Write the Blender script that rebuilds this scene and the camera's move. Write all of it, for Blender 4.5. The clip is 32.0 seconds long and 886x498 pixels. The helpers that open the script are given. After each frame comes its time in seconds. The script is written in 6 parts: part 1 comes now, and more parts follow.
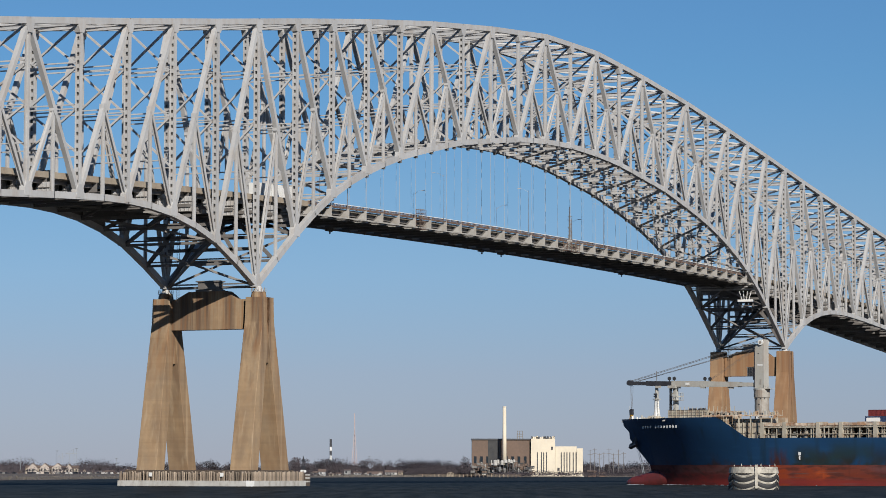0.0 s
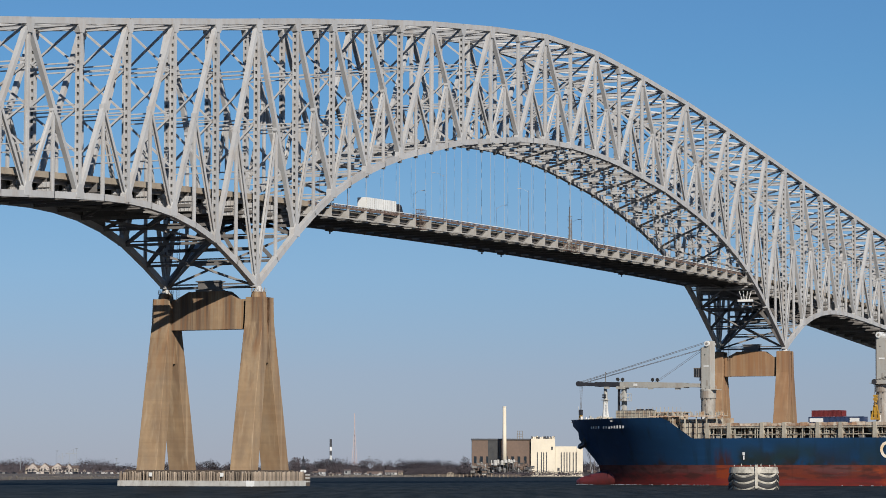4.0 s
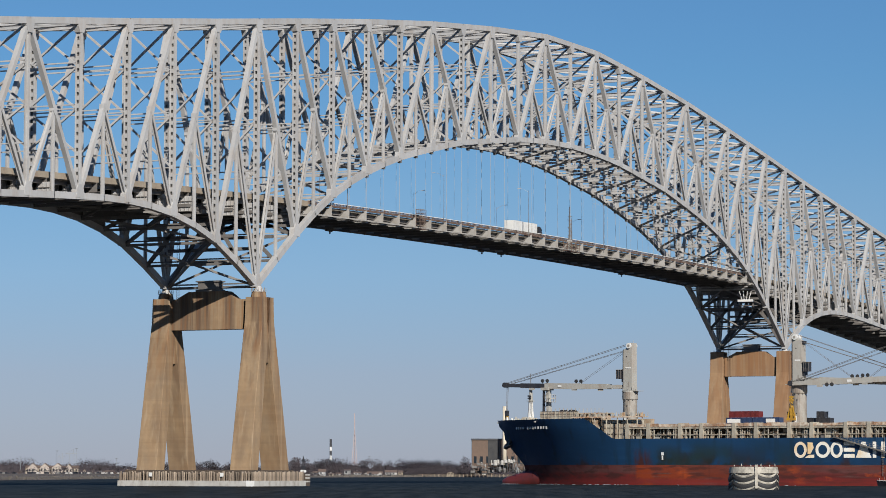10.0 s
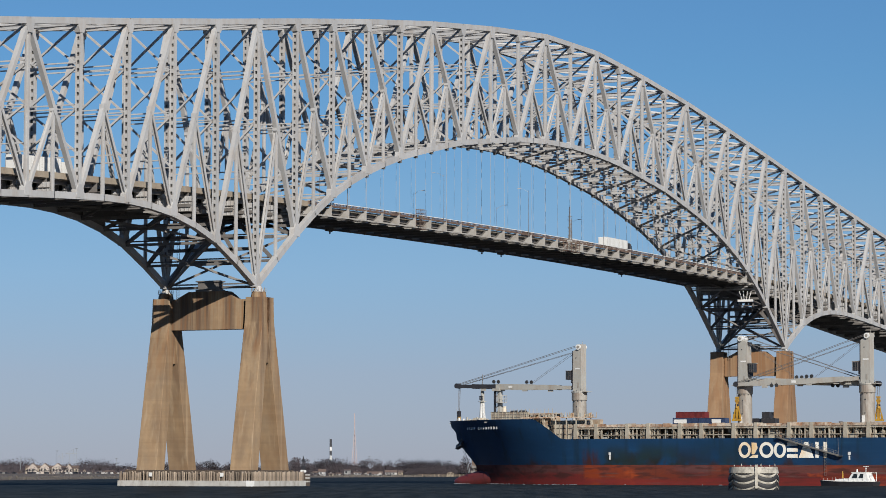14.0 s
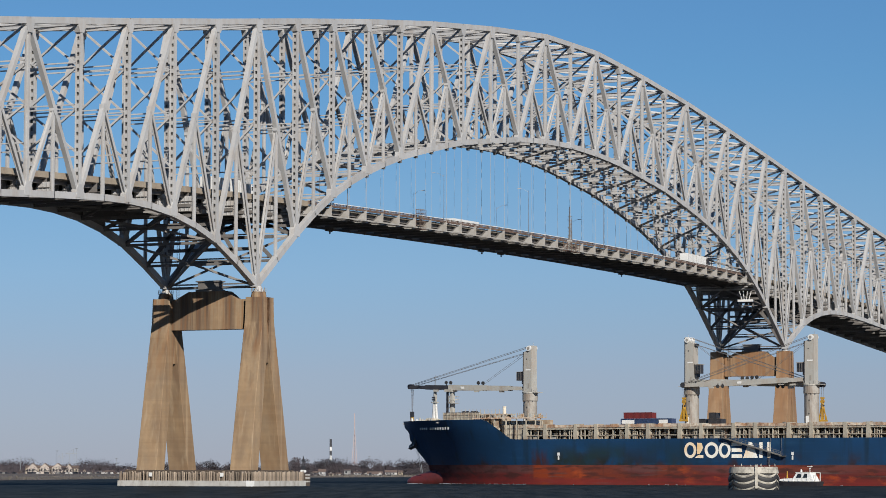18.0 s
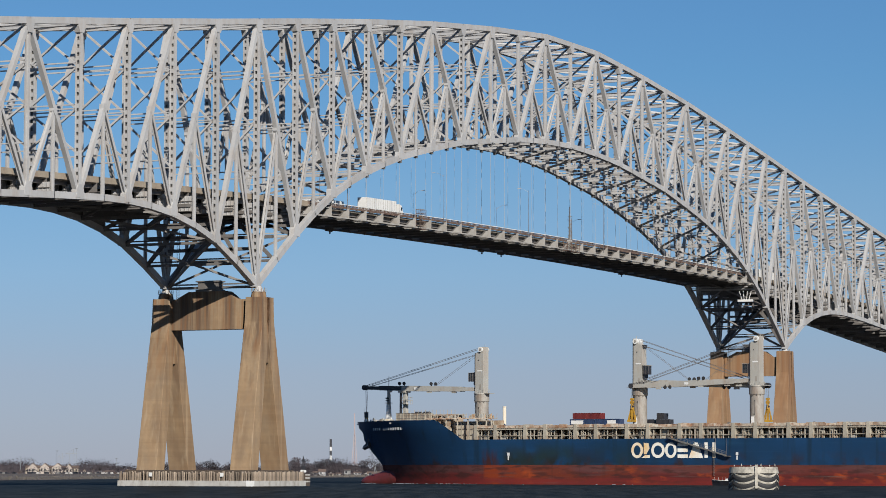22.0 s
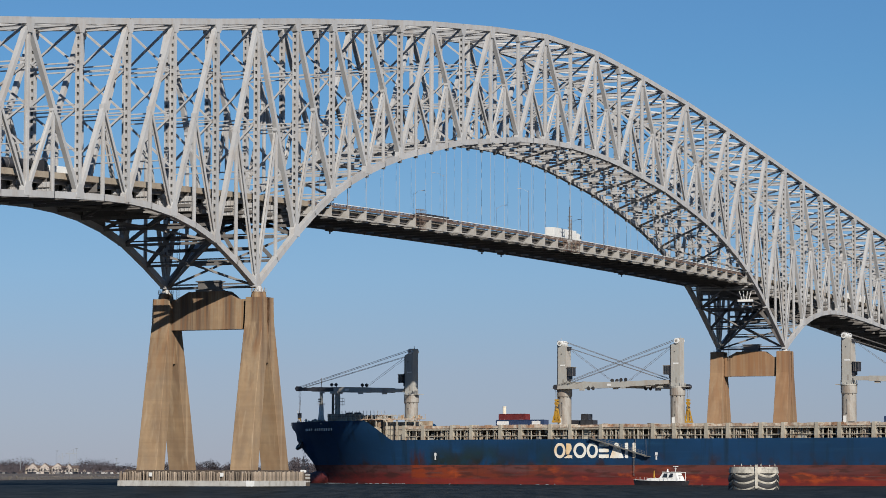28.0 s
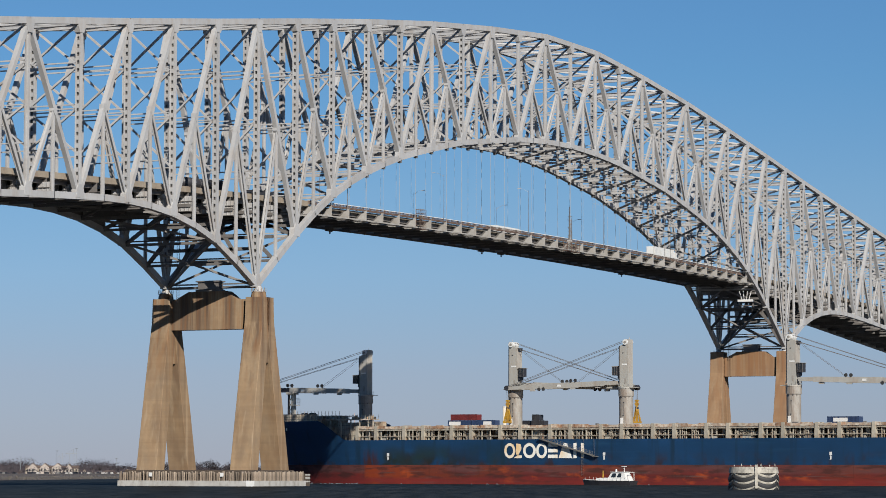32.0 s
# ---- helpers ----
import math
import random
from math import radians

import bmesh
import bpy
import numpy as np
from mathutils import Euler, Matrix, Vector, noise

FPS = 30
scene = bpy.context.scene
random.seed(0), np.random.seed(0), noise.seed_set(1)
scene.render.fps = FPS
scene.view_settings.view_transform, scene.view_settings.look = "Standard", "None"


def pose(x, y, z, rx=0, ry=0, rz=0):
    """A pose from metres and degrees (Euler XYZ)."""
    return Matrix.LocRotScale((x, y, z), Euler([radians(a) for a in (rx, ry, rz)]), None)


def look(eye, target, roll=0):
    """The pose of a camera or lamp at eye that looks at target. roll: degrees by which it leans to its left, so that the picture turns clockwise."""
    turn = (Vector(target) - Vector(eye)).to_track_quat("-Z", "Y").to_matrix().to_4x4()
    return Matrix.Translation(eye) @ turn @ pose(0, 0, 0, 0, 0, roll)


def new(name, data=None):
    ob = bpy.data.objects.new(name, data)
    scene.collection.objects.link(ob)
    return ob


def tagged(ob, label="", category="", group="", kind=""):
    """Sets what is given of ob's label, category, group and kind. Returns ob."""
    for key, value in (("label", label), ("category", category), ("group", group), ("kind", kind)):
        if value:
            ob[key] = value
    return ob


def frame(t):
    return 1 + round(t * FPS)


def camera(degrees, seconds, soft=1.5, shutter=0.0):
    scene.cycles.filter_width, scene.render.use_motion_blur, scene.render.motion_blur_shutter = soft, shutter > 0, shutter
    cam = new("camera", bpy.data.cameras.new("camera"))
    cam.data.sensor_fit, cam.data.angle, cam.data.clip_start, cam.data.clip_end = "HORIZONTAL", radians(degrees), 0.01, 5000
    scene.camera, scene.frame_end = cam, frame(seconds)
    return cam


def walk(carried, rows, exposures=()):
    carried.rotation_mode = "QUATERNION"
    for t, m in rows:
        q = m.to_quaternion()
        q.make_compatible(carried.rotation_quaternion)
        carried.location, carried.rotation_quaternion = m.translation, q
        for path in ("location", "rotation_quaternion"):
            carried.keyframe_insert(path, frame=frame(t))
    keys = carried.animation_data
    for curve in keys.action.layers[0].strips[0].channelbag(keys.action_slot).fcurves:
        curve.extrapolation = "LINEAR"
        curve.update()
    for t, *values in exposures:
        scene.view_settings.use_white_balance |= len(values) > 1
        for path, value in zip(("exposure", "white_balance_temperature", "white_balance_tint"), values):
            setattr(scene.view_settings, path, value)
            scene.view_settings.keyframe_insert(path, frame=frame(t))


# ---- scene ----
SECONDS = 32.0
cam = camera(16.602, SECONDS, soft=0.78)
EYE = Vector((-584.28, -322.37, 2.81))
AHEAD = Vector((0.902330, 0.424716, 0.073603))
SIDE = Vector((0.426015, -0.904714, -0.002169))
STAND = look(EYE, EYE + AHEAD * 100.0, 0.125)

# ---- world, sun, exposure ----
SUN_FROM = Vector((-0.707, -0.707, 0.58)).normalized()
world = bpy.data.worlds.new("sky")
scene.world = world
world.use_nodes = True
wn = world.node_tree.nodes
sky = wn.new("ShaderNodeTexSky")
sky.sky_type = "NISHITA"
sky.sun_disc = False
sky.sun_elevation = math.asin(SUN_FROM.z)
sky.sun_rotation = math.atan2(SUN_FROM.x, SUN_FROM.y)
sky.altitude = 0
sky.air_density, sky.dust_density, sky.ozone_density = 1.0, 0.0, 6.0
wn["Background"].inputs["Strength"].default_value = 0.054
# a thin winter haze that greys the lowest sky
way = wn.new("ShaderNodeTexCoord")
high = wn.new("ShaderNodeSeparateXYZ")
rise = wn.new("ShaderNodeMapRange")
rise.inputs["From Max"].default_value = 0.13
haze = wn.new("ShaderNodeValToRGB")
haze.color_ramp.elements[0].color = (0.52, 0.57, 0.87, 1)
haze.color_ramp.elements[1].color = (0.56, 0.79, 0.95, 1)
for at, c in ((0.25, (0.63, 0.64, 0.87, 1)), (0.5, (0.665, 0.75, 0.943, 1)), (0.72, (0.645, 0.785, 0.94, 1))):
    haze.color_ramp.elements.new(at).color = c
cool = wn.new("ShaderNodeMix")
cool.data_type, cool.blend_type = "RGBA", "MULTIPLY"
cool.inputs["Factor"].default_value = 1.0
wl = world.node_tree.links
wl.new(way.outputs["Generated"], high.inputs[0])
wl.new(high.outputs["Z"], rise.inputs["Value"])
wl.new(rise.outputs[0], haze.inputs["Fac"])
wl.new(haze.outputs["Color"], cool.inputs["B"])
wl.new(sky.outputs[0], cool.inputs["A"])
wl.new(cool.outputs["Result"], wn["Background"].inputs["Color"])
sun = new("sun", bpy.data.lights.new("sun", "SUN"))
sun.data.energy = 5.0
sun.data.angle = radians(0.5)
sun.data.color = (1.0, 0.945, 0.86)
sun.matrix_world = look(SUN_FROM * 300, (0, 0, 0))
walk(cam, [(0, STAND), (SECONDS, STAND)], exposures=((0, 0.48), (SECONDS, 0.48)))


# ---- materials ----
def rgb(c):
    return (*c, 1.0)


def paint(name, base, second=None, scale=0.4, fine=6.0, rough=0.55, metal=0.0, bump=0.02, streak=0.0,
          stain=None, stain_amount=0.0, stain_scale=0.25, per_object=0.0, coords="Object", lift=0.0):
    """Two scales of variation, optional vertical streaks and stains with their own colour."""
    m = bpy.data.materials.new(name)
    m.use_nodes = True
    nt = m.node_tree
    n, l = nt.nodes, nt.links
    b = n["Principled BSDF"]
    b.inputs["Roughness"].default_value = rough
    b.inputs["Metallic"].default_value = metal
    geo = n.new("ShaderNodeNewGeometry")
    pos = geo.outputs["Position"]
    if coords == "Object":
        tc = n.new("ShaderNodeTexCoord")
        pos = tc.outputs["Object"]
    second = second or tuple(c * 0.78 for c in base)
    big = n.new("ShaderNodeTexNoise")
    big.inputs["Scale"].default_value = scale
    big.inputs["Detail"].default_value = 5
    l.new(pos, big.inputs["Vector"])
    small = n.new("ShaderNodeTexNoise")
    small.inputs["Scale"].default_value = fine
    small.inputs["Detail"].default_value = 4
    l.new(pos, small.inputs["Vector"])
    add = n.new("ShaderNodeMath")
    add.operation = "MULTIPLY_ADD"
    add.inputs[1].default_value = 0.4
    l.new(small.outputs["Fac"], add.inputs[0])
    half = n.new("ShaderNodeMath")
    half.operation = "MULTIPLY"
    half.inputs[1].default_value = 0.8
    l.new(big.outputs["Fac"], half.inputs[0])
    l.new(half.outputs[0], add.inputs[2])
    ramp = n.new("ShaderNodeMapRange")
    ramp.inputs["From Min"].default_value, ramp.inputs["From Max"].default_value = 0.42, 0.78
    l.new(add.outputs[0], ramp.inputs["Value"])
    mix = n.new("ShaderNodeMix")
    mix.data_type = "RGBA"
    mix.inputs["A"].default_value, mix.inputs["B"].default_value = rgb(base), rgb(second)
    l.new(ramp.outputs[0], mix.inputs["Factor"])
    col = mix.outputs["Result"]
    if stain:
        mp = n.new("ShaderNodeMapping")
        mp.inputs["Scale"].default_value = (1, 1, 1 - streak)
        l.new(pos, mp.inputs["Vector"])
        sn = n.new("ShaderNodeTexNoise")
        sn.inputs["Scale"].default_value = stain_scale
        sn.inputs["Detail"].default_value = 6
        sn.inputs["Roughness"].default_value = 0.6
        l.new(mp.outputs[0], sn.inputs["Vector"])
        sr = n.new("ShaderNodeMapRange")
        sr.inputs["From Min"].default_value, sr.inputs["From Max"].default_value = 0.47, 0.70
        sr.inputs["To Max"].default_value = stain_amount
        l.new(sn.outputs["Fac"], sr.inputs["Value"])
        mix2 = n.new("ShaderNodeMix")
        mix2.data_type = "RGBA"
        l.new(sr.outputs[0], mix2.inputs["Factor"])
        l.new(col, mix2.inputs["A"])
        mix2.inputs["B"].default_value = rgb(stain)
        col = mix2.outputs["Result"]
    if lift:
        # pour joints of the shuttering
        sx = n.new("ShaderNodeSeparateXYZ")
        l.new(geo.outputs["Position"], sx.inputs[0])
        md = n.new("ShaderNodeMath")
        md.operation = "PINGPONG"
        md.inputs[1].default_value = lift / 2
        l.new(sx.outputs["Z"], md.inputs[0])
        lr = n.new("ShaderNodeMapRange")
        lr.inputs["From Max"].default_value = 0.10
        lr.inputs["To Min"].default_value = 0.45
        lr.inputs["To Max"].default_value = 0.0
        l.new(md.outputs[0], lr.inputs["Value"])
        mix3 = n.new("ShaderNodeMix")
        mix3.data_type = "RGBA"
        l.new(lr.outputs[0], mix3.inputs["Factor"])
        l.new(col, mix3.inputs["A"])
        mix3.inputs["B"].default_value = rgb(tuple(c * 0.5 for c in base))
        col = mix3.outputs["Result"]
    if per_object:
        oi = n.new("ShaderNodeObjectInfo")
        pr = n.new("ShaderNodeMapRange")
        pr.inputs["To Min"].default_value, pr.inputs["To Max"].default_value = 1 - per_object, 1 + per_object
        l.new(oi.outputs["Random"], pr.inputs["Value"])
        hs = n.new("ShaderNodeHueSaturation")
        l.new(pr.outputs[0], hs.inputs["Value"])
        l.new(col, hs.inputs["Color"])
        col = hs.outputs["Color"]
    l.new(col, b.inputs["Base Color"])
    if bump:
        bp = n.new("ShaderNodeBump")
        bp.inputs["Strength"].default_value = 0.35
        bp.inputs["Distance"].default_value = bump
        l.new(small.outputs["Fac"], bp.inputs["Height"])
        l.new(bp.outputs[0], b.inputs["Normal"])
    return m


STEEL = paint("grey_bridge_paint", (0.364, 0.362, 0.361), (0.303, 0.301, 0.299), 0.08, 1.5, 0.5, bump=0.01,
              stain=(0.240, 0.177, 0.120), stain_amount=0.35, stain_scale=0.5, streak=0.7, per_object=0.07, coords="World")
# Darker bridge grey with under-floor shade put in, and for dark fittings.
STEEL_DARK = paint("dark_and_shaded_steel", (0.134, 0.124, 0.117), (0.096, 0.088, 0.083), 0.1, 1.5, 0.6, bump=0.01, coords="World")
RUST = paint("rusty_rail", (0.062, 0.034, 0.026), (0.135, 0.092, 0.070), 0.6, 4, 0.85, coords="World")


class Shader:
    """Short words for the nodes of one material."""

    def __init__(self, name, rough, coords="Object"):
        self.m = bpy.data.materials.new(name)
        self.m.use_nodes = True
        self.n, self.l = self.m.node_tree.nodes, self.m.node_tree.links
        self.b = self.n["Principled BSDF"]
        self.b.inputs["Roughness"].default_value = rough
        if coords == "Object":
            self.pos = self.n.new("ShaderNodeTexCoord").outputs["Object"]
        else:
            self.pos = self.n.new("ShaderNodeNewGeometry").outputs["Position"]
        cut = self.n.new("ShaderNodeSeparateXYZ")
        self.l.new(self.pos, cut.inputs[0])
        self.x, self.y, self.z = cut.outputs

    def noise(self, stretch, scale, detail=5):
        mp = self.n.new("ShaderNodeMapping")
        mp.inputs["Scale"].default_value = stretch
        self.l.new(self.pos, mp.inputs["Vector"])
        t = self.n.new("ShaderNodeTexNoise")
        t.inputs["Scale"].default_value = scale
        t.inputs["Detail"].default_value = detail
        self.l.new(mp.outputs[0], t.inputs["Vector"])
        return t.outputs["Fac"]

    def span(self, value, lo, hi, a=0.0, b=1.0):
        r = self.n.new("ShaderNodeMapRange")
        for k, q in (("From Min", lo), ("From Max", hi), ("To Min", a), ("To Max", b)):
            r.inputs[k].default_value = q
        self.l.new(value, r.inputs["Value"])
        return r.outputs[0]

    def times(self, a, b):
        t = self.n.new("ShaderNodeMath")
        t.operation = "MULTIPLY"
        self.l.new(a, t.inputs[0])
        if isinstance(b, float):
            t.inputs[1].default_value = b
        else:
            self.l.new(b, t.inputs[1])
        return t.outputs[0]

    def mix(self, fac, a, b):
        t = self.n.new("ShaderNodeMix")
        t.data_type = "RGBA"
        self.l.new(fac, t.inputs["Factor"])
        for k, c in (("A", a), ("B", b)):
            if isinstance(c, tuple):
                t.inputs[k].default_value = rgb(c)
            else:
                self.l.new(c, t.inputs[k])
        return t.outputs["Result"]

    def done(self, colour, height=None, bump=0.02):
        self.l.new(colour, self.b.inputs["Base Color"])
        if height:
            bp = self.n.new("ShaderNodeBump")
            bp.inputs["Strength"].default_value, bp.inputs["Distance"].default_value = 0.35, bump
            self.l.new(height, bp.inputs["Height"])
            self.l.new(bp.outputs[0], self.b.inputs["Normal"])
        return self.m


def concrete_material():
    """Tan concrete: blotches, pour layers, run-off that starts at the top, long dark and pale streaks."""
    s = Shader("tan_concrete", 0.85, "World")
    grain = s.noise((1, 1, 1), 1.3)
    c = s.mix(s.span(s.noise((1, 1, 0.5), 0.11, 6), 0.36, 0.64), (0.275, 0.190, 0.110), (0.188, 0.118, 0.062))
    c = s.mix(s.span(s.noise((1, 1, 0.7), 0.28, 6), 0.42, 0.66, 0.0, 0.5), c, (0.165, 0.125, 0.086))
    c = s.mix(s.span(grain, 0.35, 0.7, 0.0, 0.35), c, (0.17, 0.115, 0.066))
    # pour layers
    c = s.mix(s.span(s.noise((0.03, 0.03, 1), 0.75, 3), 0.48, 0.62, 0.0, 0.2), c, (0.30, 0.212, 0.125))
    c = s.mix(s.span(s.noise((0.02, 0.02, 1), 0.9, 2), 0.60, 0.66, 0.0, 0.18), c, (0.13, 0.082, 0.046))
    # pale lime runs
    c = s.mix(s.span(s.noise((1, 1, 0.02), 0.8, 3), 0.58, 0.68, 0.0, 0.4), c, (0.34, 0.26, 0.17))
    # run-off
    run = s.times(s.span(s.noise((1, 1, 0.035), 0.62, 6), 0.46, 0.63), s.span(s.z, 16.0, 41.0, 0.22, 0.95))
    c = s.mix(run, c, (0.070, 0.040, 0.025))
    rust = s.times(s.span(s.noise((1, 1, 0.06), 0.9, 4), 0.48, 0.64), s.span(s.z, 20.0, 41.0, 0.1, 0.8))
    c = s.mix(rust, c, (0.175, 0.080, 0.030))
    # the farther pier is stained a deeper orange
    c = s.mix(s.times(s.span(s.x, 120.0, 320.0, 0.0, 0.6), s.span(s.noise((1, 1, 0.08), 0.35, 5), 0.3, 0.65, 0.25, 1.0)), c, (0.225, 0.112, 0.050))
    return s.done(c, grain, 0.03)


CONCRETE = concrete_material()
BARRIER = paint("barrier_concrete", (0.250, 0.213, 0.165), (0.191, 0.158, 0.121), 0.2, 2.0, 0.85,
                stain=(0.147, 0.096, 0.066), stain_amount=0.5, stain_scale=0.6, streak=0.6, coords="World")
PALE = paint("pale_concrete", (0.385, 0.378, 0.360), (0.300, 0.290, 0.268), 0.2, 2.0, 0.8,
             stain=(0.15, 0.135, 0.11), stain_amount=0.6, stain_scale=0.7, streak=0.5, coords="World")
BRACKET = paint("weathered_bracket_steel", (0.340, 0.328, 0.308), (0.235, 0.215, 0.190), 0.3, 2.5, 0.6, coords="World")
ASPHALT = paint("asphalt", (0.037, 0.037, 0.037), (0.051, 0.050, 0.048), 0.1, 3.0, 0.9, coords="World")
WOOD = paint("weathered_timber", (0.275, 0.222, 0.170), (0.120, 0.090, 0.068), 0.5, 4.0, 0.9, per_object=0.45)
WHITE = paint("white_paint", (0.588, 0.588, 0.573), (0.514, 0.514, 0.499), 0.3, 3.0, 0.45)
BLACK = paint("black_rubber", (0.013, 0.013, 0.015), (0.029, 0.029, 0.029), 0.4, 4.0, 0.7)


def blue_material():
    s = Shader("blue_hull_paint", 0.42)
    wear = s.noise((1, 1, 1), 0.9)
    c = s.mix(s.span(s.noise((1, 0.5, 1), 0.08), 0.35, 0.7), (0.0075, 0.038, 0.098), (0.005, 0.026, 0.064))
    # long level scuffs and thin drips
    c = s.mix(s.span(s.noise((1, 0.04, 1), 0.8, 4), 0.55, 0.75, 0.0, 0.4), c, (0.016, 0.058, 0.115))
    c = s.mix(s.span(s.noise((1, 1, 0.08), 0.5, 6), 0.56, 0.72, 0.0, 0.6), c, (0.006, 0.016, 0.024))
    # dark smears rising from the boot-top, thickest abreast of the first hatch
    where = s.times(s.span(s.y, -39.0, -47.0), s.span(s.y, -84.0, -66.0, 0.25, 1.0))
    low = s.span(s.z, 10.5, 6.2)
    c = s.mix(s.times(s.times(s.span(s.noise((1, 0.45, 0.45), 0.42, 6), 0.40, 0.54), where), low), c, (0.012, 0.013, 0.012))
    c = s.mix(s.times(s.span(s.noise((1, 0.6, 0.4), 0.4, 6), 0.52, 0.64), s.span(s.z, 8.5, 5.2, 0.0, 0.85)), c, (0.028, 0.013, 0.010))
    # a greenish film aft of the forecastle and one broad brown rust run over the orange patch
    film_at = s.times(s.times(s.span(s.y, -44.0, -56.0), s.span(s.y, -92.0, -78.0)), s.span(s.noise((1, 0.35, 0.3), 0.22, 4), 0.42, 0.56, 0.0, 0.8))
    c = s.mix(s.times(film_at, s.span(s.z, 11.4, 8.0)), c, (0.010, 0.024, 0.026))
    run = s.times(s.times(s.span(s.y, -40.2, -41.0), s.span(s.y, -46.4, -44.4)), s.span(s.z, 9.6, 6.2))
    c = s.mix(s.times(run, s.span(s.noise((1, 1, 0.35), 0.7, 6), 0.40, 0.56)), c, (0.040, 0.013, 0.010))
    return s.done(c, wear)


def red_material():
    """Faded antifouling: a grey-maroon upper strake, level scrapes and orange rust aft of the bow."""
    s = Shader("red_antifouling", 0.8)
    s.b.inputs["Specular IOR Level"].default_value = 0.2
    wear = s.noise((1, 1, 1), 1.2)
    c = s.mix(s.span(s.noise((1, 0.05, 1), 0.9, 6), 0.38, 0.66), (0.118, 0.016, 0.014), (0.060, 0.015, 0.014))
    upper = s.times(s.span(s.z, 2.4, 3.3), s.span(s.noise((1, 0.12, 1), 0.5, 5), 0.3, 0.6, 0.25, 0.85))
    c = s.mix(upper, c, (0.088, 0.040, 0.038))
    aft = s.span(s.y, -38.0, -50.0)
    less = s.span(s.y, -104.0, -84.0, 0.7, 1.0)
    # broad orange rust, then brighter hearts in it
    orange = s.times(s.times(s.span(s.noise((1, 0.22, 0.8), 0.26, 6), 0.46, 0.60), aft), less)
    c = s.mix(s.times(orange, 0.8), c, (0.120, 0.024, 0.011))
    heart = s.times(s.times(s.span(s.noise((1, 0.4, 1), 0.30, 7), 0.555, 0.66), aft), s.span(s.z, 4.9, 2.6, 0.15, 1.0))
    c = s.mix(s.times(heart, 0.85), c, (0.31, 0.052, 0.011))
    # the strongest patch of rust, abreast of the first hatch
    patch = s.times(s.times(s.span(s.y, -40.6, -41.4), s.span(s.y, -60.0, -53.0)), s.span(s.noise((1, 0.3, 0.8), 0.5, 7), 0.42, 0.60, 0.15, 1.0))
    c = s.mix(patch, c, (0.185, 0.030, 0.009))
    # level scrapes down to grey primer, drips, dark grime
    c = s.mix(s.times(s.span(s.noise((1, 0.035, 1), 1.5, 5), 0.57, 0.70, 0.0, 0.7), aft), c, (0.090, 0.062, 0.055))
    c = s.mix(s.span(s.noise((1, 1, 0.05), 0.55, 6), 0.57, 0.72, 0.0, 0.35), c, (0.034, 0.014, 0.012))
    c = s.mix(s.span(s.noise((1, 0.2, 1), 0.8, 7), 0.50, 0.62, 0.0, 0.7), c, (0.040, 0.015, 0.013))
    # the strip that is wetted keeps its crimson
    c = s.mix(s.times(s.span(s.z, 1.9, 0.9), s.span(s.noise((1, 0.1, 1), 0.6, 5), 0.35, 0.6, 0.2, 0.8)), c, (0.150, 0.017, 0.015))
    return s.done(c, wear)


BLUE, RED = blue_material(), red_material()
CREAM = paint("cream_deck_paint", (0.37, 0.345, 0.285), (0.27, 0.235, 0.185), 0.4, 2.5, 0.6,
              stain=(0.16, 0.08, 0.04), stain_amount=0.8, stain_scale=0.8, streak=0.4, per_object=0.15)
RUSTY_CREAM = paint("rust_eaten_cream", (0.33, 0.285, 0.22), (0.24, 0.17, 0.11), 0.5, 2.5, 0.7,
                    stain=(0.19, 0.085, 0.038), stain_amount=0.65, stain_scale=0.9, streak=0.3)
CRANE = paint("grey_crane_paint", (0.330, 0.323, 0.297), (0.272, 0.265, 0.242), 0.2, 2.0, 0.5,
              stain=(0.220, 0.147, 0.096), stain_amount=0.4, stain_scale=0.5, streak=0.7)
YELLOW = paint("yellow_grab_paint", (0.38, 0.215, 0.022), (0.22, 0.12, 0.02), 0.5, 4.0, 0.5)
MAROON = paint("maroon_container", (0.125, 0.019, 0.019), None, 0.5, 4.0, 0.5)
NAVY = paint("navy_container", (0.022, 0.041, 0.096), None, 0.5, 4.0, 0.5)
CHAR = paint("charcoal", (0.019, 0.019, 0.024), (0.029, 0.029, 0.033), 0.5, 4.0, 0.5)
BRICK = paint("brown_brickwork", (0.125, 0.084, 0.063), (0.089, 0.063, 0.048), 0.05, 0.6, 0.9, coords="World")
RENDER_WALL = paint("cream_wall", (0.529, 0.470, 0.367), (0.441, 0.389, 0.309), 0.05, 0.5, 0.85, coords="World")
EARTH = paint("dry_grass_bank", (0.092, 0.074, 0.057), (0.048, 0.037, 0.030), 0.02, 0.2, 0.95, coords="World")
TWIG = paint("bare_winter_twigs", (0.046, 0.036, 0.040), (0.028, 0.023, 0.027), 0.05, 0.4, 0.95, per_object=0.3)
ROOF = paint("dull_roof", (0.125, 0.089, 0.073), None, 0.1, 0.6, 0.9, coords="World")
GLASS = bpy.data.materials.new("dark_window_glass")
GLASS.use_nodes = True
GLASS.node_tree.nodes["Principled BSDF"].inputs["Base Color"].default_value = (0.015, 0.02, 0.025, 1)
GLASS.node_tree.nodes["Principled BSDF"].inputs["Roughness"].default_value = 0.06


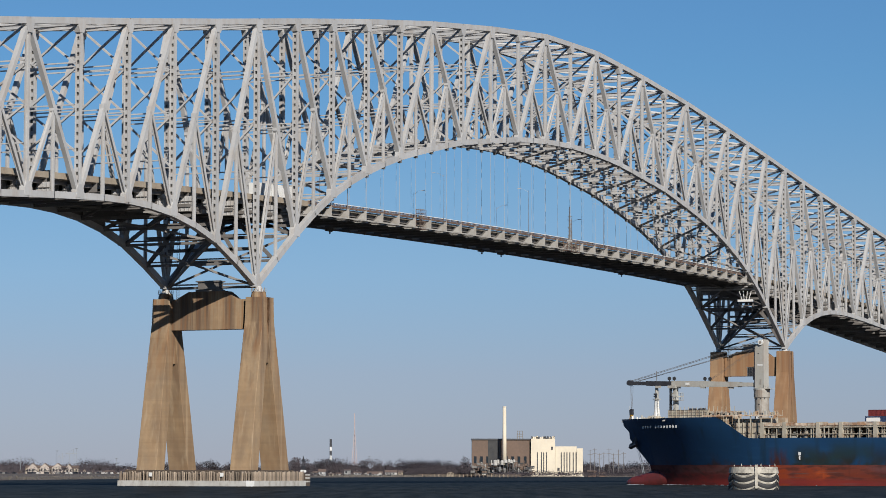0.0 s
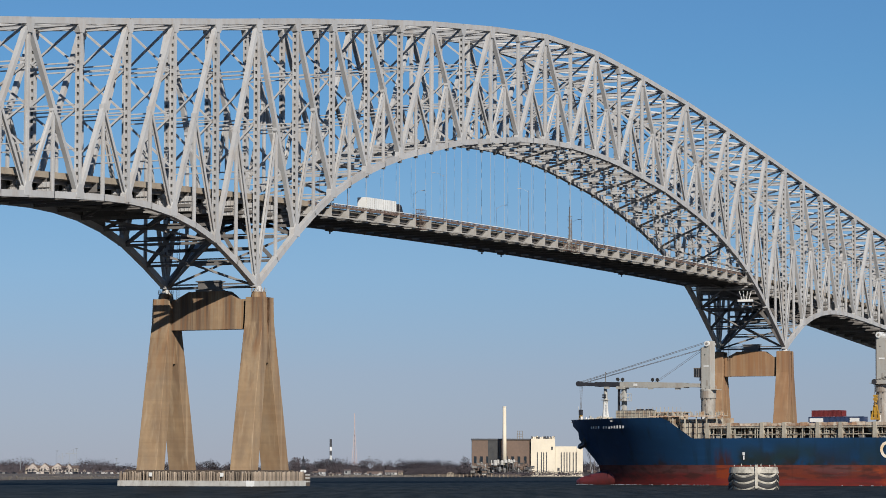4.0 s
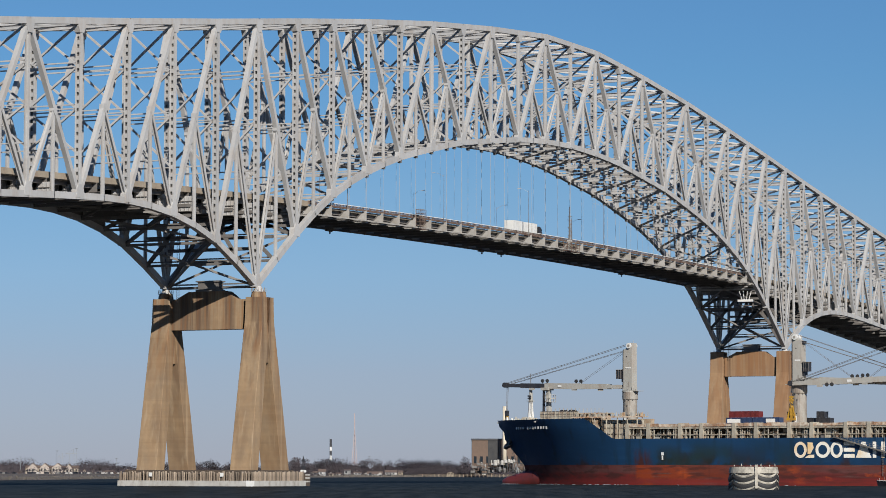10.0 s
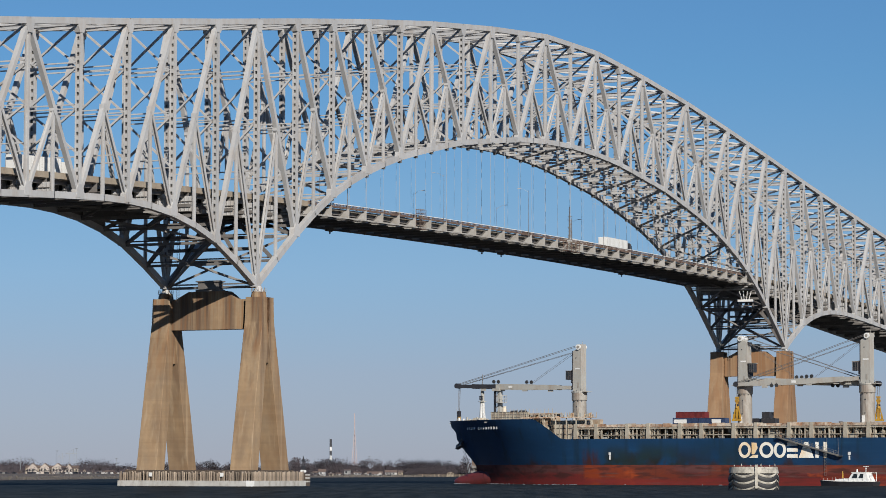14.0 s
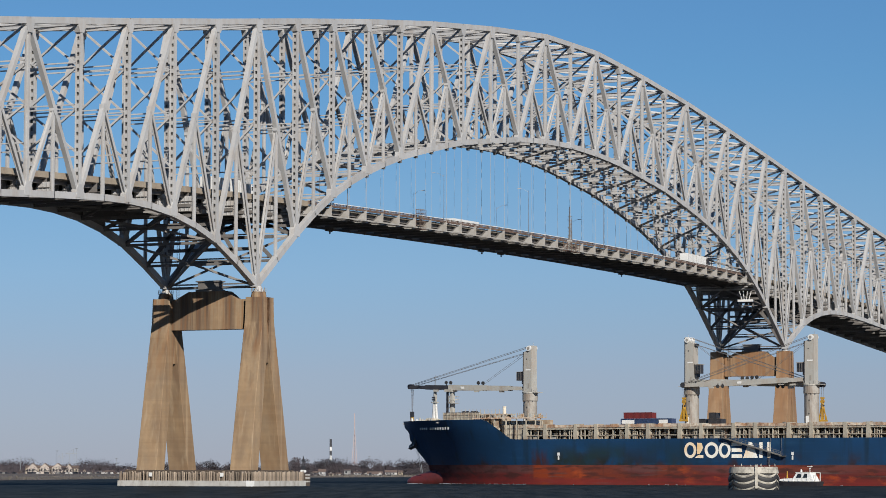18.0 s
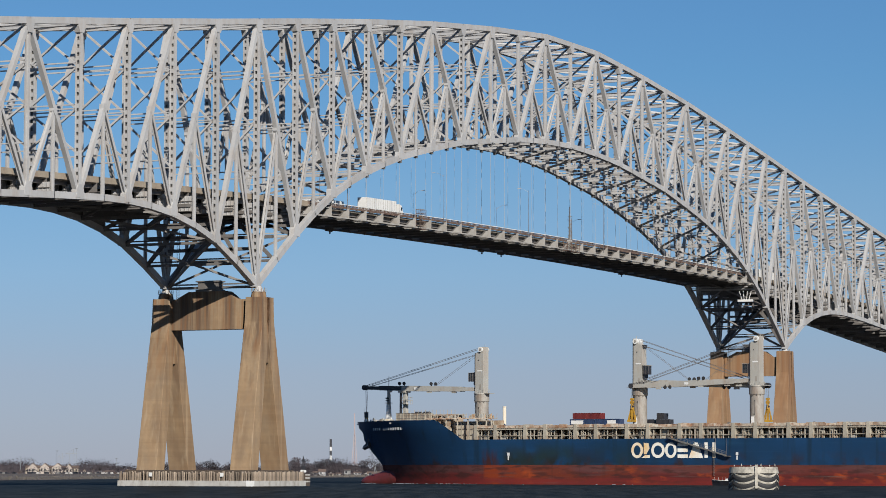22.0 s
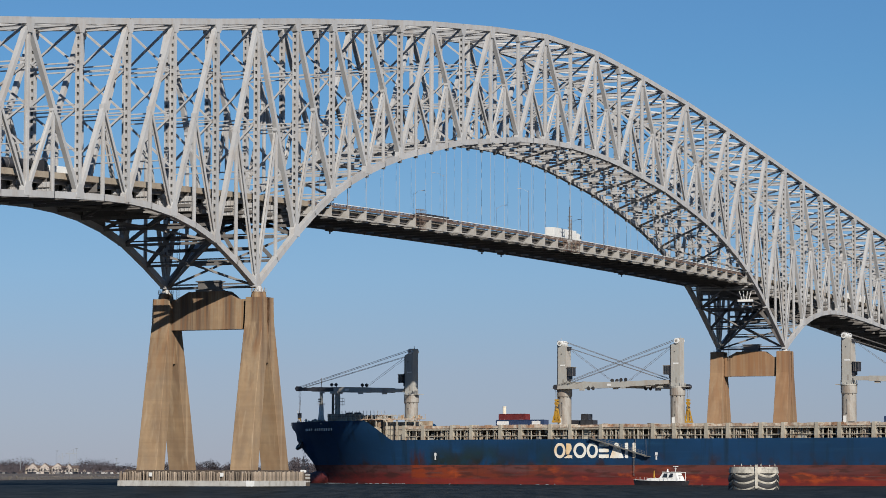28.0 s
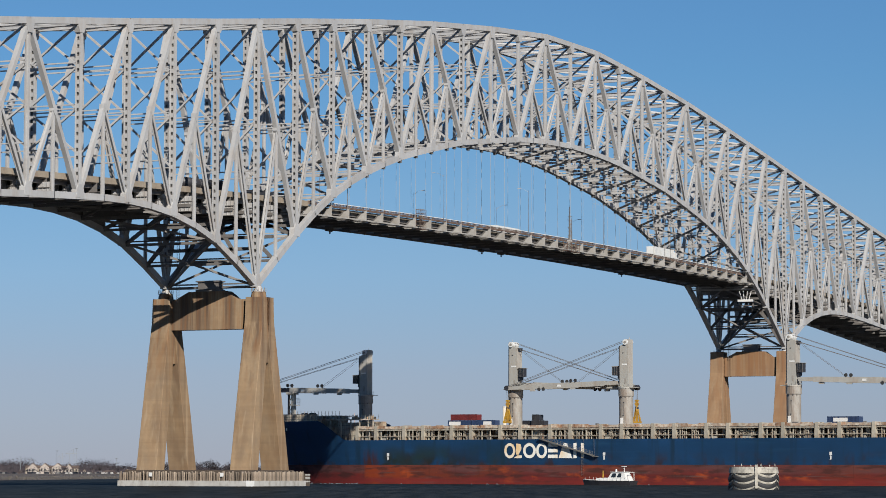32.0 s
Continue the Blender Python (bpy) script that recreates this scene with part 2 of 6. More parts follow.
def water_material():
    m = bpy.data.materials.new("dark_river_water")
    m.use_nodes = True
    n, l = m.node_tree.nodes, m.node_tree.links
    n.remove(n["Principled BSDF"])
    deep, gloss, both = n.new("ShaderNodeBsdfDiffuse"), n.new("ShaderNodeBsdfGlossy"), n.new("ShaderNodeMixShader")
    gloss.inputs["Roughness"].default_value = 0.3
    gloss.inputs["Color"].default_value = (0.80, 0.79, 0.76, 1)
    both.inputs["Fac"].default_value = 0.078
    l.new(deep.outputs[0], both.inputs[1])
    l.new(gloss.outputs[0], both.inputs[2])
    l.new(both.outputs[0], n["Material Output"].inputs["Surface"])
    geo = n.new("ShaderNodeNewGeometry")
    turn = n.new("ShaderNodeMapping")
    turn.inputs["Rotation"].default_value = (0, 0, radians(-25.2))
    l.new(geo.outputs["Position"], turn.inputs["Vector"])
    waves = []
    for stretch, scale, detail in ((0.3, 0.10, 9), (0.3, 0.6, 7), (0.07, 0.42, 6)):
        mp = n.new("ShaderNodeMapping")
        mp.inputs["Scale"].default_value = (stretch, 1.0, 1.0)
        l.new(turn.outputs[0], mp.inputs["Vector"])
        t = n.new("ShaderNodeTexNoise")
        t.inputs["Scale"].default_value = scale
        t.inputs["Detail"].default_value = detail
        l.new(mp.outputs[0], t.inputs["Vector"])
        waves.append(t)
    mix = n.new("ShaderNodeMix")
    mix.data_type = "RGBA"
    mix.inputs["A"].default_value = (0.003, 0.006, 0.008, 1)
    mix.inputs["B"].default_value = (0.021, 0.0255, 0.030, 1)
    chop = n.new("ShaderNodeMath")
    chop.operation = "MULTIPLY_ADD"
    chop.inputs[1].default_value = 0.35
    l.new(waves[0].outputs["Fac"], chop.inputs[0])
    fine = n.new("ShaderNodeMath")
    fine.operation = "MULTIPLY"
    fine.inputs[1].default_value = 0.65
    l.new(waves[2].outputs["Fac"], fine.inputs[0])
    l.new(fine.outputs[0], chop.inputs[2])
    spread = n.new("ShaderNodeMapRange")
    spread.inputs["From Min"].default_value, spread.inputs["From Max"].default_value = 0.40, 0.66
    l.new(chop.outputs[0], spread.inputs["Value"])
    l.new(spread.outputs[0], mix.inputs["Factor"])
    l.new(mix.outputs["Result"], deep.inputs["Color"])
    b1 = n.new("ShaderNodeBump")
    b1.inputs["Strength"].default_value, b1.inputs["Distance"].default_value = 1.0, 2.5
    l.new(waves[0].outputs["Fac"], b1.inputs["Height"])
    b2 = n.new("ShaderNodeBump")
    b2.inputs["Strength"].default_value, b2.inputs["Distance"].default_value = 1.0, 0.8
    l.new(waves[1].outputs["Fac"], b2.inputs["Height"])
    l.new(b1.outputs[0], b2.inputs["Normal"])
    for sh in (deep, gloss):
        l.new(b2.outputs[0], sh.inputs["Normal"])
    return m


WATER = water_material()


# ---- mesh helpers ----
class Mesh:
    """Gathers boxes, beams and tubes, and becomes one mesh."""

    def __init__(self):
        self.v, self.f = [], []

    def add(self, verts, faces):
        k = len(self.v)
        self.v += [tuple(p) for p in verts]
        self.f += [tuple(i + k for i in q) for q in faces]
        return self

    def hexa(self, c):
        """Eight corners: four below, four above, both anticlockwise."""
        return self.add(c, [(3, 2, 1, 0), (4, 5, 6, 7), (0, 1, 5, 4), (1, 2, 6, 5), (2, 3, 7, 6), (3, 0, 4, 7)])

    def box(self, x0, x1, y0, y1, z0, z1):
        return self.hexa([(x0, y0, z0), (x1, y0, z0), (x1, y1, z0), (x0, y1, z0),
                          (x0, y0, z1), (x1, y0, z1), (x1, y1, z1), (x0, y1, z1)])

    def beam(self, a, b, wide, deep, across=(0, 1, 0)):
        """A bar from a to b; wide is measured along across, deep at right angles to it."""
        a, b = Vector(a), Vector(b)
        d = (b - a).normalized()
        s = Vector(across)
        s = (s - d * s.dot(d)).normalized()
        u = d.cross(s).normalized()
        s, u = s * wide / 2, u * deep / 2
        return self.hexa([a - s - u, a + s - u, a + s + u, a - s + u, b - s - u, b + s - u, b + s + u, b - s + u])

    def channel(self, a, b, wide, deep, across=(0, 1, 0), t=0.12):
        """An H section: two flanges at the ends of wide and a web between."""
        a, b = Vector(a), Vector(b)
        d = (b - a).normalized()
        s = Vector(across)
        s = (s - d * s.dot(d)).normalized()
        for k in (-1, 1):
            self.beam(a + s * k * (wide - t) / 2, b + s * k * (wide - t) / 2, t, deep, across)
        return self.beam(a, b, wide - 2 * t, t, across)

    def tube(self, a, b, r0, r1=None, n=8, caps=True):
        a, b = Vector(a), Vector(b)
        r1 = r0 if r1 is None else r1
        d = (b - a).normalized()
        s = d.orthogonal().normalized()
        u = d.cross(s)
        ring = [(math.cos(2 * math.pi * k / n), math.sin(2 * math.pi * k / n)) for k in range(n)]
        v = [a + (s * c + u * q) * r0 for c, q in ring] + [b + (s * c + u * q) * r1 for c, q in ring]
        f = [(k, (k + 1) % n, n + (k + 1) % n, n + k) for k in range(n)]
        if caps:
            f += [tuple(range(n))[::-1], tuple(range(n, 2 * n))]
        return self.add(v, f)

    def prism(self, outline, y0, y1, axis="y"):
        """An outline in two axes pulled along the third."""
        n = len(outline)
        put = {"y": lambda p, q: (p[0], q, p[1]), "x": lambda p, q: (q, p[0], p[1]), "z": lambda p, q: (p[0], p[1], q)}[axis]
        v = [put(p, y0) for p in outline] + [put(p, y1) for p in outline]
        return self.add(v, [tuple(range(n)), tuple(range(n, 2 * n))[::-1]] + [(k, n + k, n + (k + 1) % n, (k + 1) % n) for k in range(n)])

    def data(self, name, material):
        me = bpy.data.meshes.new(name)
        me.from_pydata(self.v, [], self.f)
        me.materials.append(material)
        bm = bmesh.new()
        bm.from_mesh(me)
        bmesh.ops.recalc_face_normals(bm, faces=bm.faces)
        bm.to_mesh(me)
        bm.free()
        return me


def part(name, mesh, material, parent, label=""):
    ob = new(name, mesh.data(name, material) if isinstance(mesh, Mesh) else mesh)
    ob.parent = parent
    if label:
        tagged(ob, label)
    return ob


def thing(name, label, category, group="", kind="", at=None):
    ob = new(name)
    ob.empty_display_size = 0.5
    tagged(ob, label, category, group, kind)
    if at is not None:
        ob.matrix_world = at
    return ob


def smooth(ob):
    ob.data.polygons.foreach_set("use_smooth", [True] * len(ob.data.polygons))
    return ob


def table(x, pairs):
    """Straight between given ordinates."""
    for (a, p), (b, q) in zip(pairs, pairs[1:]):
        if x <= b:
            return p + (q - p) * (x - a) / (b - a)
    (a, p), (b, q) = pairs[-2:]
    return q + (q - p) * (x - b) / (b - a)


# ---- water ----
LEVEL = -0.15
wm = Mesh().add([(-2500, -4800, LEVEL), (4800, -4800, LEVEL), (4800, 4800, LEVEL), (-2500, 4800, LEVEL)], [(0, 1, 2, 3)])
water = new("water", wm.data("water", WATER))
tagged(water, "dark blue-grey choppy river water", "water", kind="structure")

# ---- the bridge ----
WIDE = 22.84          # between the two trusses
FIRST, LAST = -12, 32  # panel points, pier points at 0 and 20


def station(i):
    u = (i - 10) / 15
    e = max(-1.1, min(1.1, u))
    return 18.288 * i - 6.75 * u + 2.02 * u * u + 6.40 * (e ** 3 + 3.6 * (u - e))


def top_z(i):
    """The top chord runs straight over two panels, from one odd point to the next, alike on both sides of midspan."""
    k = abs(i - 10)
    return table(max(1, k), ((1, 120.65), (3, 117.96), (5, 114.45), (7, 110.1), (9, 105.3), (11, 100.25), (13, 95.3), (15, 90.45), (22, 73.5)))


def curve(x, pairs):
    """A smooth line through given ordinates."""
    n = len(pairs)
    slope = []
    for k in range(n):
        a, b = pairs[max(0, k - 1)], pairs[min(n - 1, k + 1)]
        slope.append((b[1] - a[1]) / (b[0] - a[0]))
    for k in range(n - 1):
        (a, p), (b, q) = pairs[k], pairs[k + 1]
        if x <= b or k == n - 2:
            h = b - a
            u = (x - a) / h
            return (p * (1 + 2 * u) * (1 - u) ** 2 + slope[k] * h * u * (1 - u) ** 2
                    + q * u * u * (3 - 2 * u) + slope[k + 1] * h * u * u * (u - 1))


def bottom_z(i):
    k = abs(i - 10)
    if k > 10:
        return curve(k, ((10, 44.1), (11, 52.6), (12, 57.0), (13, 58.3), (14, 57.7), (15, 56.6), (16, 55.3), (19, 51.4), (22, 47.5)))
    return curve(k, ((0, 92.5), (1, 92.0), (2, 90.8), (3, 88.7), (4, 86.5), (5, 83.1), (6, 79.3), (7, 74.1),
                     (8, 67.0), (9, 56.6), (10, 44.1)))


def deck_z(x):
    """The underside of the floor beams' ends; the road lies 2.2 m above."""
    return 63.93 + 0.0042 * (x - 180) - 6.19e-5 * (x - 180) ** 2


def road_z(x):
    x0 = max(-260.0, min(620.0, x))
    slope = 0.0042 - 2 * 6.19e-5 * (x0 - 180)
    return deck_z(x0) + 2.2 + (x - x0) * slope


bridge = thing("truss_bridge", "pale grey steel arched through truss bridge on concrete piers", "bridge")
PERFORATED = {-4, -3, -2, -1, 0, 1, 2, 3, 4, 6, 14, 16, 17, 18, 19, 20, 21, 22, 23, 24}


def falls_to(i):
    """Of the panel from i to i+1: (top end, bottom end) of its long diagonal."""
    if i >= 10:
        a, b = falls_to(19 - i)
        return 20 - a, 20 - b
    if i >= 4:
        odd = i if i % 2 else i + 1
        return odd, (i + 1 if odd == i else i)
    if i >= 0:
        return i, i + 1
    if i >= -4:
        return i + 1, i
    odd = i if i % 2 else i + 1
    return odd, (i + 1 if odd == i else i)


def perforated(m, a, b, wide, deep):
    """A box column whose faces across the truss are plates with a row of slots."""
    a, b = Vector(a), Vector(b)
    d = b - a
    m.beam(a + Vector((0, wide / 2 - 0.06, 0)), b + Vector((0, wide / 2 - 0.06, 0)), 0.12, deep)
    m.beam(a - Vector((0, wide / 2 - 0.06, 0)), b - Vector((0, wide / 2 - 0.06, 0)), 0.12, deep)
    face = Vector((-deep / 2 + 0.1, 0, 0))
    for k in (-1, 1):
        m.beam(a + face + Vector((0, k * (wide / 4 + 0.06), 0)), b + face + Vector((0, k * (wide / 4 + 0.06), 0)), wide / 2 - 0.36, 0.05)
    n = int(d.length / 1.55)
    for k in range(n):
        c0 = a + face + d * ((k + 0.0) / n)
        c1 = a + face + d * ((k + 0.56) / n)
        m.beam(c0, c1, 0.5, 0.045)


def truss(y):
    up = (0, 1, 0)
    T = lambda i: Vector((station(i), y, top_z(i)))
    B = lambda i: Vector((station(i), y, bottom_z(i)))
    for i in range(FIRST, LAST):
        # chords
        part("top_chord", Mesh().beam(T(i) - (T(i + 1) - T(i)).normalized() * 0.2, T(i + 1), 1.25, 1.3), STEEL, bridge)
        for a, b in ((i, i + 0.5), (i + 0.5, i + 1)):
            part("bottom_chord", Mesh().beam(B(a) - (B(b) - B(a)).normalized() * 0.2, B(b), 1.2, 1.35), STEEL, bridge)
        t, f = falls_to(i)
        mid = (T(t) + B(f)) / 2
        part("diagonal", Mesh().beam(T(t), mid, 1.05, 0.95), STEEL, bridge)
        part("diagonal", Mesh().beam(mid, B(f), 1.0, 0.95), STEEL, bridge)
        low = B(i + 0.5)
        part("sub_vertical", Mesh().beam(mid, low, 0.75, 0.4).beam(mid + Vector((-0.26, 0, 0)), low + Vector((-0.26, 0, 0)), 0.35, 0.1), STEEL, bridge)
        part("sub_diagonal", Mesh().channel(mid, B(t), 0.8, 0.7), STEEL, bridge)
        part("gusset_plate", Mesh().prism([(mid.x + p, mid.z + q) for p, q in ((-0.7, -0.4), (0, -1.3), (0.7, -0.4), (0.55, 0.7), (-0.55, 0.7))],
                                          mid.y - 0.56, mid.y + 0.56), STEEL, bridge)
    for i in range(FIRST, LAST + 1):
        if i in PERFORATED:
            m = Mesh()
            perforated(m, B(i), T(i), 1.15, 0.95)
            column = part("perforated_column", m, STEEL, bridge)
            # web in the darker steel: shade inside the box put into its colour
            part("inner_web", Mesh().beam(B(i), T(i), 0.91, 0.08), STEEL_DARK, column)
        else:
            part("vertical", Mesh().beam(B(i), T(i), 0.9, 0.6).beam(B(i) + Vector((-0.36, 0, 0)), T(i) + Vector((-0.36, 0, 0)), 0.42, 0.1), STEEL, bridge)
        for p, s in ((T(i), -1), (B(i), 1)):
            part("gusset_plate", Mesh().prism([(p.x + a, p.z + s * b) for a, b in ((-1.5, -0.4), (1.5, -0.4), (1.3, 1.2), (0.75, 2.4), (-0.75, 2.4), (-1.3, 1.2))],
                                              p.y - 0.65, p.y + 0.65), STEEL, bridge)


truss(0.0)
truss(WIDE)


def bracing():
    for i in range(FIRST, LAST + 1):
        x, zt, zb = station(i), top_z(i) - 0.3, bottom_z(i)
        low = max(zb, road_z(x) + 6.0)
        a, b, c = Vector((x, 0.7, 0)), Vector((x, WIDE - 0.7, 0)), Vector((x, WIDE / 2, 0))
        lift = lambda p, z: Vector((p.x, p.y, z))
        # sway frame across the road: struts and diagonals
        part("top_strut", Mesh().channel(lift(a, zt), lift(b, zt), 1.1, 0.7, (0, 0, 1)), STEEL, bridge)
        rungs = [zt]
        depth = zt - low
        for k in (1, 2, 3):
            z = zt - depth * k / 3.0
            m = Mesh()
            for dz in ((-0.4, 0.4) if k < 3 else (0.0,)):
                m.beam(lift(a, z + dz), lift(b, z + dz), 0.26, 0.28, (0, 0, 1))
            part("sway_strut", m, STEEL, bridge)
            rungs.append(z)
        for hi, lo in zip(rungs, rungs[1:]):
            for p in (a, b):
                part("sway_brace", Mesh().beam(lift(p, hi - 0.6), lift(c, lo + 0.4), 0.42, 0.42, (1, 0, 0)), STEEL, bridge)
        if i == LAST:
            continue
        # lateral bracing between the top chords
        p0, p1 = Vector((x, 0.6, zt)), Vector((station(i + 1), 0.6, top_z(i + 1) - 0.3))
        q0, q1 = p0 + Vector((0, WIDE - 1.2, 0)), p1 + Vector((0, WIDE - 1.2, 0))
        mid = (p0 + q1) / 2
        for p, q in ((p0, mid), (mid, q1), (p1, mid), (mid, q0)):
            part("top_lateral", Mesh().beam(p, q, 0.45, 0.5, (0, 0, 1)), STEEL, bridge)
        part("cross_strut", Mesh().beam((mid.x, 0.6, mid.z), (mid.x, WIDE - 0.6, mid.z), 0.5, 0.5, (0, 0, 1)), STEEL, bridge)
        # lateral bracing between the bottom chords
        for h in (0, 0.5):
            x0, x1 = station(i + h), station(i + h + 0.5)
            z0, z1 = bottom_z(i + h), bottom_z(i + h + 0.5)
            m = Mesh().beam((x0, 0.6, z0 - 0.3), (x0, WIDE - 0.6, z0 - 0.3), 0.55, 0.55, (0, 0, 1))
            m.beam((x0, 0.6, z0 + 0.45), (x0, WIDE - 0.6, z0 + 0.45), 0.3, 0.3, (0, 0, 1))
            # struts below the road take the steel with shade painted in
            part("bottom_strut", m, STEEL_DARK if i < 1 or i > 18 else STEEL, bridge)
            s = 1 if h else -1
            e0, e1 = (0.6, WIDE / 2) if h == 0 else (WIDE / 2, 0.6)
            # laterals in the darker steel too, their shade is in the colour
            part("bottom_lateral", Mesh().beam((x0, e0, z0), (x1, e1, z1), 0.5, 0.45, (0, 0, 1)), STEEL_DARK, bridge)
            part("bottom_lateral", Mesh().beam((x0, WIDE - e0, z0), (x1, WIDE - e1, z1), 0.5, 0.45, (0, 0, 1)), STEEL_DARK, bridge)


bracing()


def deck():
    # road slab in stretches of half a panel, floor beams with end brackets, stringers, barriers and rails
    xs = [station(i / 2) for i in range(2 * FIRST, 2 * LAST + 1)]
    for k, (a, b) in enumerate(zip(xs, xs[1:])):
        za, zb = deck_z(a), deck_z(b)
        m = Mesh().hexa([(a, 1.6, za + 1.85), (b, 1.6, zb + 1.85), (b, WIDE - 1.6, zb + 1.85), (a, WIDE - 1.6, za + 1.85),
                         (a, 1.6, za + 2.2), (b, 1.6, zb + 2.2), (b, WIDE - 1.6, zb + 2.2), (a, WIDE - 1.6, za + 2.2)])
        part("road_slab", m, ASPHALT, bridge)
        m = Mesh().hexa([(a, 1.62, za + 1.74), (b, 1.62, zb + 1.74), (b, WIDE - 1.62, zb + 1.74), (a, WIDE - 1.62, za + 1.74),
                         (a, 1.62, za + 1.846), (b, 1.62, zb + 1.846), (b, WIDE - 1.62, zb + 1.846), (a, WIDE - 1.62, za + 1.846)])
        part("slab_soffit", m, BARRIER, bridge)
        for y in (1.45, WIDE - 1.45):
            m = Mesh().hexa([(a, y - 0.2, za + 1.9), (b, y - 0.2, zb + 1.9), (b, y + 0.2, zb + 1.9), (a, y + 0.2, za + 1.9),
                             (a, y - 0.12, za + 3.15), (b, y - 0.12, zb + 3.15), (b, y + 0.12, zb + 3.15), (a, y + 0.12, za + 3.15)])
            part("barrier", m, BARRIER, bridge) if a < station(1.4) or b > station(18.7) else None
        if k % 2:
            continue
        c, zc = xs[k + 2] if k + 2 < len(xs) else b, deck_z(xs[k + 2] if k + 2 < len(xs) else b)
        for s in range(5):
            y = 2.6 + s * (WIDE - 5.2) / 4
            # stringers under the slab carry their shade as a darker colour
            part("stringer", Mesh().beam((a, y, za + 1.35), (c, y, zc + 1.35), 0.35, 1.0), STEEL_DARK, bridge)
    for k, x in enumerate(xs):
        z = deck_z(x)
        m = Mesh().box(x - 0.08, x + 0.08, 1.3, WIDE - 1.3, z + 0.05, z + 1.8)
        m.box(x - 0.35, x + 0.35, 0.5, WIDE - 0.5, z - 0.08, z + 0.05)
        # floor beam in the same darkened steel, shade painted in
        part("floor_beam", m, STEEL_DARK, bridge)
        if not station(1.2) < x < station(18.8):
            continue
        for y0, y1 in ((0.0, 2.2), (WIDE, WIDE - 2.2)):
            at = lambda u: y0 + (y1 - y0) * u
            m = Mesh().prism([(y0, z + 0.1), (at(1.15), z + 0.1), (at(1.15), z + 0.35), (at(0.85), z + 1.0), (at(0.58), z + 1.65), (at(0.26), z + 1.9), (at(0.16), z + 2.35), (y0, z + 2.35)], x - 0.16, x + 0.16, "x")
            bracket = part("floor_beam_bracket", m, BRACKET, bridge)
            if y0 == 0.0:
                part("bracket_flange", Mesh().box(x - 1.0, x + 0.9, 0.1, 2.6, z - 0.42, z - 0.28), BRACKET, bracket)
    for y in (-0.2, WIDE - 0.15):
        m = Mesh()
        for a, b in zip(xs, xs[1:]):
            if station(1.2) < a < station(18.4):
                m.beam((a, y, deck_z(a) + (y > 1) * 0.25), (b, y, deck_z(b) + (y > 1) * 0.25), 0.25, 0.8 if y > 1 else 0.32)
        # far beam in the steel with painted shade, near beam pale
        part("edge_beam", m, STEEL_DARK if y > 1 else BRACKET, bridge)
    # rusty parapet rails on the suspended length
    for y in (1.45, WIDE - 1.45):
        for a, b in zip(xs, xs[1:]):
            if a < station(1.5) or b > station(18.6):
                continue
            za, zb = deck_z(a) + 2.25, deck_z(b) + 2.25
            m = Mesh()
            for h in (0.2, 0.5, 0.8):
                m.beam((a, y, za + h), (b, y, zb + h), 0.1, 0.14)
            for s in range(12):
                u = s / 12
                m.beam((a + (b - a) * u, y, za + (zb - za) * u), (a + (b - a) * u, y, za + (zb - za) * u + 1.0), 0.14, 0.12)
            m.beam((a, y - 0.1, za + 0.32), (b, y - 0.1, zb + 0.32), 0.2, 0.5)
            rail = part("parapet_rail", m, RUST, bridge, "rusty parapet railing")
            part("hand_rail", Mesh().beam((a, y, za + 1.08), (b, y, zb + 1.08), 0.3, 0.15), WHITE, rail)
    # hangers of the suspended length
    for j in range(0, 41):
        i = j / 2
        x, zb = station(i), bottom_z(i)
        zd = deck_z(x)
        if zb > zd + 4:
            for y in (0.0, WIDE):
                m = Mesh().tube((x, y, zb - 0.5), (x, y, zd), 0.034, n=5, caps=False)
                part("hanger", m, BRACKET, bridge)
                part("hanger_socket", Mesh().box(x - 0.35, x + 0.35, y - 0.4, y + 0.4, zb - 1.3, zb - 0.6), STEEL_DARK, bridge)


deck()


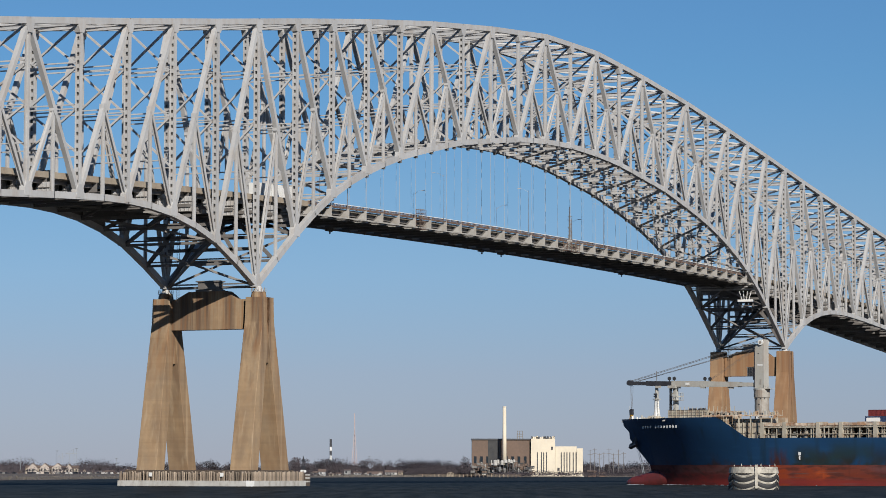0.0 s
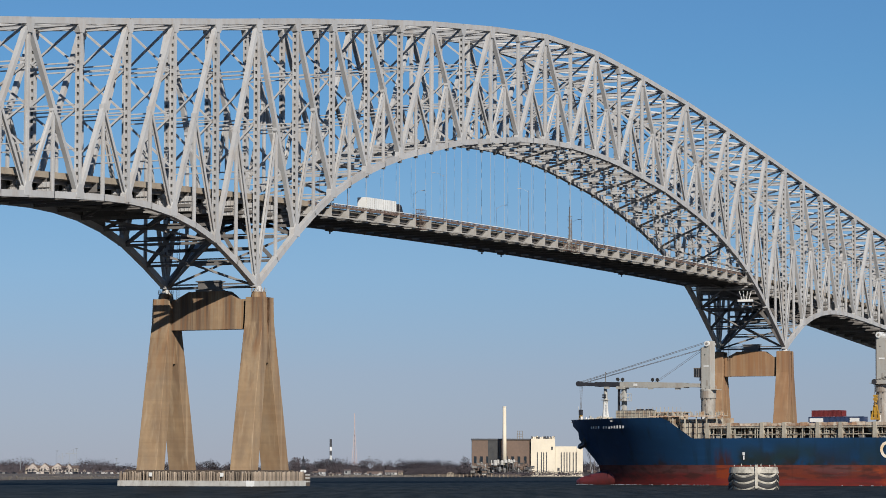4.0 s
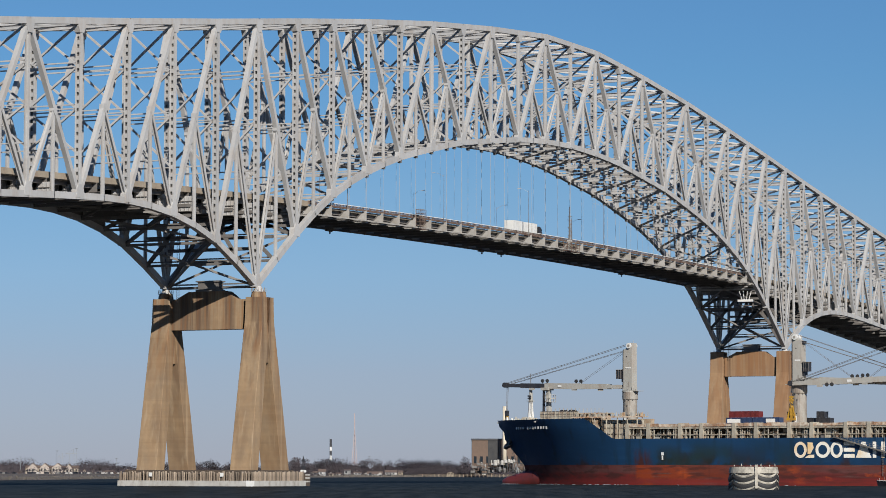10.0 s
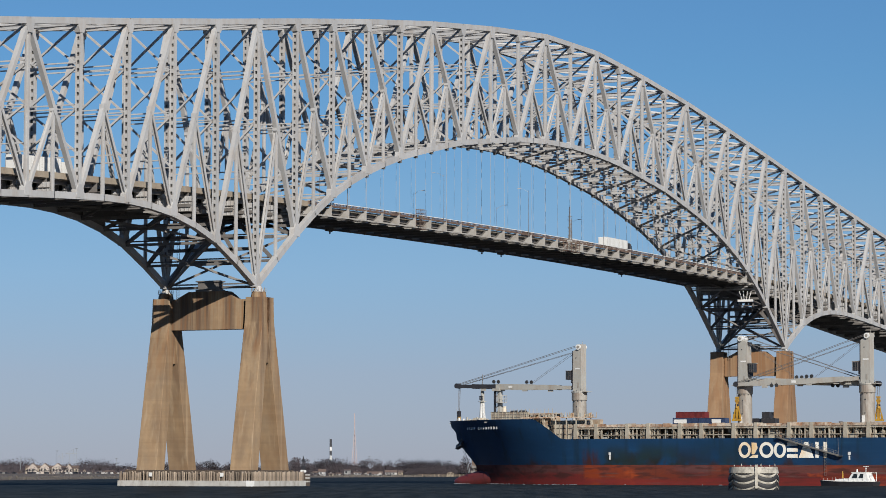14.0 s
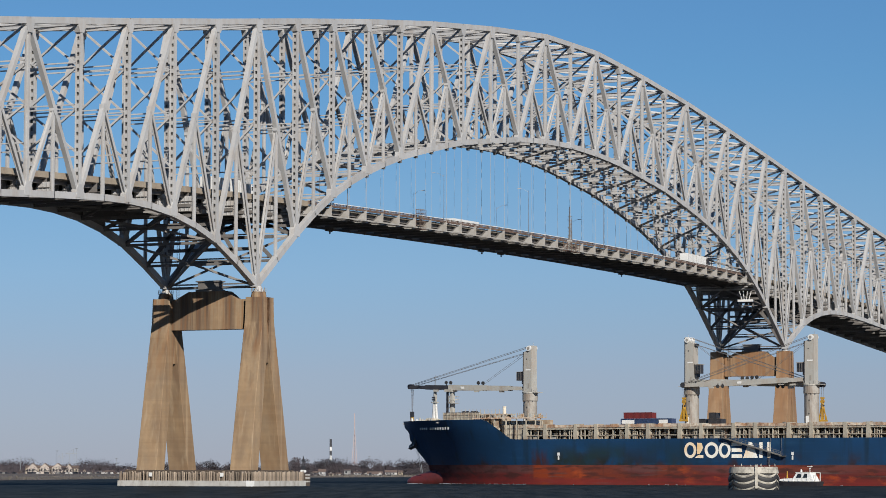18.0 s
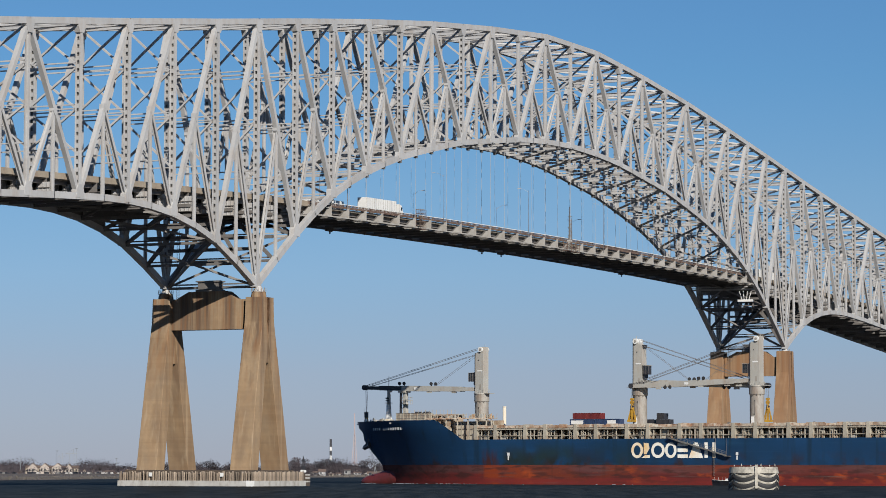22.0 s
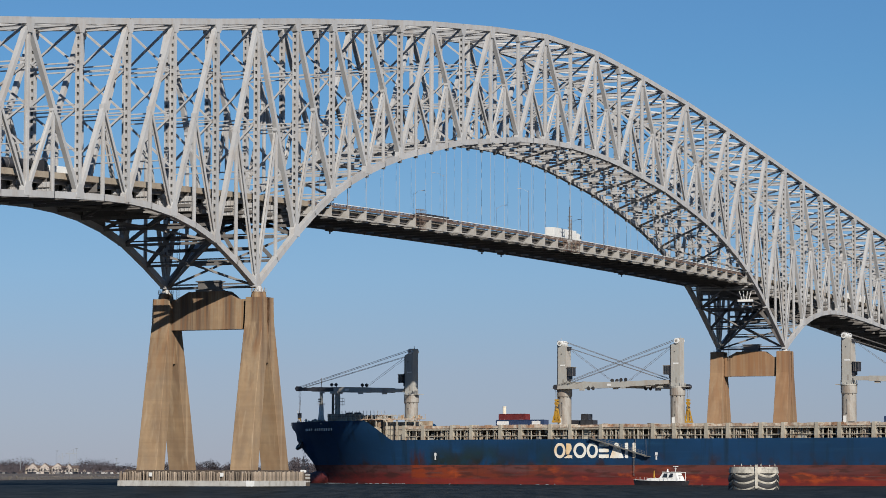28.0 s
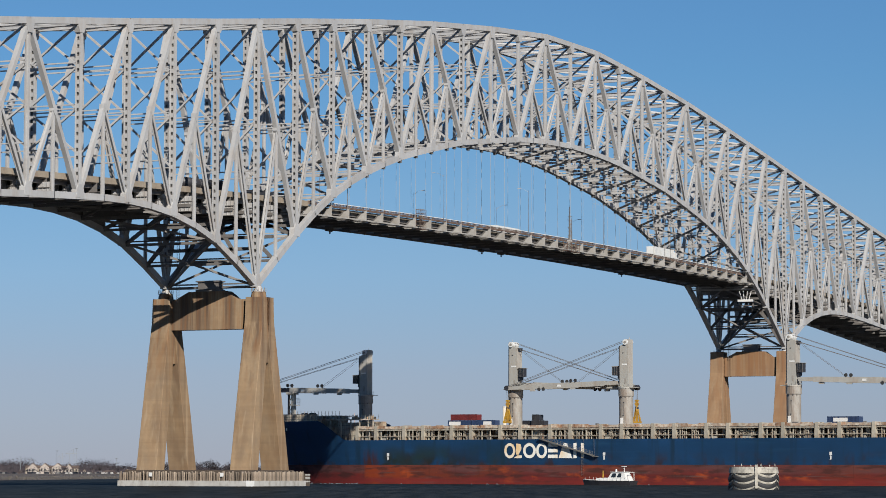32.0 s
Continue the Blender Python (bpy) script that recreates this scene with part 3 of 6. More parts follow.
def under_floor():
    """Cross frames between road and bottom chord beside each main pier, and plate floor beams over the side spans."""
    for j in list(range(2 * FIRST, 4)) + list(range(37, 2 * LAST + 1)):
        i = j / 2
        x, zb = station(i), bottom_z(i)
        zd = deck_z(x) - 0.9
        gap = zd - zb
        if gap < 0.3:
            continue
        foot = zb if gap < 2.6 else zd - 1.2
        # middle length in shade-darkened steel, ribbed ends below in the lit grey
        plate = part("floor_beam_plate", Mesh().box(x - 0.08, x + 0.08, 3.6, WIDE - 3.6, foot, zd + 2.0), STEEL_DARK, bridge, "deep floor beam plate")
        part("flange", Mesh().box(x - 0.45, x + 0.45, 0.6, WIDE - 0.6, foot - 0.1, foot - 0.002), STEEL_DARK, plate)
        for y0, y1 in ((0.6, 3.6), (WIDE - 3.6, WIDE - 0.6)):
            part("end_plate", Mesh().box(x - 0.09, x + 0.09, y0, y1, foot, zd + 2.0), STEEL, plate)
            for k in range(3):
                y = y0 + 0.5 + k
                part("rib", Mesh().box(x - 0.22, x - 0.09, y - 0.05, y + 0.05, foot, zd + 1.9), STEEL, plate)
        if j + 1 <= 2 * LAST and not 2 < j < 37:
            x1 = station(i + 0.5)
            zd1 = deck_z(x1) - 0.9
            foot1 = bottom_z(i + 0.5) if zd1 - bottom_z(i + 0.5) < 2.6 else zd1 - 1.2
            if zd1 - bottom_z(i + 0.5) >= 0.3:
                # added dark plates that stand for the shade behind the floor beams
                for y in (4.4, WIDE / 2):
                    part("dark_backing_plate", Mesh().hexa([(x + 0.1, y - 0.06, foot + 0.25), (x1 - 0.1, y - 0.06, foot1 + 0.25), (x1 - 0.1, y + 0.06, foot1 + 0.25), (x + 0.1, y + 0.06, foot + 0.25),
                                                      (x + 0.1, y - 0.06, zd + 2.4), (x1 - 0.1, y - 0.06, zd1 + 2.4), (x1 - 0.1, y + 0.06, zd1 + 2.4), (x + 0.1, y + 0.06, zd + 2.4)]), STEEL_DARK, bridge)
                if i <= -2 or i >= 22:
                    # one more added dark plate shuts the bright gap at the farther chord
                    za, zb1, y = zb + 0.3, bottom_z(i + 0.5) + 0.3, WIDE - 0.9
                    part("dark_backing_plate", Mesh().hexa([(x + 0.1, y - 0.06, za), (x1 - 0.1, y - 0.06, zb1), (x1 - 0.1, y + 0.06, zb1), (x + 0.1, y + 0.06, za),
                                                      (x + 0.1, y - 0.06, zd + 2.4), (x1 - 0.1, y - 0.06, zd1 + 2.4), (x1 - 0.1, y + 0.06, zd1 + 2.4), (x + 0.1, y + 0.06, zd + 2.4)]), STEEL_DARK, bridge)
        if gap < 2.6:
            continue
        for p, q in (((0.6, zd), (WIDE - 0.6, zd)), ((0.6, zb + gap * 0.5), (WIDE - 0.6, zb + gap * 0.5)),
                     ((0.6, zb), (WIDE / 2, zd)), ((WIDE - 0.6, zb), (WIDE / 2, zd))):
            # braces below the road, their shade put into the colour
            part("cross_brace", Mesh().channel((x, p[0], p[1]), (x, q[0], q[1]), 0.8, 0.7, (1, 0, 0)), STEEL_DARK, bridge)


under_floor()


# ---- lamps, inspection cages and the instrument mast on the deck ----
def street_lamp(x, y, tall, toward):
    o = thing("street_lamp", "slim grey street lamp on the bridge deck", "street lamp", "street lamps on the bridge", at=pose(x, y, deck_z(x) + 2.0))
    part("pole", Mesh().tube((0, 0, -0.9), (0, 0, tall), 0.085, 0.04, 8), STEEL_DARK, o)
    arm = Mesh()
    pts = [Vector((0, toward * 2.6 * k / 5, tall - 0.6 + 1.1 * math.sin(k / 5 * 1.5))) for k in range(6)]
    for a, b in zip(pts, pts[1:]):
        arm.tube(a, b, 0.032, n=6)
    part("arm", arm, STEEL, o)
    part("lantern", Mesh().box(-0.2, 0.2, min(toward * 2.5, toward * 3.4), max(toward * 2.5, toward * 3.2), tall + 0.4, tall + 0.53), STEEL, o)


for x in (50.0, 103.3, 156.5, 209.5, 262.5):
    street_lamp(x, 1.05, 12.5, 1)
for x in (75.5, 128.5, 181.5, 234.5):
    street_lamp(x, WIDE - 1.05, 10.5, -1)


def cage(x, long, tall):
    """A rusty inspection platform hung on the near edge of the deck."""
    z = deck_z(x) - 0.5
    o = thing("inspection_platform", "rusty steel inspection platform hung on the deck edge", "platform", "inspection platforms", at=pose(x, -0.6, z))
    h = long / 2
    for k in (-1, -0.33, 0.33, 1):
        for y in (-0.6, 0.5):
            part("post", Mesh().beam((k * h, y, 0), (k * h, y, tall), 0.13, 0.13), RUST, o)
    for q in range(6):
        zz = tall * q / 5
        for y in (-0.6, 0.5):
            part("rail", Mesh().beam((-h, y, zz), (h, y, zz), 0.1, 0.1), BARRIER if q % 2 else RUST, o)
        for k in (-1, 1):
            part("rail", Mesh().beam((k * h, -0.6, zz), (k * h, 0.5, zz), 0.1, 0.1, (0, 0, 1)), RUST, o)
    part("floor_grating", Mesh().box(-h, h, -0.6, 0.5, -0.05, 0.05), RUST, o)


cage(86.5, 3.3, 4.9)
cage(182.0, 9.0, 2.6)


def instrument_mast(x):
    o = thing("instrument_mast", "grey mast with antennas on the bridge rail", "mast", at=pose(x, 0.6, deck_z(x) + 1.0))
    part("pole", Mesh().tube((0, 0, 0), (0, 0, 11.0), 0.28, 0.1, 8), STEEL_DARK, o)
    part("pole", Mesh().tube((1.6, 0, 0), (1.6, 0, 8.0), 0.2, 0.1, 8), STEEL_DARK, o)
    r = random.Random(2)
    for k in range(7):
        z = 2.0 + k * 1.05
        part("antenna", Mesh().box(-0.9 + r.uniform(-0.5, 0.4), 0.9 + r.uniform(0, 1.2), -0.1, 0.1, z, z + 0.12).tube((r.uniform(-1, 1), 0, z), (r.uniform(-1, 1), 0, z + 1.2), 0.08, n=5), STEEL_DARK, o)
    part("cabinet", Mesh().box(-0.7, 0.7, -0.5, 0.4, 0, 1.9), STEEL, o)


instrument_mast(183.5)


def service_cradle(x, y, z):
    """A white cradle with fanned rods, hung from the floor beams near the farther pier."""
    o = thing("service_cradle", "small white service cradle hung under the bridge floor", "cradle", at=pose(x, y, z))
    part("tray", Mesh().box(-0.6, 0.6, -2.4, 2.4, 0.0, 0.7), WHITE, o)
    for k in (-2, -0.7, 0.7, 2):
        part("rod", Mesh().beam((0, k * 0.6, 0.7), (0, k, 3.4), 0.16, 0.16, (1, 0, 0)), WHITE, o)


service_cradle(333.0, 2.6, 57.6)


def navigation_light(x):
    o = thing("navigation_light", "small dark navigation light under the deck", "light", "navigation lights", at=pose(x, WIDE - 0.3, deck_z(x) - 0.1))
    part("bracket", Mesh().box(-1.6, 1.6, -0.3, 0.3, -0.35, 0.0), STEEL_DARK, o)
    part("lantern", Mesh().tube((0.6, 0, -0.9), (0.6, 0, -0.35), 0.22, n=8), CHAR, o)


for x in (82.0, 173.0, 186.0, 276.0):
    navigation_light(x)


def approach(x0, x1):
    """The viaduct that carries the road on past the trusses."""
    o = thing("approach_viaduct", "concrete approach viaduct of the bridge", "viaduct", "approach viaducts")
    n = max(2, int(abs(x1 - x0) / 40))
    for k in range(n):
        a, b = x0 + (x1 - x0) * k / n, x0 + (x1 - x0) * (k + 1) / n
        za, zb = road_z(a), road_z(b)
        part("span", Mesh().hexa([(a, 1.6, za - 1.8), (b, 1.6, zb - 1.8), (b, WIDE - 1.6, zb - 1.8), (a, WIDE - 1.6, za - 1.8),
                                  (a, 1.6, za), (b, 1.6, zb), (b, WIDE - 1.6, zb), (a, WIDE - 1.6, za)]), BARRIER, o)
        for y in (1.45, WIDE - 1.45):
            part("barrier", Mesh().beam((a, y, za + 0.5), (b, y, zb + 0.5), 0.3, 1.0), BARRIER, o)
        for y in (5.0, WIDE - 5.0):
            part("pier_column", Mesh().box(b - 1.2, b + 1.2, y - 1.2, y + 1.2, -2, zb - 1.8), CONCRETE, o)


approach(station(FIRST) - 0.1, -700.0)
approach(station(LAST) + 0.1, 960.0)


DARKWOOD = paint("dark_timber", (0.075, 0.055, 0.04), (0.045, 0.035, 0.028), 0.4, 3.0, 0.9, coords="World")

# ---- piers ----
def pier(x, near_y, far_y, aft=1.0, top=41.4, under=34.4):
    """Two pairs of splayed legs under a cap beam; aft scales how far the rear legs stand out."""
    p = thing("bridge_pier", "tall tan stained concrete bridge pier with splayed legs", "bridge pier", "main bridge piers", at=pose(x, 0, 0))
    for y in (near_y, far_y):

        def section(cx, cy, wx, wy, z, c):
            a, b = wx / 2, wy / 2
            return [(cx + q, cy + r, z) for q, r in ((-a + c, -b), (a - c, -b), (a, -b + c), (a, b - c), (a - c, b), (-a + c, b), (-a, b - c), (-a, -b + c))]
        for s in (-1, 1):
            out = lambda front, rear: -front if s < 0 else rear * aft
            rings = [section(out(6.15, 8.05), y, 3.62, 5.06, 3.3, 0.06), section(out(3.8, 5.15), y, 3.5, 4.8, 18.0, 0.06),
                     section(out(0.7, 1.45), y, 3.2, 4.5, 36.0, 0.06), section(out(0.5, 1.35), y, 3.2, 4.3, top, 0.06)]
            leg = Mesh()
            v = [q for r in rings for q in r]
            f = [(8 * r + k, 8 * r + (k + 1) % 8, 8 * r + 8 + (k + 1) % 8, 8 * r + 8 + k) for r in range(3) for k in range(8)]
            leg.add(v, f + [tuple(range(8))[::-1], tuple(range(24, 32))])
            part("leg", leg, CONCRETE, p)
        # throat between the legs, bearing seat on top
        part("throat", Mesh().hexa([(-0.9, y - 1.7, 27.0), (1.5, y - 1.7, 27.0), (1.5, y + 1.7, 27.0), (-0.9, y + 1.7, 27.0),
                                    (-1.3, y - 2.1, top - 0.02), (1.3, y - 2.1, top - 0.02), (1.3, y + 2.1, top - 0.02), (-1.3, y + 2.1, top - 0.02)]), CONCRETE, p)
        part("bearing_seat", Mesh().tube((0, y, 41.4), (0, y, 42.6), 1.75, 1.55, 14), CONCRETE, p)
        part("bearing", Mesh().tube((0, y, 42.6), (0, y, 43.9), 1.3, 0.55, 10), STEEL, p)
        fence = Mesh()
        for k in range(14):
            a = 2 * math.pi * k / 14
            fence.tube((1.65 * math.cos(a), y + 1.65 * math.sin(a), 42.5), (1.65 * math.cos(a), y + 1.65 * math.sin(a), 43.5), 0.05, n=5)
        part("bearing_guard", fence, BARRIER, p)
    e = 2.3
    prof = [(e, under), (WIDE - e, under), (WIDE - e, 41.0), (WIDE - e - 0.6, 41.0), (WIDE - 6.6, 42.9), (6.6, 42.9), (e + 1.8, 41.0), (e, 41.0)]
    part("cap_beam", Mesh().prism(prof, -1.3, 1.3, "x"), CONCRETE, p)
    part("wind_bearing", Mesh().box(-1.1, 1.1, WIDE / 2 - 2.6, WIDE / 2 + 2.6, 43.4, 45.0).box(-1.4, 1.4, WIDE / 2 - 3.0, WIDE / 2 + 3.0, 42.9, 43.35)
         .box(-1.4, 1.4, WIDE / 2 - 3.0, WIDE / 2 + 3.0, 45.0, 45.3), STEEL_DARK, p)
    m = Mesh()
    for d in (-0.3, 0.3):
        m.beam((-1.9, WIDE - 4.2 + d, 40.5), (-1.9, WIDE - 4.2 + d, 56.5), 0.08, 0.08)
    for k in range(32):
        m.beam((-1.9, WIDE - 4.5, 40.7 + k * 0.5), (-1.9, WIDE - 3.9, 40.7 + k * 0.5), 0.05, 0.05, (0, 0, 1))
    part("ladder", m, STEEL_DARK, p)
    # the shade that the footing stands in is put into its dark colour
    part("footing", Mesh().box(-9.9, 10.4, -4.3, WIDE + 4.3, -2.0, 3.35), DARKWOOD, p, "footing darkened for the shade behind the fender")
    return p


pier(station(0), -0.8, WIDE)
pier(station(20), 0.1, WIDE + 0.2, 0.75, 42.9, 34.8)
for i in (FIRST, LAST):
    q = thing("approach_pier", "tan concrete pier under the end of the truss", "bridge pier", "approach piers", at=pose(station(i), 0, 0))
    top = bottom_z(i) - 0.7
    for y in (0.0, WIDE):
        part("column", Mesh().hexa([(-2.5, y - 2.6, -2), (2.5, y - 2.6, -2), (2.5, y + 2.6, -2), (-2.5, y + 2.6, -2),
                                    (-1.4, y - 1.8, top), (1.4, y - 1.8, top), (1.4, y + 1.8, top), (-1.4, y + 1.8, top)]), CONCRETE, q)
    part("crossbeam", Mesh().box(-1.2, 1.2, 1.8, WIDE - 1.8, top - 5, top - 0.5), CONCRETE, q)


# ---- fender platform round a pier ----
def fender(x, name_label):
    f = thing("pier_fender", name_label, "fender", "pier fenders", at=pose(x, 0, 0))
    x0, x1, y0, y1 = -10.8, 14.0, -5.4, 28.4
    part("slab", Mesh().box(x0, x0 + 0.9, y0, y1, -1.5, 1.05), PALE, f, "pale concrete fender slab")
    part("slab", Mesh().box(x1 - 3.0, x1, y0, y1, -1.5, 1.05), PALE, f)
    part("slab", Mesh().box(x0 + 0.9, x1 - 3.0, y0, y0 + 0.9, -1.5, 1.05), PALE, f)
    part("slab", Mesh().box(x0 + 0.9, x1 - 3.0, y1 - 0.9, y1, -1.5, 1.05), PALE, f)
    part("slab_patch", Mesh().box(x0 - 0.05, x0 + 0.9, y0 - 0.05, y0 + 1.5, -1.4, 1.07), WHITE, f, "newer white slab segment")
    posts = [Mesh().box(-0.14, 0.14, -w, w, 0.9, 3.05).data("fender_post", WOOD) for w in (0.09, 0.11, 0.14)]
    rf = random.Random(77)
    n = 70
    for k in range(n):
        y = y0 + 0.3 + (y1 - y0 - 0.6) * (k + rf.uniform(-0.35, 0.35)) / (n - 1)
        o = part("fender_post", rf.choice(posts), WOOD, f)
        o.location = (x0 + 0.5 + rf.uniform(-0.1, 0.15), y, rf.uniform(-0.3, 0.1))
        o.rotation_euler = (rf.uniform(-0.06, 0.06), 0, rf.uniform(-0.3, 0.3))
        if k % 2 == 0:
            o = part("fender_post", posts[1], WOOD, f)
            o.location = (x1 - 0.5, y, rf.uniform(-0.15, 0.1))
    side_post = Mesh().box(-0.13, 0.13, -0.13, 0.13, 0.9, 3.05).data("fender_post", WOOD)
    for k in range(44):
        o = part("fender_post", side_post, WOOD, f)
        o.rotation_euler = (0, rf.uniform(-0.05, 0.05), 0)
        o.location = (x0 + 1 + (x1 - x0 - 2) * (k + rf.uniform(-0.3, 0.3)) / 43, y0 + 0.5, rf.uniform(-0.15, 0.1))
    for k in range(9):
        a, b = y0 + (y1 - y0) * k / 9, y0 + (y1 - y0) * (k + 1) / 9 - 0.1
        z = 2.5 + rf.uniform(-0.08, 0.08)
        part("waler", Mesh().beam((x0 + 0.78, a, z), (x0 + 0.78, b, z + rf.uniform(-0.08, 0.08)), 0.08, 0.28), WOOD, f)
        z = 1.5 + rf.uniform(-0.06, 0.06)
        part("waler", Mesh().beam((x0 + 0.8, a, z), (x0 + 0.8, b, z), 0.08, 0.3), DARKWOOD, f)
    part("backing_boards", Mesh().box(x0 + 0.86, x0 + 0.9, y0 + 0.2, y1 - 0.2, 1.05, 2.4), DARKWOOD, f, "dark backing boards")
    part("backing_boards", Mesh().box(x0 + 0.9, x1 - 0.4, y0 + 0.8, y0 + 0.84, 1.05, 2.4), DARKWOOD, f)
    part("side_waler", Mesh().box(x0 + 0.9, x1 - 0.4, y0 + 0.7, y0 + 0.78, 2.4, 2.65), WOOD, f)
    corner = part("corner_block", Mesh().box(x1 + 0.05, x1 + 2.4, y0 + 0.2, y0 + 1.8, -0.5, 2.6), DARKWOOD, f, "dark corner block with pale bands")
    for z in (0.7, 1.5, 2.2):
        part("band", Mesh().box(x1 + 0.05, x1 + 2.4, y0 + 0.14, y0 + 0.2, z, z + 0.3), PALE, corner)
    part("top_rail", Mesh().beam((x0 + 0.9, y0, 3.45), (x0 + 0.9, y1, 3.45), 0.1, 0.12), PALE, f)
    for y, h in ((20.1, 0.85), (2.2, 0.8)):
        part("notice_board", Mesh().box(x0 + 0.1, x0 + 0.18, y - 0.42, y + 0.42, 1.95, 1.95 + h), WHITE, f, "small white notice board")
    return f


fender(station(0), "pale concrete fender platform with timber posts round a pier")
fender(station(20), "pale concrete fender platform with timber posts round the farther pier")

# ---- mooring dolphin wrapped in sagging fender bands ----
def dolphin(x, y):
    DIRTY = paint("dirty_white_band", (0.40, 0.375, 0.325), (0.27, 0.25, 0.21), 0.4, 3.0, 0.8, stain=(0.1, 0.09, 0.08), stain_amount=0.8, stain_scale=0.9)
    d = thing("dolphin", "round protective dolphin with white bands and sagging black fenders", "dolphin", at=pose(x, y, 0))
    smooth(part("core", Mesh().tube((0, 0, -2), (0, 0, 2.9), 4.5, n=40), BLACK, d))
    part("cap", Mesh().tube((0, 0, 2.9), (0, 0, 4.1), 4.7, 4.45, 40), DIRTY, d, "dirty white concrete cap")
    toward = math.atan2(-0.426, -0.905)
    for level, z in enumerate((2.75, 1.5, 0.35)):
        for side in (-1, 1):
            for span in range(3):
                a0 = toward + side * (0.05 + span * 1.02)
                n = 10
                for mat, dz, tall, nm, r in ((DIRTY, 0.0, 0.40, "white_band", 4.62), (BLACK, -0.62, 0.75, "black_fender", 4.74)):
                    v, f = [], []
                    for k in range(n + 1):
                        a = a0 + side * 0.98 * k / n
                        sag = -0.62 * (1 - (2 * k / n - 1) ** 2) + 0.15
                        for rr, h in ((r - 0.35, -tall / 2), (r, -tall / 2), (r + 0.06, 0.0), (r, tall / 2), (r - 0.35, tall / 2)):
                            v.append((rr * math.cos(a), rr * math.sin(a), z + dz + sag + h))
                        if k:
                            b = 5 * k
                            f += [(b - 5 + q, b + q, b + (q + 1) % 5, b - 5 + (q + 1) % 5) for q in range(5)]
                    part(nm, Mesh().add(v, f), mat, d)
    for k in range(6):
        a = toward + (k - 2.5) * 0.45
        part("bollard", Mesh().tube((4.2 * math.cos(a), 4.2 * math.sin(a), 4.2), (4.2 * math.cos(a), 4.2 * math.sin(a), 4.45 + 0.2 * (k % 2)), 0.1, n=6), DIRTY, d)
    c, s = 4.75 * math.cos(toward), 4.75 * math.sin(toward)
    part("ladder_post", Mesh().beam((c, s, 0.1), (c, s, 4.5), 0.5, 0.3, (-s, c, 0)), DIRTY, d, "dirty white ladder panel")
    return d


dolphin(-42.57, -131.92)

# ---- the ship ----
ship = thing("cargo_ship", "blue and red bulk cargo ship with four grey deck cranes", "ship")
BEAM, STERN = 32.0, -212.0


def half_deck(s):
    return 16.0 * (1 - max(0.0, min(1.0, (s + 30) / 42.2)) ** 2.3)


def half_water(s):
    return 16.0 * (1 - max(0.0, min(1.0, (s + 52) / 53.5)) ** 2.0)


def sheer(s):
    return table(s, ((STERN, 11.7), (-34.6, 11.7), (-33.6, 11.95), (-26.6, 16.55), (-25.4, 16.95), (13.0, 17.0)))


def hull_strip(z0, z1, s_from, rows, lip=0.0):
    """The plating between two heights (numbers or functions of s), both sides."""
    stations = [STERN, -200, -185, -170, -150, -130, -110, -90, -70, -55, -48, -42, -40, -36, -34.6, -33.6, -30, -26.6, -25.4, -23, -20, -16, -12, -8, -5, -3, -1.5, -0.5, 0.3, 0.9, 1.6, 2.6, 4, 5.5, 7, 8.5, 10, 11.0, 11.7, 12.2]
    m = Mesh()
    grid = []
    for s in stations:
        row = []
        for k in range(rows + 1):
            u = k / rows
            top = z1(s) if callable(z1) else z1
            z = z0 + (top - z0) * u
            w = max(0.0, min(1.0, z / 16.5))
            # the stem rakes forward with height
            stem = curve(z, ((-1.0, 2.6), (2.4, 2.9), (4.0, 3.2), (5.4, 3.8), (8.2, 5.9), (12.1, 8.8), (17.0, 12.2)))
            q = min(s, stem)
            blend = w ** 1.5
            b = half_water(min(q, 4.9)) * (1 - blend) + half_deck(q) * blend
            b = max(b, 0.3)
            if s >= stem:
                b = 0.02
            row.append((b + lip, q, z))
        grid.append(row)
    n = rows + 1
    for side in (-1, 1):
        v = [(16 + side * b, s, z) for row in grid for b, s, z in row]
        f = [(i * n + k, i * n + k + 1, (i + 1) * n + k + 1, (i + 1) * n + k) for i in range(len(grid) - 1) for k in range(rows)]
        m.add(v, f)
    return m


smooth(part("red_hull", hull_strip(-1.0, 4.95, 0, 4), RED, ship, "rust-streaked red lower hull"))
smooth(part("blue_hull", hull_strip(4.95, sheer, 0, 7), BLUE, ship, "dark blue upper hull"))
part("transom", Mesh().box(0.1, 31.9, STERN - 0.1, STERN, -1, 11.9), BLUE, ship)
bulb = Mesh()
rings = [(-12.0, 3.1, 1.9), (-5.0, 3.0, 1.8), (-1.0, 2.9, 1.45), (2.0, 2.6, 0.95), (4.5, 2.25, 0.6), (6.8, 1.9, 0.45), (8.6, 1.5, 0.4), (9.8, 0.95, 0.4), (10.5, 0.45, 0.4), (10.7, 0.05, 0.4)]
for (s0, r0, z0), (s1, r1, z1) in zip(rings, rings[1:]):
    bulb.tube((16, s0, z0), (16, s1, z1), r0, r1, 16, caps=False)
smooth(part("bulbous_bow", bulb, paint("crimson_bow", (0.130, 0.018, 0.016), (0.070, 0.015, 0.014), 0.25, 1.5, 0.5), ship))
# Cream turned dark brown: recess shade put into the colour, rust stains over it.
SHADED = paint("shaded_rusty_coaming", (0.17, 0.135, 0.10), (0.085, 0.062, 0.045), 0.35, 2.0, 0.85,
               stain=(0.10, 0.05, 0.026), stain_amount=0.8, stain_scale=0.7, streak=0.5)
deckm = Mesh()
ss = [12.4, 10, 7, 4, 0, -4, -8, -14, -20, -25]
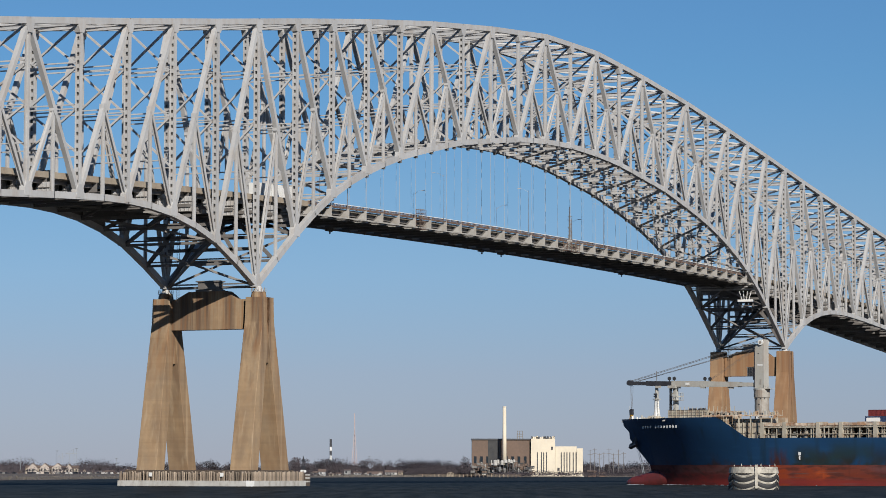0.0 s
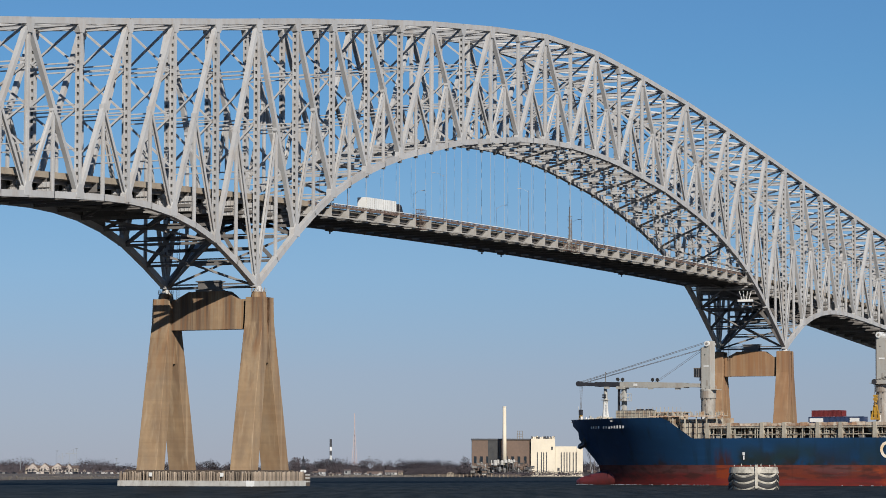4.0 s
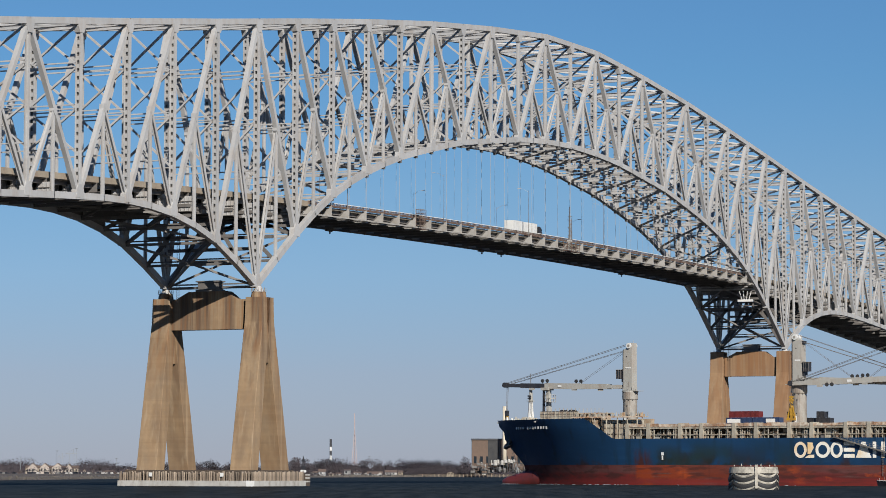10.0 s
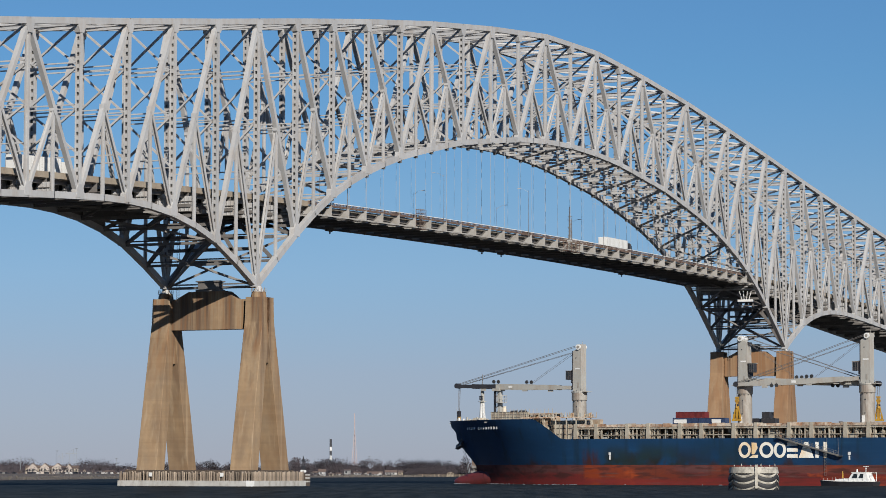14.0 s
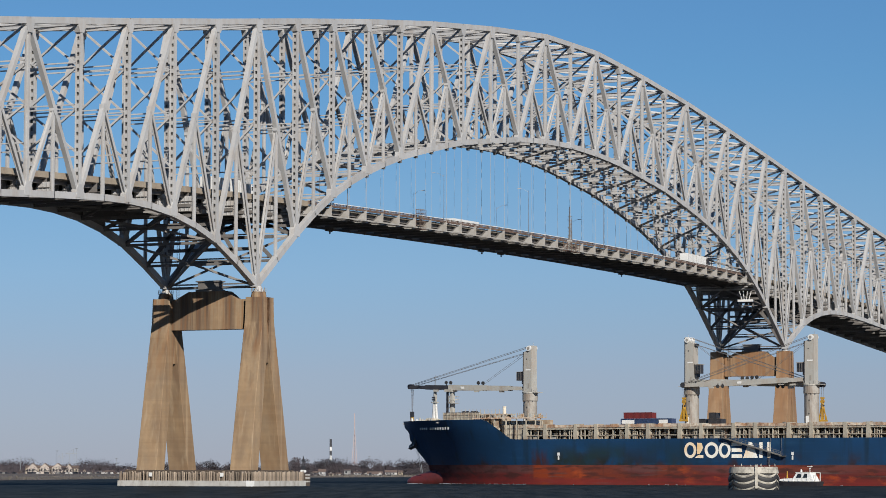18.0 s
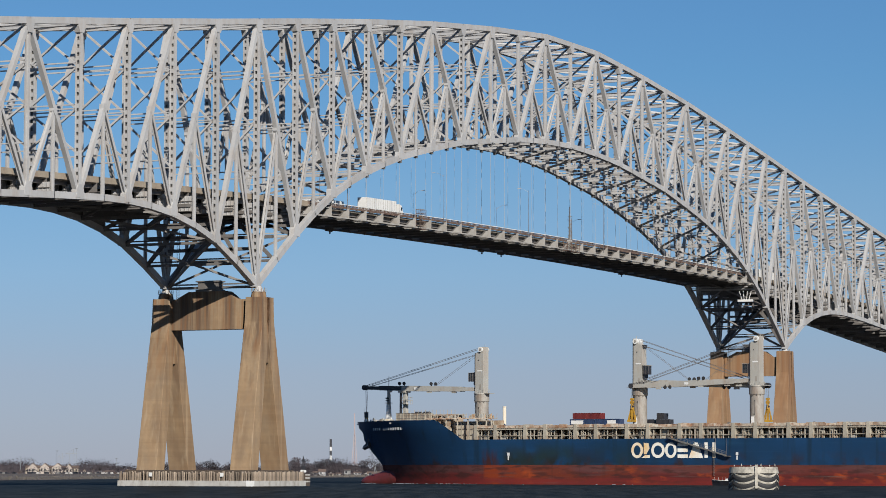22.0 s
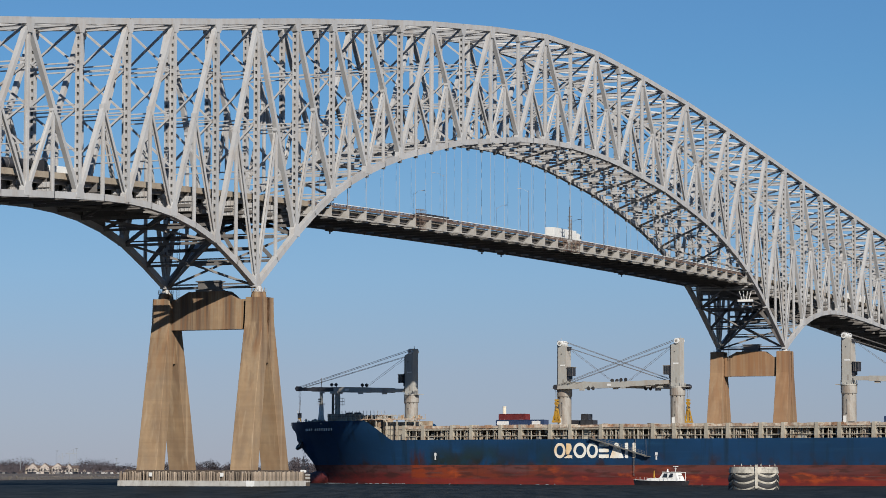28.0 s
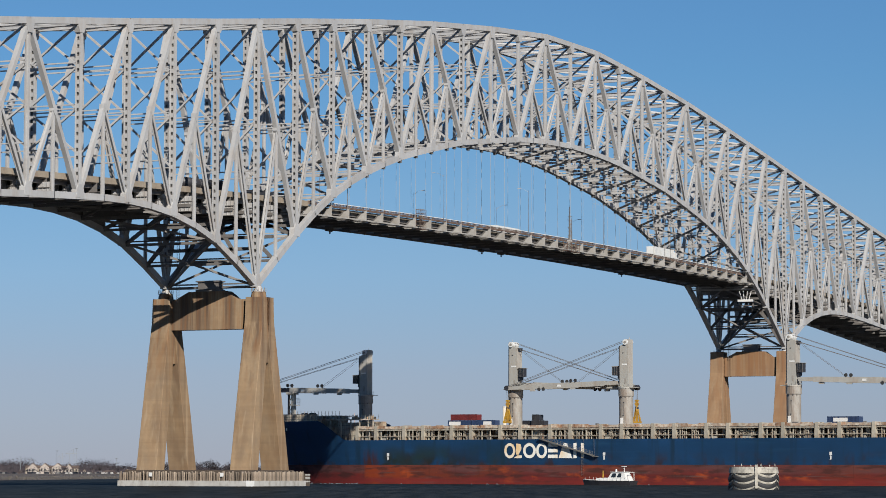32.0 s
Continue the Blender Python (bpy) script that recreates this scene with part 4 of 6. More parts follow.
inner = lambda a: 0.9 * half_deck(a) - 0.25
ss = ss[1:]
deckm.prism([(16 - inner(a), a) for a in ss] + [(16 + inner(a), a) for a in reversed(ss)], 15.2, 15.4, "z")
part("forecastle_deck", deckm, CREAM, ship)
# deck in the same brown with shade painted in
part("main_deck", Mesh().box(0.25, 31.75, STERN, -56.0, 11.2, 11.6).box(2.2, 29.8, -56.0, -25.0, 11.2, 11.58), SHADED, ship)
part("forecastle_bulkhead", Mesh().box(2, 30, -25.2, -25.0, 11.7, 15.4), CREAM, ship)
# hatch coaming side with uprights, rails and pipes
COAM = (-208.0, -37.5)
MOTTLED = paint("rust_mottled_white", (0.50, 0.46, 0.38), (0.20, 0.10, 0.055), 0.55, 1.1, 0.75,
                stain=(0.30, 0.15, 0.07), stain_amount=0.85, stain_scale=0.45, streak=0.0, per_object=0.25)
part("hatch_coaming", Mesh().box(3.6, 28.4, COAM[0], COAM[1], 11.6, 15.0), SHADED, ship, "rust-stained hatch coaming wall, recess shade painted into its brown")
part("coaming_shelf", Mesh().box(0.6, 3.7, COAM[0], COAM[1], 14.45, 14.7), CREAM, ship)
rnd = random.Random(31)
y = COAM[1]
while y > COAM[0] + 3:
    long = rnd.uniform(1.6, 4.2)
    part("coaming_rail", Mesh().box(0.45, 0.62, y - long + 0.1, y, 14.72, 15.3 + rnd.uniform(0.0, 0.32)), MOTTLED, ship, "rust-mottled coaming rail")
    y -= long
part("coaming_rail", Mesh().box(0.6, 0.75, COAM[0], COAM[1], 12.6, 12.75), CREAM, ship)
part("coaming_rail", Mesh().box(0.4, 0.5, COAM[0], COAM[1], 14.2, 14.42), CREAM, ship)
up_wide = Mesh().hexa([(0.3, -0.6, 11.7), (3.6, -0.6, 11.7), (3.6, 0.6, 11.7), (0.3, 0.6, 11.7),
                       (0.3, -0.45, 15.6), (3.6, -0.45, 15.6), (3.6, 0.45, 15.6), (0.3, 0.45, 15.6)]).data("coaming_stay", CREAM)
up_thin = Mesh().box(0.5, 0.75, -0.11, 0.11, 11.6, 14.5).data("coaming_stanchion", CREAM)
rnd = random.Random(8)
y, k = COAM[1] - 1.0, 0
while y > COAM[0]:
    part("coaming_stay", up_wide, CREAM, ship).location = (0, y, 0)
    gap = (6.3, 9.4)[k % 2]
    q = 1.6
    while q < gap - 1.2:
        part("coaming_stanchion", up_thin, CREAM, ship).location = (rnd.uniform(0, 1.2), y - q, 0)
        q += rnd.uniform(0.9, 2.4)
    y -= gap
    k += 1
for z, x in ((12.5, 1.0),):
    part("deck_pipe", Mesh().tube((x, COAM[0], z), (x, COAM[1], z), 0.11, n=6), CREAM, ship)
frame_post = Mesh().box(0.9, 1.15, -0.07, 0.07, 11.6, 14.2).box(0.9, 1.15, -0.75, 0.07, 13.5, 13.65).box(0.9, 1.15, -0.75, -0.61, 11.6, 13.5).data("vent_frame", CREAM)
for q in range(70):
    part("vent_frame", frame_post, CREAM, ship).location = (rnd.uniform(-0.4, 0.6), rnd.uniform(COAM[0] + 2, COAM[1] - 2), rnd.uniform(-0.3, 0.1))
# plates that close part of the bays behind the stays
for q in range(84):
    a = COAM[1] - 3 - q * 2.02 + rnd.uniform(-0.7, 0.7)
    wide, z0 = rnd.uniform(0.7, 1.7), rnd.choice((11.6, 11.6, 12.6, 13.1))
    part("coaming_plate", Mesh().box(1.9, 2.0, a - wide, a, z0, rnd.choice((13.4, 14.45, 14.45))), (CREAM, MOTTLED, RUSTY_CREAM)[q % 3], ship)
RUSTY = paint("rusty_deck_gear", (0.26, 0.13, 0.065), (0.42, 0.33, 0.22), 0.5, 3.0, 0.85, per_object=0.3)
for q in range(150):
    s = rnd.uniform(COAM[0], COAM[1])
    a, h = rnd.uniform(0.3, 2.0), rnd.uniform(0.25, 0.75)
    x = rnd.uniform(0.8, 3.0)
    part("lashing_gear", Mesh().box(x, x + rnd.uniform(0.2, 0.6), s - a / 2, s + a / 2, 14.7, 14.7 + h), (RUSTY, CREAM, RUSTY, CRANE)[q % 4], ship)
rnd = random.Random(5)
for q in range(60):
    s = rnd.uniform(COAM[0], COAM[1])
    a, b, h = rnd.uniform(0.3, 1.6), rnd.uniform(0.3, 0.8), rnd.uniform(0.4, 1.3)
    part("deck_fitting", Mesh().box(0.9, 0.9 + b, s - a / 2, s + a / 2, 11.6, 11.7 + h) if q % 3 else
         Mesh().box(1.5, 1.5 + b, s - a / 2, s + a / 2, 14.7, 15.1 + h * 0.5), (CREAM, STEEL_DARK, CRANE, CREAM)[q % 4], ship)
for q in range(10):
    y0 = COAM[1] - 2 - q * 17.4
    part("hatch_cover", Mesh().box(4, 28, y0 - 15.6, y0, 15.05, 15.45), RUSTY_CREAM, ship)


CRANE_WORN = paint("worn_crane_paint", (0.275, 0.262, 0.238), (0.205, 0.190, 0.168), 0.35, 2.0, 0.6,
                   stain=(0.13, 0.085, 0.055), stain_amount=0.7, stain_scale=0.7, streak=0.75)


def crane(s, ahead, black_tip, tower_z, top, foot_z, tip_z, L, turn=0.0):
    """ahead: 1 when the jib points to the bow, -1 to the stern; turn: how far it is slewed off the ship's line, in degrees."""
    f = ahead
    z0, z1 = tower_z - 0.5, top
    # a box tower, taller behind, with a sloping head towards the jib
    prof = [(-1.3 * f, z0), (1.35 * f, z0), (1.35 * f, z0 + 2), (1.2 * f, z1 - 1.9), (0.9 * f, z1 - 1.6), (0.2 * f, z1 - 1.35), (-0.2 * f, z1 - 0.3), (-0.5 * f, z1), (-1.3 * f, z1)]
    c = part("deck_crane", Mesh().prism(prof, -1.3, 1.3, "x"), CRANE, ship, "grey ship's deck crane with a lowered box jib")
    c.location = (16, s, 0)
    c.rotation_euler = (0, 0, radians(turn))
    ped = part("pedestal", Mesh().tube((0, 0, 11.5), (0, 0, tower_z - 3.0), 1.86, 1.86, 24), CRANE_WORN, c, "weathered grey crane pedestal")
    part("flared_collar", Mesh().tube((0, 0, tower_z - 3.0), (0, 0, tower_z - 2.8), 1.9, 2.06, 24).tube((0, 0, tower_z - 2.8), (0, 0, tower_z - 0.9), 2.06, 2.06, 24), CRANE_WORN, ped)
    part("manhole", Mesh().tube((-1.94, -0.2, tower_z - 4.6), (-1.7, -0.2, tower_z - 4.6), 0.16, n=8), CHAR, ped)
    part("manhole", Mesh().tube((-1.94, -0.1, tower_z - 8.0), (-1.7, -0.1, tower_z - 8.0), 0.16, n=8), CHAR, ped)
    part("cable_run", Mesh().beam((-1.88, -0.2, tower_z - 8.0), (-1.88, -0.2, tower_z - 4.6), 0.07, 0.07), STEEL_DARK, ped)
    part("door", Mesh().box(-1.94, -1.5, -0.05, 0.75, 15.6, 17.4), WHITE, ped, "small white door")
    part("slewing_platform", Mesh().tube((0, 0, tower_z - 0.9), (0, 0, tower_z - 0.55), 2.16, 2.16, 24).box(-1.4, 1.4, min(-3.2 * f, 0), max(-3.2 * f, 0), tower_z - 0.72, tower_z - 0.58), CRANE, c)
    rail = Mesh()
    for k in range(16):
        a = k * math.pi / 8
        rail.tube((2.1 * math.cos(a), 2.1 * math.sin(a), tower_z - 0.55), (2.1 * math.cos(a), 2.1 * math.sin(a), tower_z + 0.45), 0.04, n=4)
    part("platform_rail", rail, CRANE, c)
    for k in range(4):
        a = math.pi + (k - 1.2) * 0.5
        part("collar_lug", Mesh().box(-0.08, 0.08, -0.08, 0.08, tower_z - 3.15, tower_z - 2.8), STEEL_DARK, c).location = (2.06 * math.cos(a), 2.06 * math.sin(a), 0)
    part("tower_mark", Mesh().box(-1.34, -1.3, -0.95, 0.6, tower_z + 5.3, tower_z + 5.65), WHITE, c)
    part("porthole", Mesh().tube((-1.36, 0.25, z1 - 3.6), (-1.25, 0.25, z1 - 3.6), 0.16, n=10), CHAR, c)
    # rope sheaves at the head
    part("sheave", Mesh().tube((-1.7, -0.55 * f, z1 - 0.75), (1.7, -0.55 * f, z1 - 0.75), 0.72, n=20), WHITE, c, "white rope sheave")
    part("sheave_hub", Mesh().tube((-1.76, -0.55 * f, z1 - 0.75), (1.76, -0.55 * f, z1 - 0.75), 0.36, n=12), CRANE_WORN, c)
    part("head_bracket", Mesh().box(-0.9, 0.9, min(1.1 * f, 1.7 * f), max(1.1 * f, 1.7 * f), z1 - 2.4, z1 - 1.7), CHAR, c)
    part("top_antenna", Mesh().tube((0, -1.0 * f, z1 - 0.2), (0, -1.0 * f, z1 + 0.7), 0.06, n=5), CRANE, c)
    # operator's cab: dark backing, glazed box with pale frames
    y0, y1, zc = 1.4 * f, 3.3 * f, tower_z + 2.6
    cab = part("operator_cab", Mesh().box(-1.55, 0.2, min(y0 + 0.5 * f, y1), max(y0 + 0.5 * f, y1), zc, zc + 2.3), CHAR, c, "dark glazed operator's cab")
    part("cab_backing", Mesh().box(-1.2, 1.0, min(y0, y0 + 0.5 * f), max(y0, y0 + 0.5 * f), zc - 0.9, zc + 2.5), CHAR, cab)
    for u in (0.32, 0.68):
        yy = y0 + (y1 - y0) * (u + 0.12)
        part("window", Mesh().box(-1.58, -1.55, yy - 0.22, yy + 0.22, zc + 0.9, zc + 2.0), GLASS, cab)
    part("cab_roof", Mesh().box(-1.7, 0.4, min(y0 + 0.3 * f, y1 + 0.2 * f), max(y0 + 0.3 * f, y1 + 0.2 * f), zc + 2.3, zc + 2.42), CRANE_WORN, cab)
    for u in (0.3, 0.62, 1.0):
        yy = y0 + (y1 - y0) * u
        part("cab_frame", Mesh().beam((-1.62, yy, zc), (-1.62, yy, zc + 2.3), 0.07, 0.09), STEEL_DARK, cab)
    # dark cable duct down the forward corner
    part("cable_duct", Mesh().beam((-1.32, 1.36, z0 + 0.4), (-1.32, 1.33 if f > 0 else 1.3, z1 - (2.2 if f > 0 else 0.2)), 0.16, 0.22, (1, 0, 0)), CHAR, c, "dark cable duct")
    part("hatch", Mesh().box(-1.34, -1.3, -0.6, -0.1, z0 + 0.9, z0 + 2.3), CRANE_WORN, c)
    # jib: two tapered box girders with ties
    foot = Vector((0, 1.9 * f, foot_z))
    tip = Vector((0, (2.0 + L) * f, tip_z))
    for sx in (-1, 1):
        at = lambda u: foot.lerp(tip, u) + Vector((sx * 1.1 * (1 - 0.55 * u), 0, 0))
        for a, b, h in ((0, 0.12, 1.0), (0.12, 0.34, 1.35), (0.34, 0.65, 1.5), (0.65, 0.86, 1.25), (0.86, 1.0, 0.95)):
            part("jib_girder", Mesh().beam(at(a), at(b), 0.5, h, (1, 0, 0)), CHAR if black_tip and a > 0.6 else CRANE, c)
    for u in (0.12, 0.3, 0.5, 0.7, 0.9):
        p = foot.lerp(tip, u)
        w = 1.1 * (1 - 0.55 * u)
        part("jib_tie", Mesh().box(-w, w, p.y - 0.3, p.y + 0.3, p.z - 0.4, p.z + 0.3), CHAR if black_tip and u > 0.6 else CRANE, c)
    for u, up in (((0.34, 1.35), (0.38, 1.35), (0.625, 1.35), (0.665, 1.35)) if black_tip else ((0.375, 1.15), (0.415, 1.15), (0.66, -0.7), (0.70, -0.7))):
        p = foot.lerp(tip, u) + Vector((0, 0, up - 1.35))
        lamp = part("floodlight", Mesh().tube((-1.25, p.y, p.z + 1.35), (-1.0, p.y, p.z + 1.35), 0.44, 0.5, n=14).tube((-1.0, p.y, p.z + 1.35), (-0.55, p.y, p.z + 1.35), 0.5, 0.26, n=14), BLACK, c)
        part("lamp_stalk", Mesh().box(-0.95, -0.85, p.y - 0.1, p.y + 0.1, *((p.z + 0.5, p.z + 0.9) if up > 0 else (p.z + 1.7, p.z + 2.1))), BLACK, lamp)
    for u in (0.18, 0.40, 0.76):
        p = foot.lerp(tip, u)
        part("lamp_bracket", Mesh().box(-1.0, -0.6, p.y - 0.75, p.y + 0.75, p.z - 1.15, p.z - 0.6), CRANE, c)
    part("jib_panel", Mesh().box(-0.02, 0.02, -0.6, 0.6, -0.3, 0.3), WHITE, c, "small white panel").location = (-0.5 * 1.1 - 0.55, foot.lerp(tip, 0.52).y, foot.lerp(tip, 0.52).z)
    part("tip_sheave", Mesh().tube((-0.8, tip.y, tip.z + 0.1), (0.8, tip.y, tip.z + 0.1), 0.7, n=14), CHAR, c)
    # ropes
    head, brow = Vector((0, -0.5 * f, z1 - 0.1)), Vector((0, 1.4 * f, z1 - 2.0))
    for at, sx, u, r in ((head, -1, 1.0, 0.06), (head, 1, 1.0, 0.06), (brow, -0.7, 0.95, 0.055), (brow, 0.7, 0.95, 0.055), (brow, -0.8, 0.38, 0.04), (brow, 0.8, 0.38, 0.04)):
        q = foot.lerp(tip, u) + Vector((sx * 0.6, 0, 0.45))
        part("rope", Mesh().tube(at + Vector((sx * 0.8, 0, 0)), q, r, n=5, caps=False), STEEL_DARK, c)
    return c, tip


c1, tip1 = crane(-29.9, 1, True, 25.1, 37.1, 25.6, 26.5, 37.4)
c2, tip2 = crane(-80.2, -1, False, 26.1, 38.2, 26.7, 25.3, 35.0, 3.4)
c3, tip3 = crane(-115.2, 1, False, 26.0, 38.1, 26.7, 25.6, 34.2, 3.4)
c4, tip4 = crane(-165.1, -1, False, 25.9, 38.3, 26.8, 25.9, 35.0, 2.0)


def grab(c, tip):
    """A yellow cargo grab on its hoist ropes: head block, body and two closed jaws."""
    y, z = tip.y, tip.z
    m = Mesh()
    for d in (-0.3, 0.3):
        m.tube((0, y + d, z - 0.4), (0, y + d * 0.6, z - 3.2), 0.05, n=4)
    part("hoist_rope", m, STEEL_DARK, c)
    g = part("grab", Mesh().box(-0.3, 0.3, y - 0.45, y + 0.45, z - 3.6, z - 3.1).tube((0, y, z - 3.6), (0, y, z - 6.0), 0.3, 0.45, 8), YELLOW, c, "yellow cargo grab hanging from its rope")
    part("block_sheave", Mesh().tube((-0.35, y, z - 4.2), (0.35, y, z - 4.2), 0.5, n=12), YELLOW, g)
    part("block_sheave", Mesh().tube((-0.35, y, z - 5.3), (0.35, y, z - 5.3), 0.42, n=12), CHAR, g)
    for q in (-1, 1):
        arm = Mesh().beam((0, y + q * 0.35, z - 5.6), (0, y + q * 0.75, z - 7.6), 0.3, 0.22, (1, 0, 0))
        arm.beam((0, y + q * 0.75, z - 7.6), (0, y + q * 1.0, z - 9.0), 0.45, 0.4, (1, 0, 0))
        part("grab_arm", arm, YELLOW, g)
    part("grab_stem", Mesh().box(-0.25, 0.25, y - 0.3, y + 0.3, z - 8.8, z - 5.9), YELLOW, g)
    part("grab_bar", Mesh().box(-0.5, 0.5, y - 1.2, y + 1.2, z - 9.3, z - 8.8), YELLOW, g)


grab(c2, tip2)
grab(c3, tip3)
m = Mesh()
for d in (-0.5, 0.0, 0.5):
    m.tube((0.2 * d, tip1.y + d * 0.9 - 0.5, tip1.z - 0.4), (d * 0.2, tip1.y - 0.4 + d * 0.4, 19.6), 0.04, n=4)
part("hoist_rope", m, STEEL_DARK, c1)
part("hook_block", Mesh().box(-0.4, 0.4, tip1.y - 0.8, tip1.y + 0.0, 18.2, 19.7), CHAR, c1, "dark hook block")
hb = Mesh().tube((0, tip1.y - 0.4, 18.2), (0, tip1.y - 0.4, 16.2), 0.42, 0.3, 8)
for q in (-1, 1):
    hb.beam((0, tip1.y - 0.4 + q * 0.25, 18.4), (0, tip1.y - 0.4 + q * 0.75, 16.4), 0.3, 0.2, (1, 0, 0))
part("hook_cage", hb, YELLOW, c1, "worn yellow hook frame")

# forecastle: mast, jib rest, winches, rails
fm = part("foremast", Mesh().tube((0, 0, 0), (0, 0, 7.0), 0.72, 0.58, 12).tube((0, 0, 7.0), (0, 0, 11.6), 0.5, 0.4, 10), CRANE, ship, "grey foremast")
fm.location = (16, 1.4, 15.2)
part("topmast", Mesh().tube((0, 0, 11.6), (0, 0, 14.4), 0.1, n=6), STEEL_DARK, fm)
part("white_sleeve", Mesh().tube((0, 0, 0.2), (0, 0, 4.4), 1.25, 0.72, 12).tube((0, 0, 4.4), (0, 0, 6.6), 0.72, 0.64, 12), WHITE, fm, "white lower mast section")
part("masthead_platform", Mesh().tube((0, 0, 6.9), (0, 0, 7.1), 1.1, n=12), CRANE, fm)
for z in (7.5, 8.1):
    part("masthead_light", Mesh().box(-0.95, -0.45, -0.4, 0.4, z, z + 0.4), CHAR, fm)
m = Mesh()
for k in range(22):
    m.beam((-0.9, -0.75, 0.42 * k), (-0.9, -1.25, 0.42 * k), 0.05, 0.05, (0, 0, 1))
m.beam((-0.9, -1.25, 0), (-0.9, -1.25, 9.3), 0.06, 0.06).beam((-0.9, -0.75, 0), (-0.9, -0.75, 9.3), 0.06, 0.06)
part("ladder", m, CRANE, fm)
jr = part("jib_rest", Mesh().beam((0, -0.9, 0), (0, -0.75, 10.5), 1.2, 0.9, (1, 0, 0)), CRANE, ship, "grey column that rests the lowered jib")
jr.location = (16, -3.6, 15.2)
part("rest_post", Mesh().beam((-0.5, 0.55, 0), (-0.5, 0.45, 10.5), 0.5, 0.5), CHAR, jr, "dark post")
for k in range(7):
    z = 0.5 + k * 1.45
    part("rest_tie", Mesh().beam((-0.6, 0.5, z), (-0.6, -0.9, z + 1.2), 0.14, 0.14, (1, 0, 0)), STEEL_DARK, jr)
for z in (6.6, 7.6, 8.5):
    part("service_ring", Mesh().tube((-0.3, -1.5, z), (-0.3, -1.5, z + 0.1), 1.55, 1.55, 16, caps=z < 7.0), CRANE, jr)
for k in range(10):
    a = k * math.pi / 5
    part("ring_post", Mesh().tube((-0.3 + 1.5 * math.cos(a), -1.5 + 1.5 * math.sin(a), 6.6), (-0.3 + 1.5 * math.cos(a), -1.5 + 1.5 * math.sin(a), 8.55), 0.05, n=4), CRANE, jr)
part("saddle", Mesh().box(-1.4, 1.4, -1.5, 0.9, 9.8, 10.5), CRANE, jr)


def railing(name, x, s0, s1, z, tall, step, rows, material):
    """A guard rail along the ship: each post a part, the level bars another."""
    n = int(abs(s1 - s0) / step)
    post_mesh = Mesh().box(-0.05, 0.05, -0.05, 0.05, 0, tall).data("rail_post", material)
    for k in range(n + 1):
        part("rail_post", post_mesh, material, ship).location = (x, s0 + (s1 - s0) * k / n, z)
    for r in range(rows):
        h = z + tall * (r + 1) / rows
        part(name, Mesh().beam((x, s0, h), (x, s1, h), 0.09, 0.08), material, ship)


# two winch platforms behind the bulwark, the first one roofed with dark drums
part("winch_platform", Mesh().box(9.6, 15.4, -25.5, -8.1, 18.5, 18.72), CREAM, ship, "cream raised winch platform")
part("platform_beam", Mesh().box(9.45, 9.6, -25.5, -8.1, 18.35, 18.72), MOTTLED, ship)
railing("platform_rail", 9.7, -25.4, -8.2, 18.72, 1.25, 1.15, 3, CREAM)
for s in (-25.1, -21.8, -18.4, -15.0, -11.6, -8.4):
    part("platform_leg", Mesh().box(9.7, 10.1, s - 0.18, s + 0.18, 15.4, 18.5), CREAM, ship)
shelter = part("winch_shelter", Mesh().box(9.2, 9.32, -18.1, -6.0, 17.1, 19.2), CREAM, ship, "ribbed cream shelter wall by the winches")
for k in range(11):
    part("shelter_rib", Mesh().box(9.08, 9.2, -18.0 + k * 1.17, -17.88 + k * 1.17, 17.1, 19.2), CREAM, shelter)
for z in (17.7, 18.4, 19.1):
    part("shelter_band", Mesh().box(9.1, 9.2, -18.1, -6.0, z, z + 0.1), STEEL_DARK, shelter)
for s in (-17.0, -13.4, -9.6, -6.3):
    part("shelter_leg", Mesh().box(9.2, 9.5, s - 0.12, s + 0.12, 15.4, 17.1), CREAM, shelter)
part("machinery_house", Mesh().box(12.2, 13.9, -38.6, -31.8, 11.6, 17.0), RUSTY_CREAM, ship)
part("winch_house", Mesh().box(11, 15, -24.5, -12.0, 15.4, 18.5), RUSTY_CREAM, ship)
for s in (-12.6, -15.4):
    part("rope_drum", Mesh().tube((10.6, s - 1.0, 19.15), (10.6, s + 1.0, 19.15), 0.43, n=12), CHAR, ship, "dark rope drum")
part("walkway", Mesh().box(6.0, 8.6, -40.0, -18.0, 17.4, 17.62), CREAM, ship)
part("walkway_beam", Mesh().box(5.85, 6.0, -40.0, -18.0, 17.3, 17.62), MOTTLED, ship)
railing("walkway_rail", 6.1, -39.9, -18.1, 17.62, 1.2, 1.3, 3, CREAM)
railing("walkway_rail", 8.5, -39.9, -18.1, 17.62, 1.2, 1.7, 2, RUSTY_CREAM)
for s in (-39.6, -38.0, -35.0, -32.0, -28.6, -25.0, -21.6, -18.4):
    part("walkway_post", Mesh().box(6.1, 6.4, s - 0.11, s + 0.11, 15.0 if s < -38 else 11.6 if s < -25 else 15.4, 17.4), CREAM, ship)
part("crane_house", Mesh().box(7.5, 11.0, -37.2, -26.5, 11.6, 16.7), CREAM, ship, "rust-stained cream deck house at the crane's foot")
for s in (-36.9, -34.4, -31.8, -29.2, -27.0):
    part("house_stiffener", Mesh().box(7.3, 7.5, s - 0.07, s + 0.07, 11.6, 16.7), CREAM, ship)
rnd = random.Random(9)
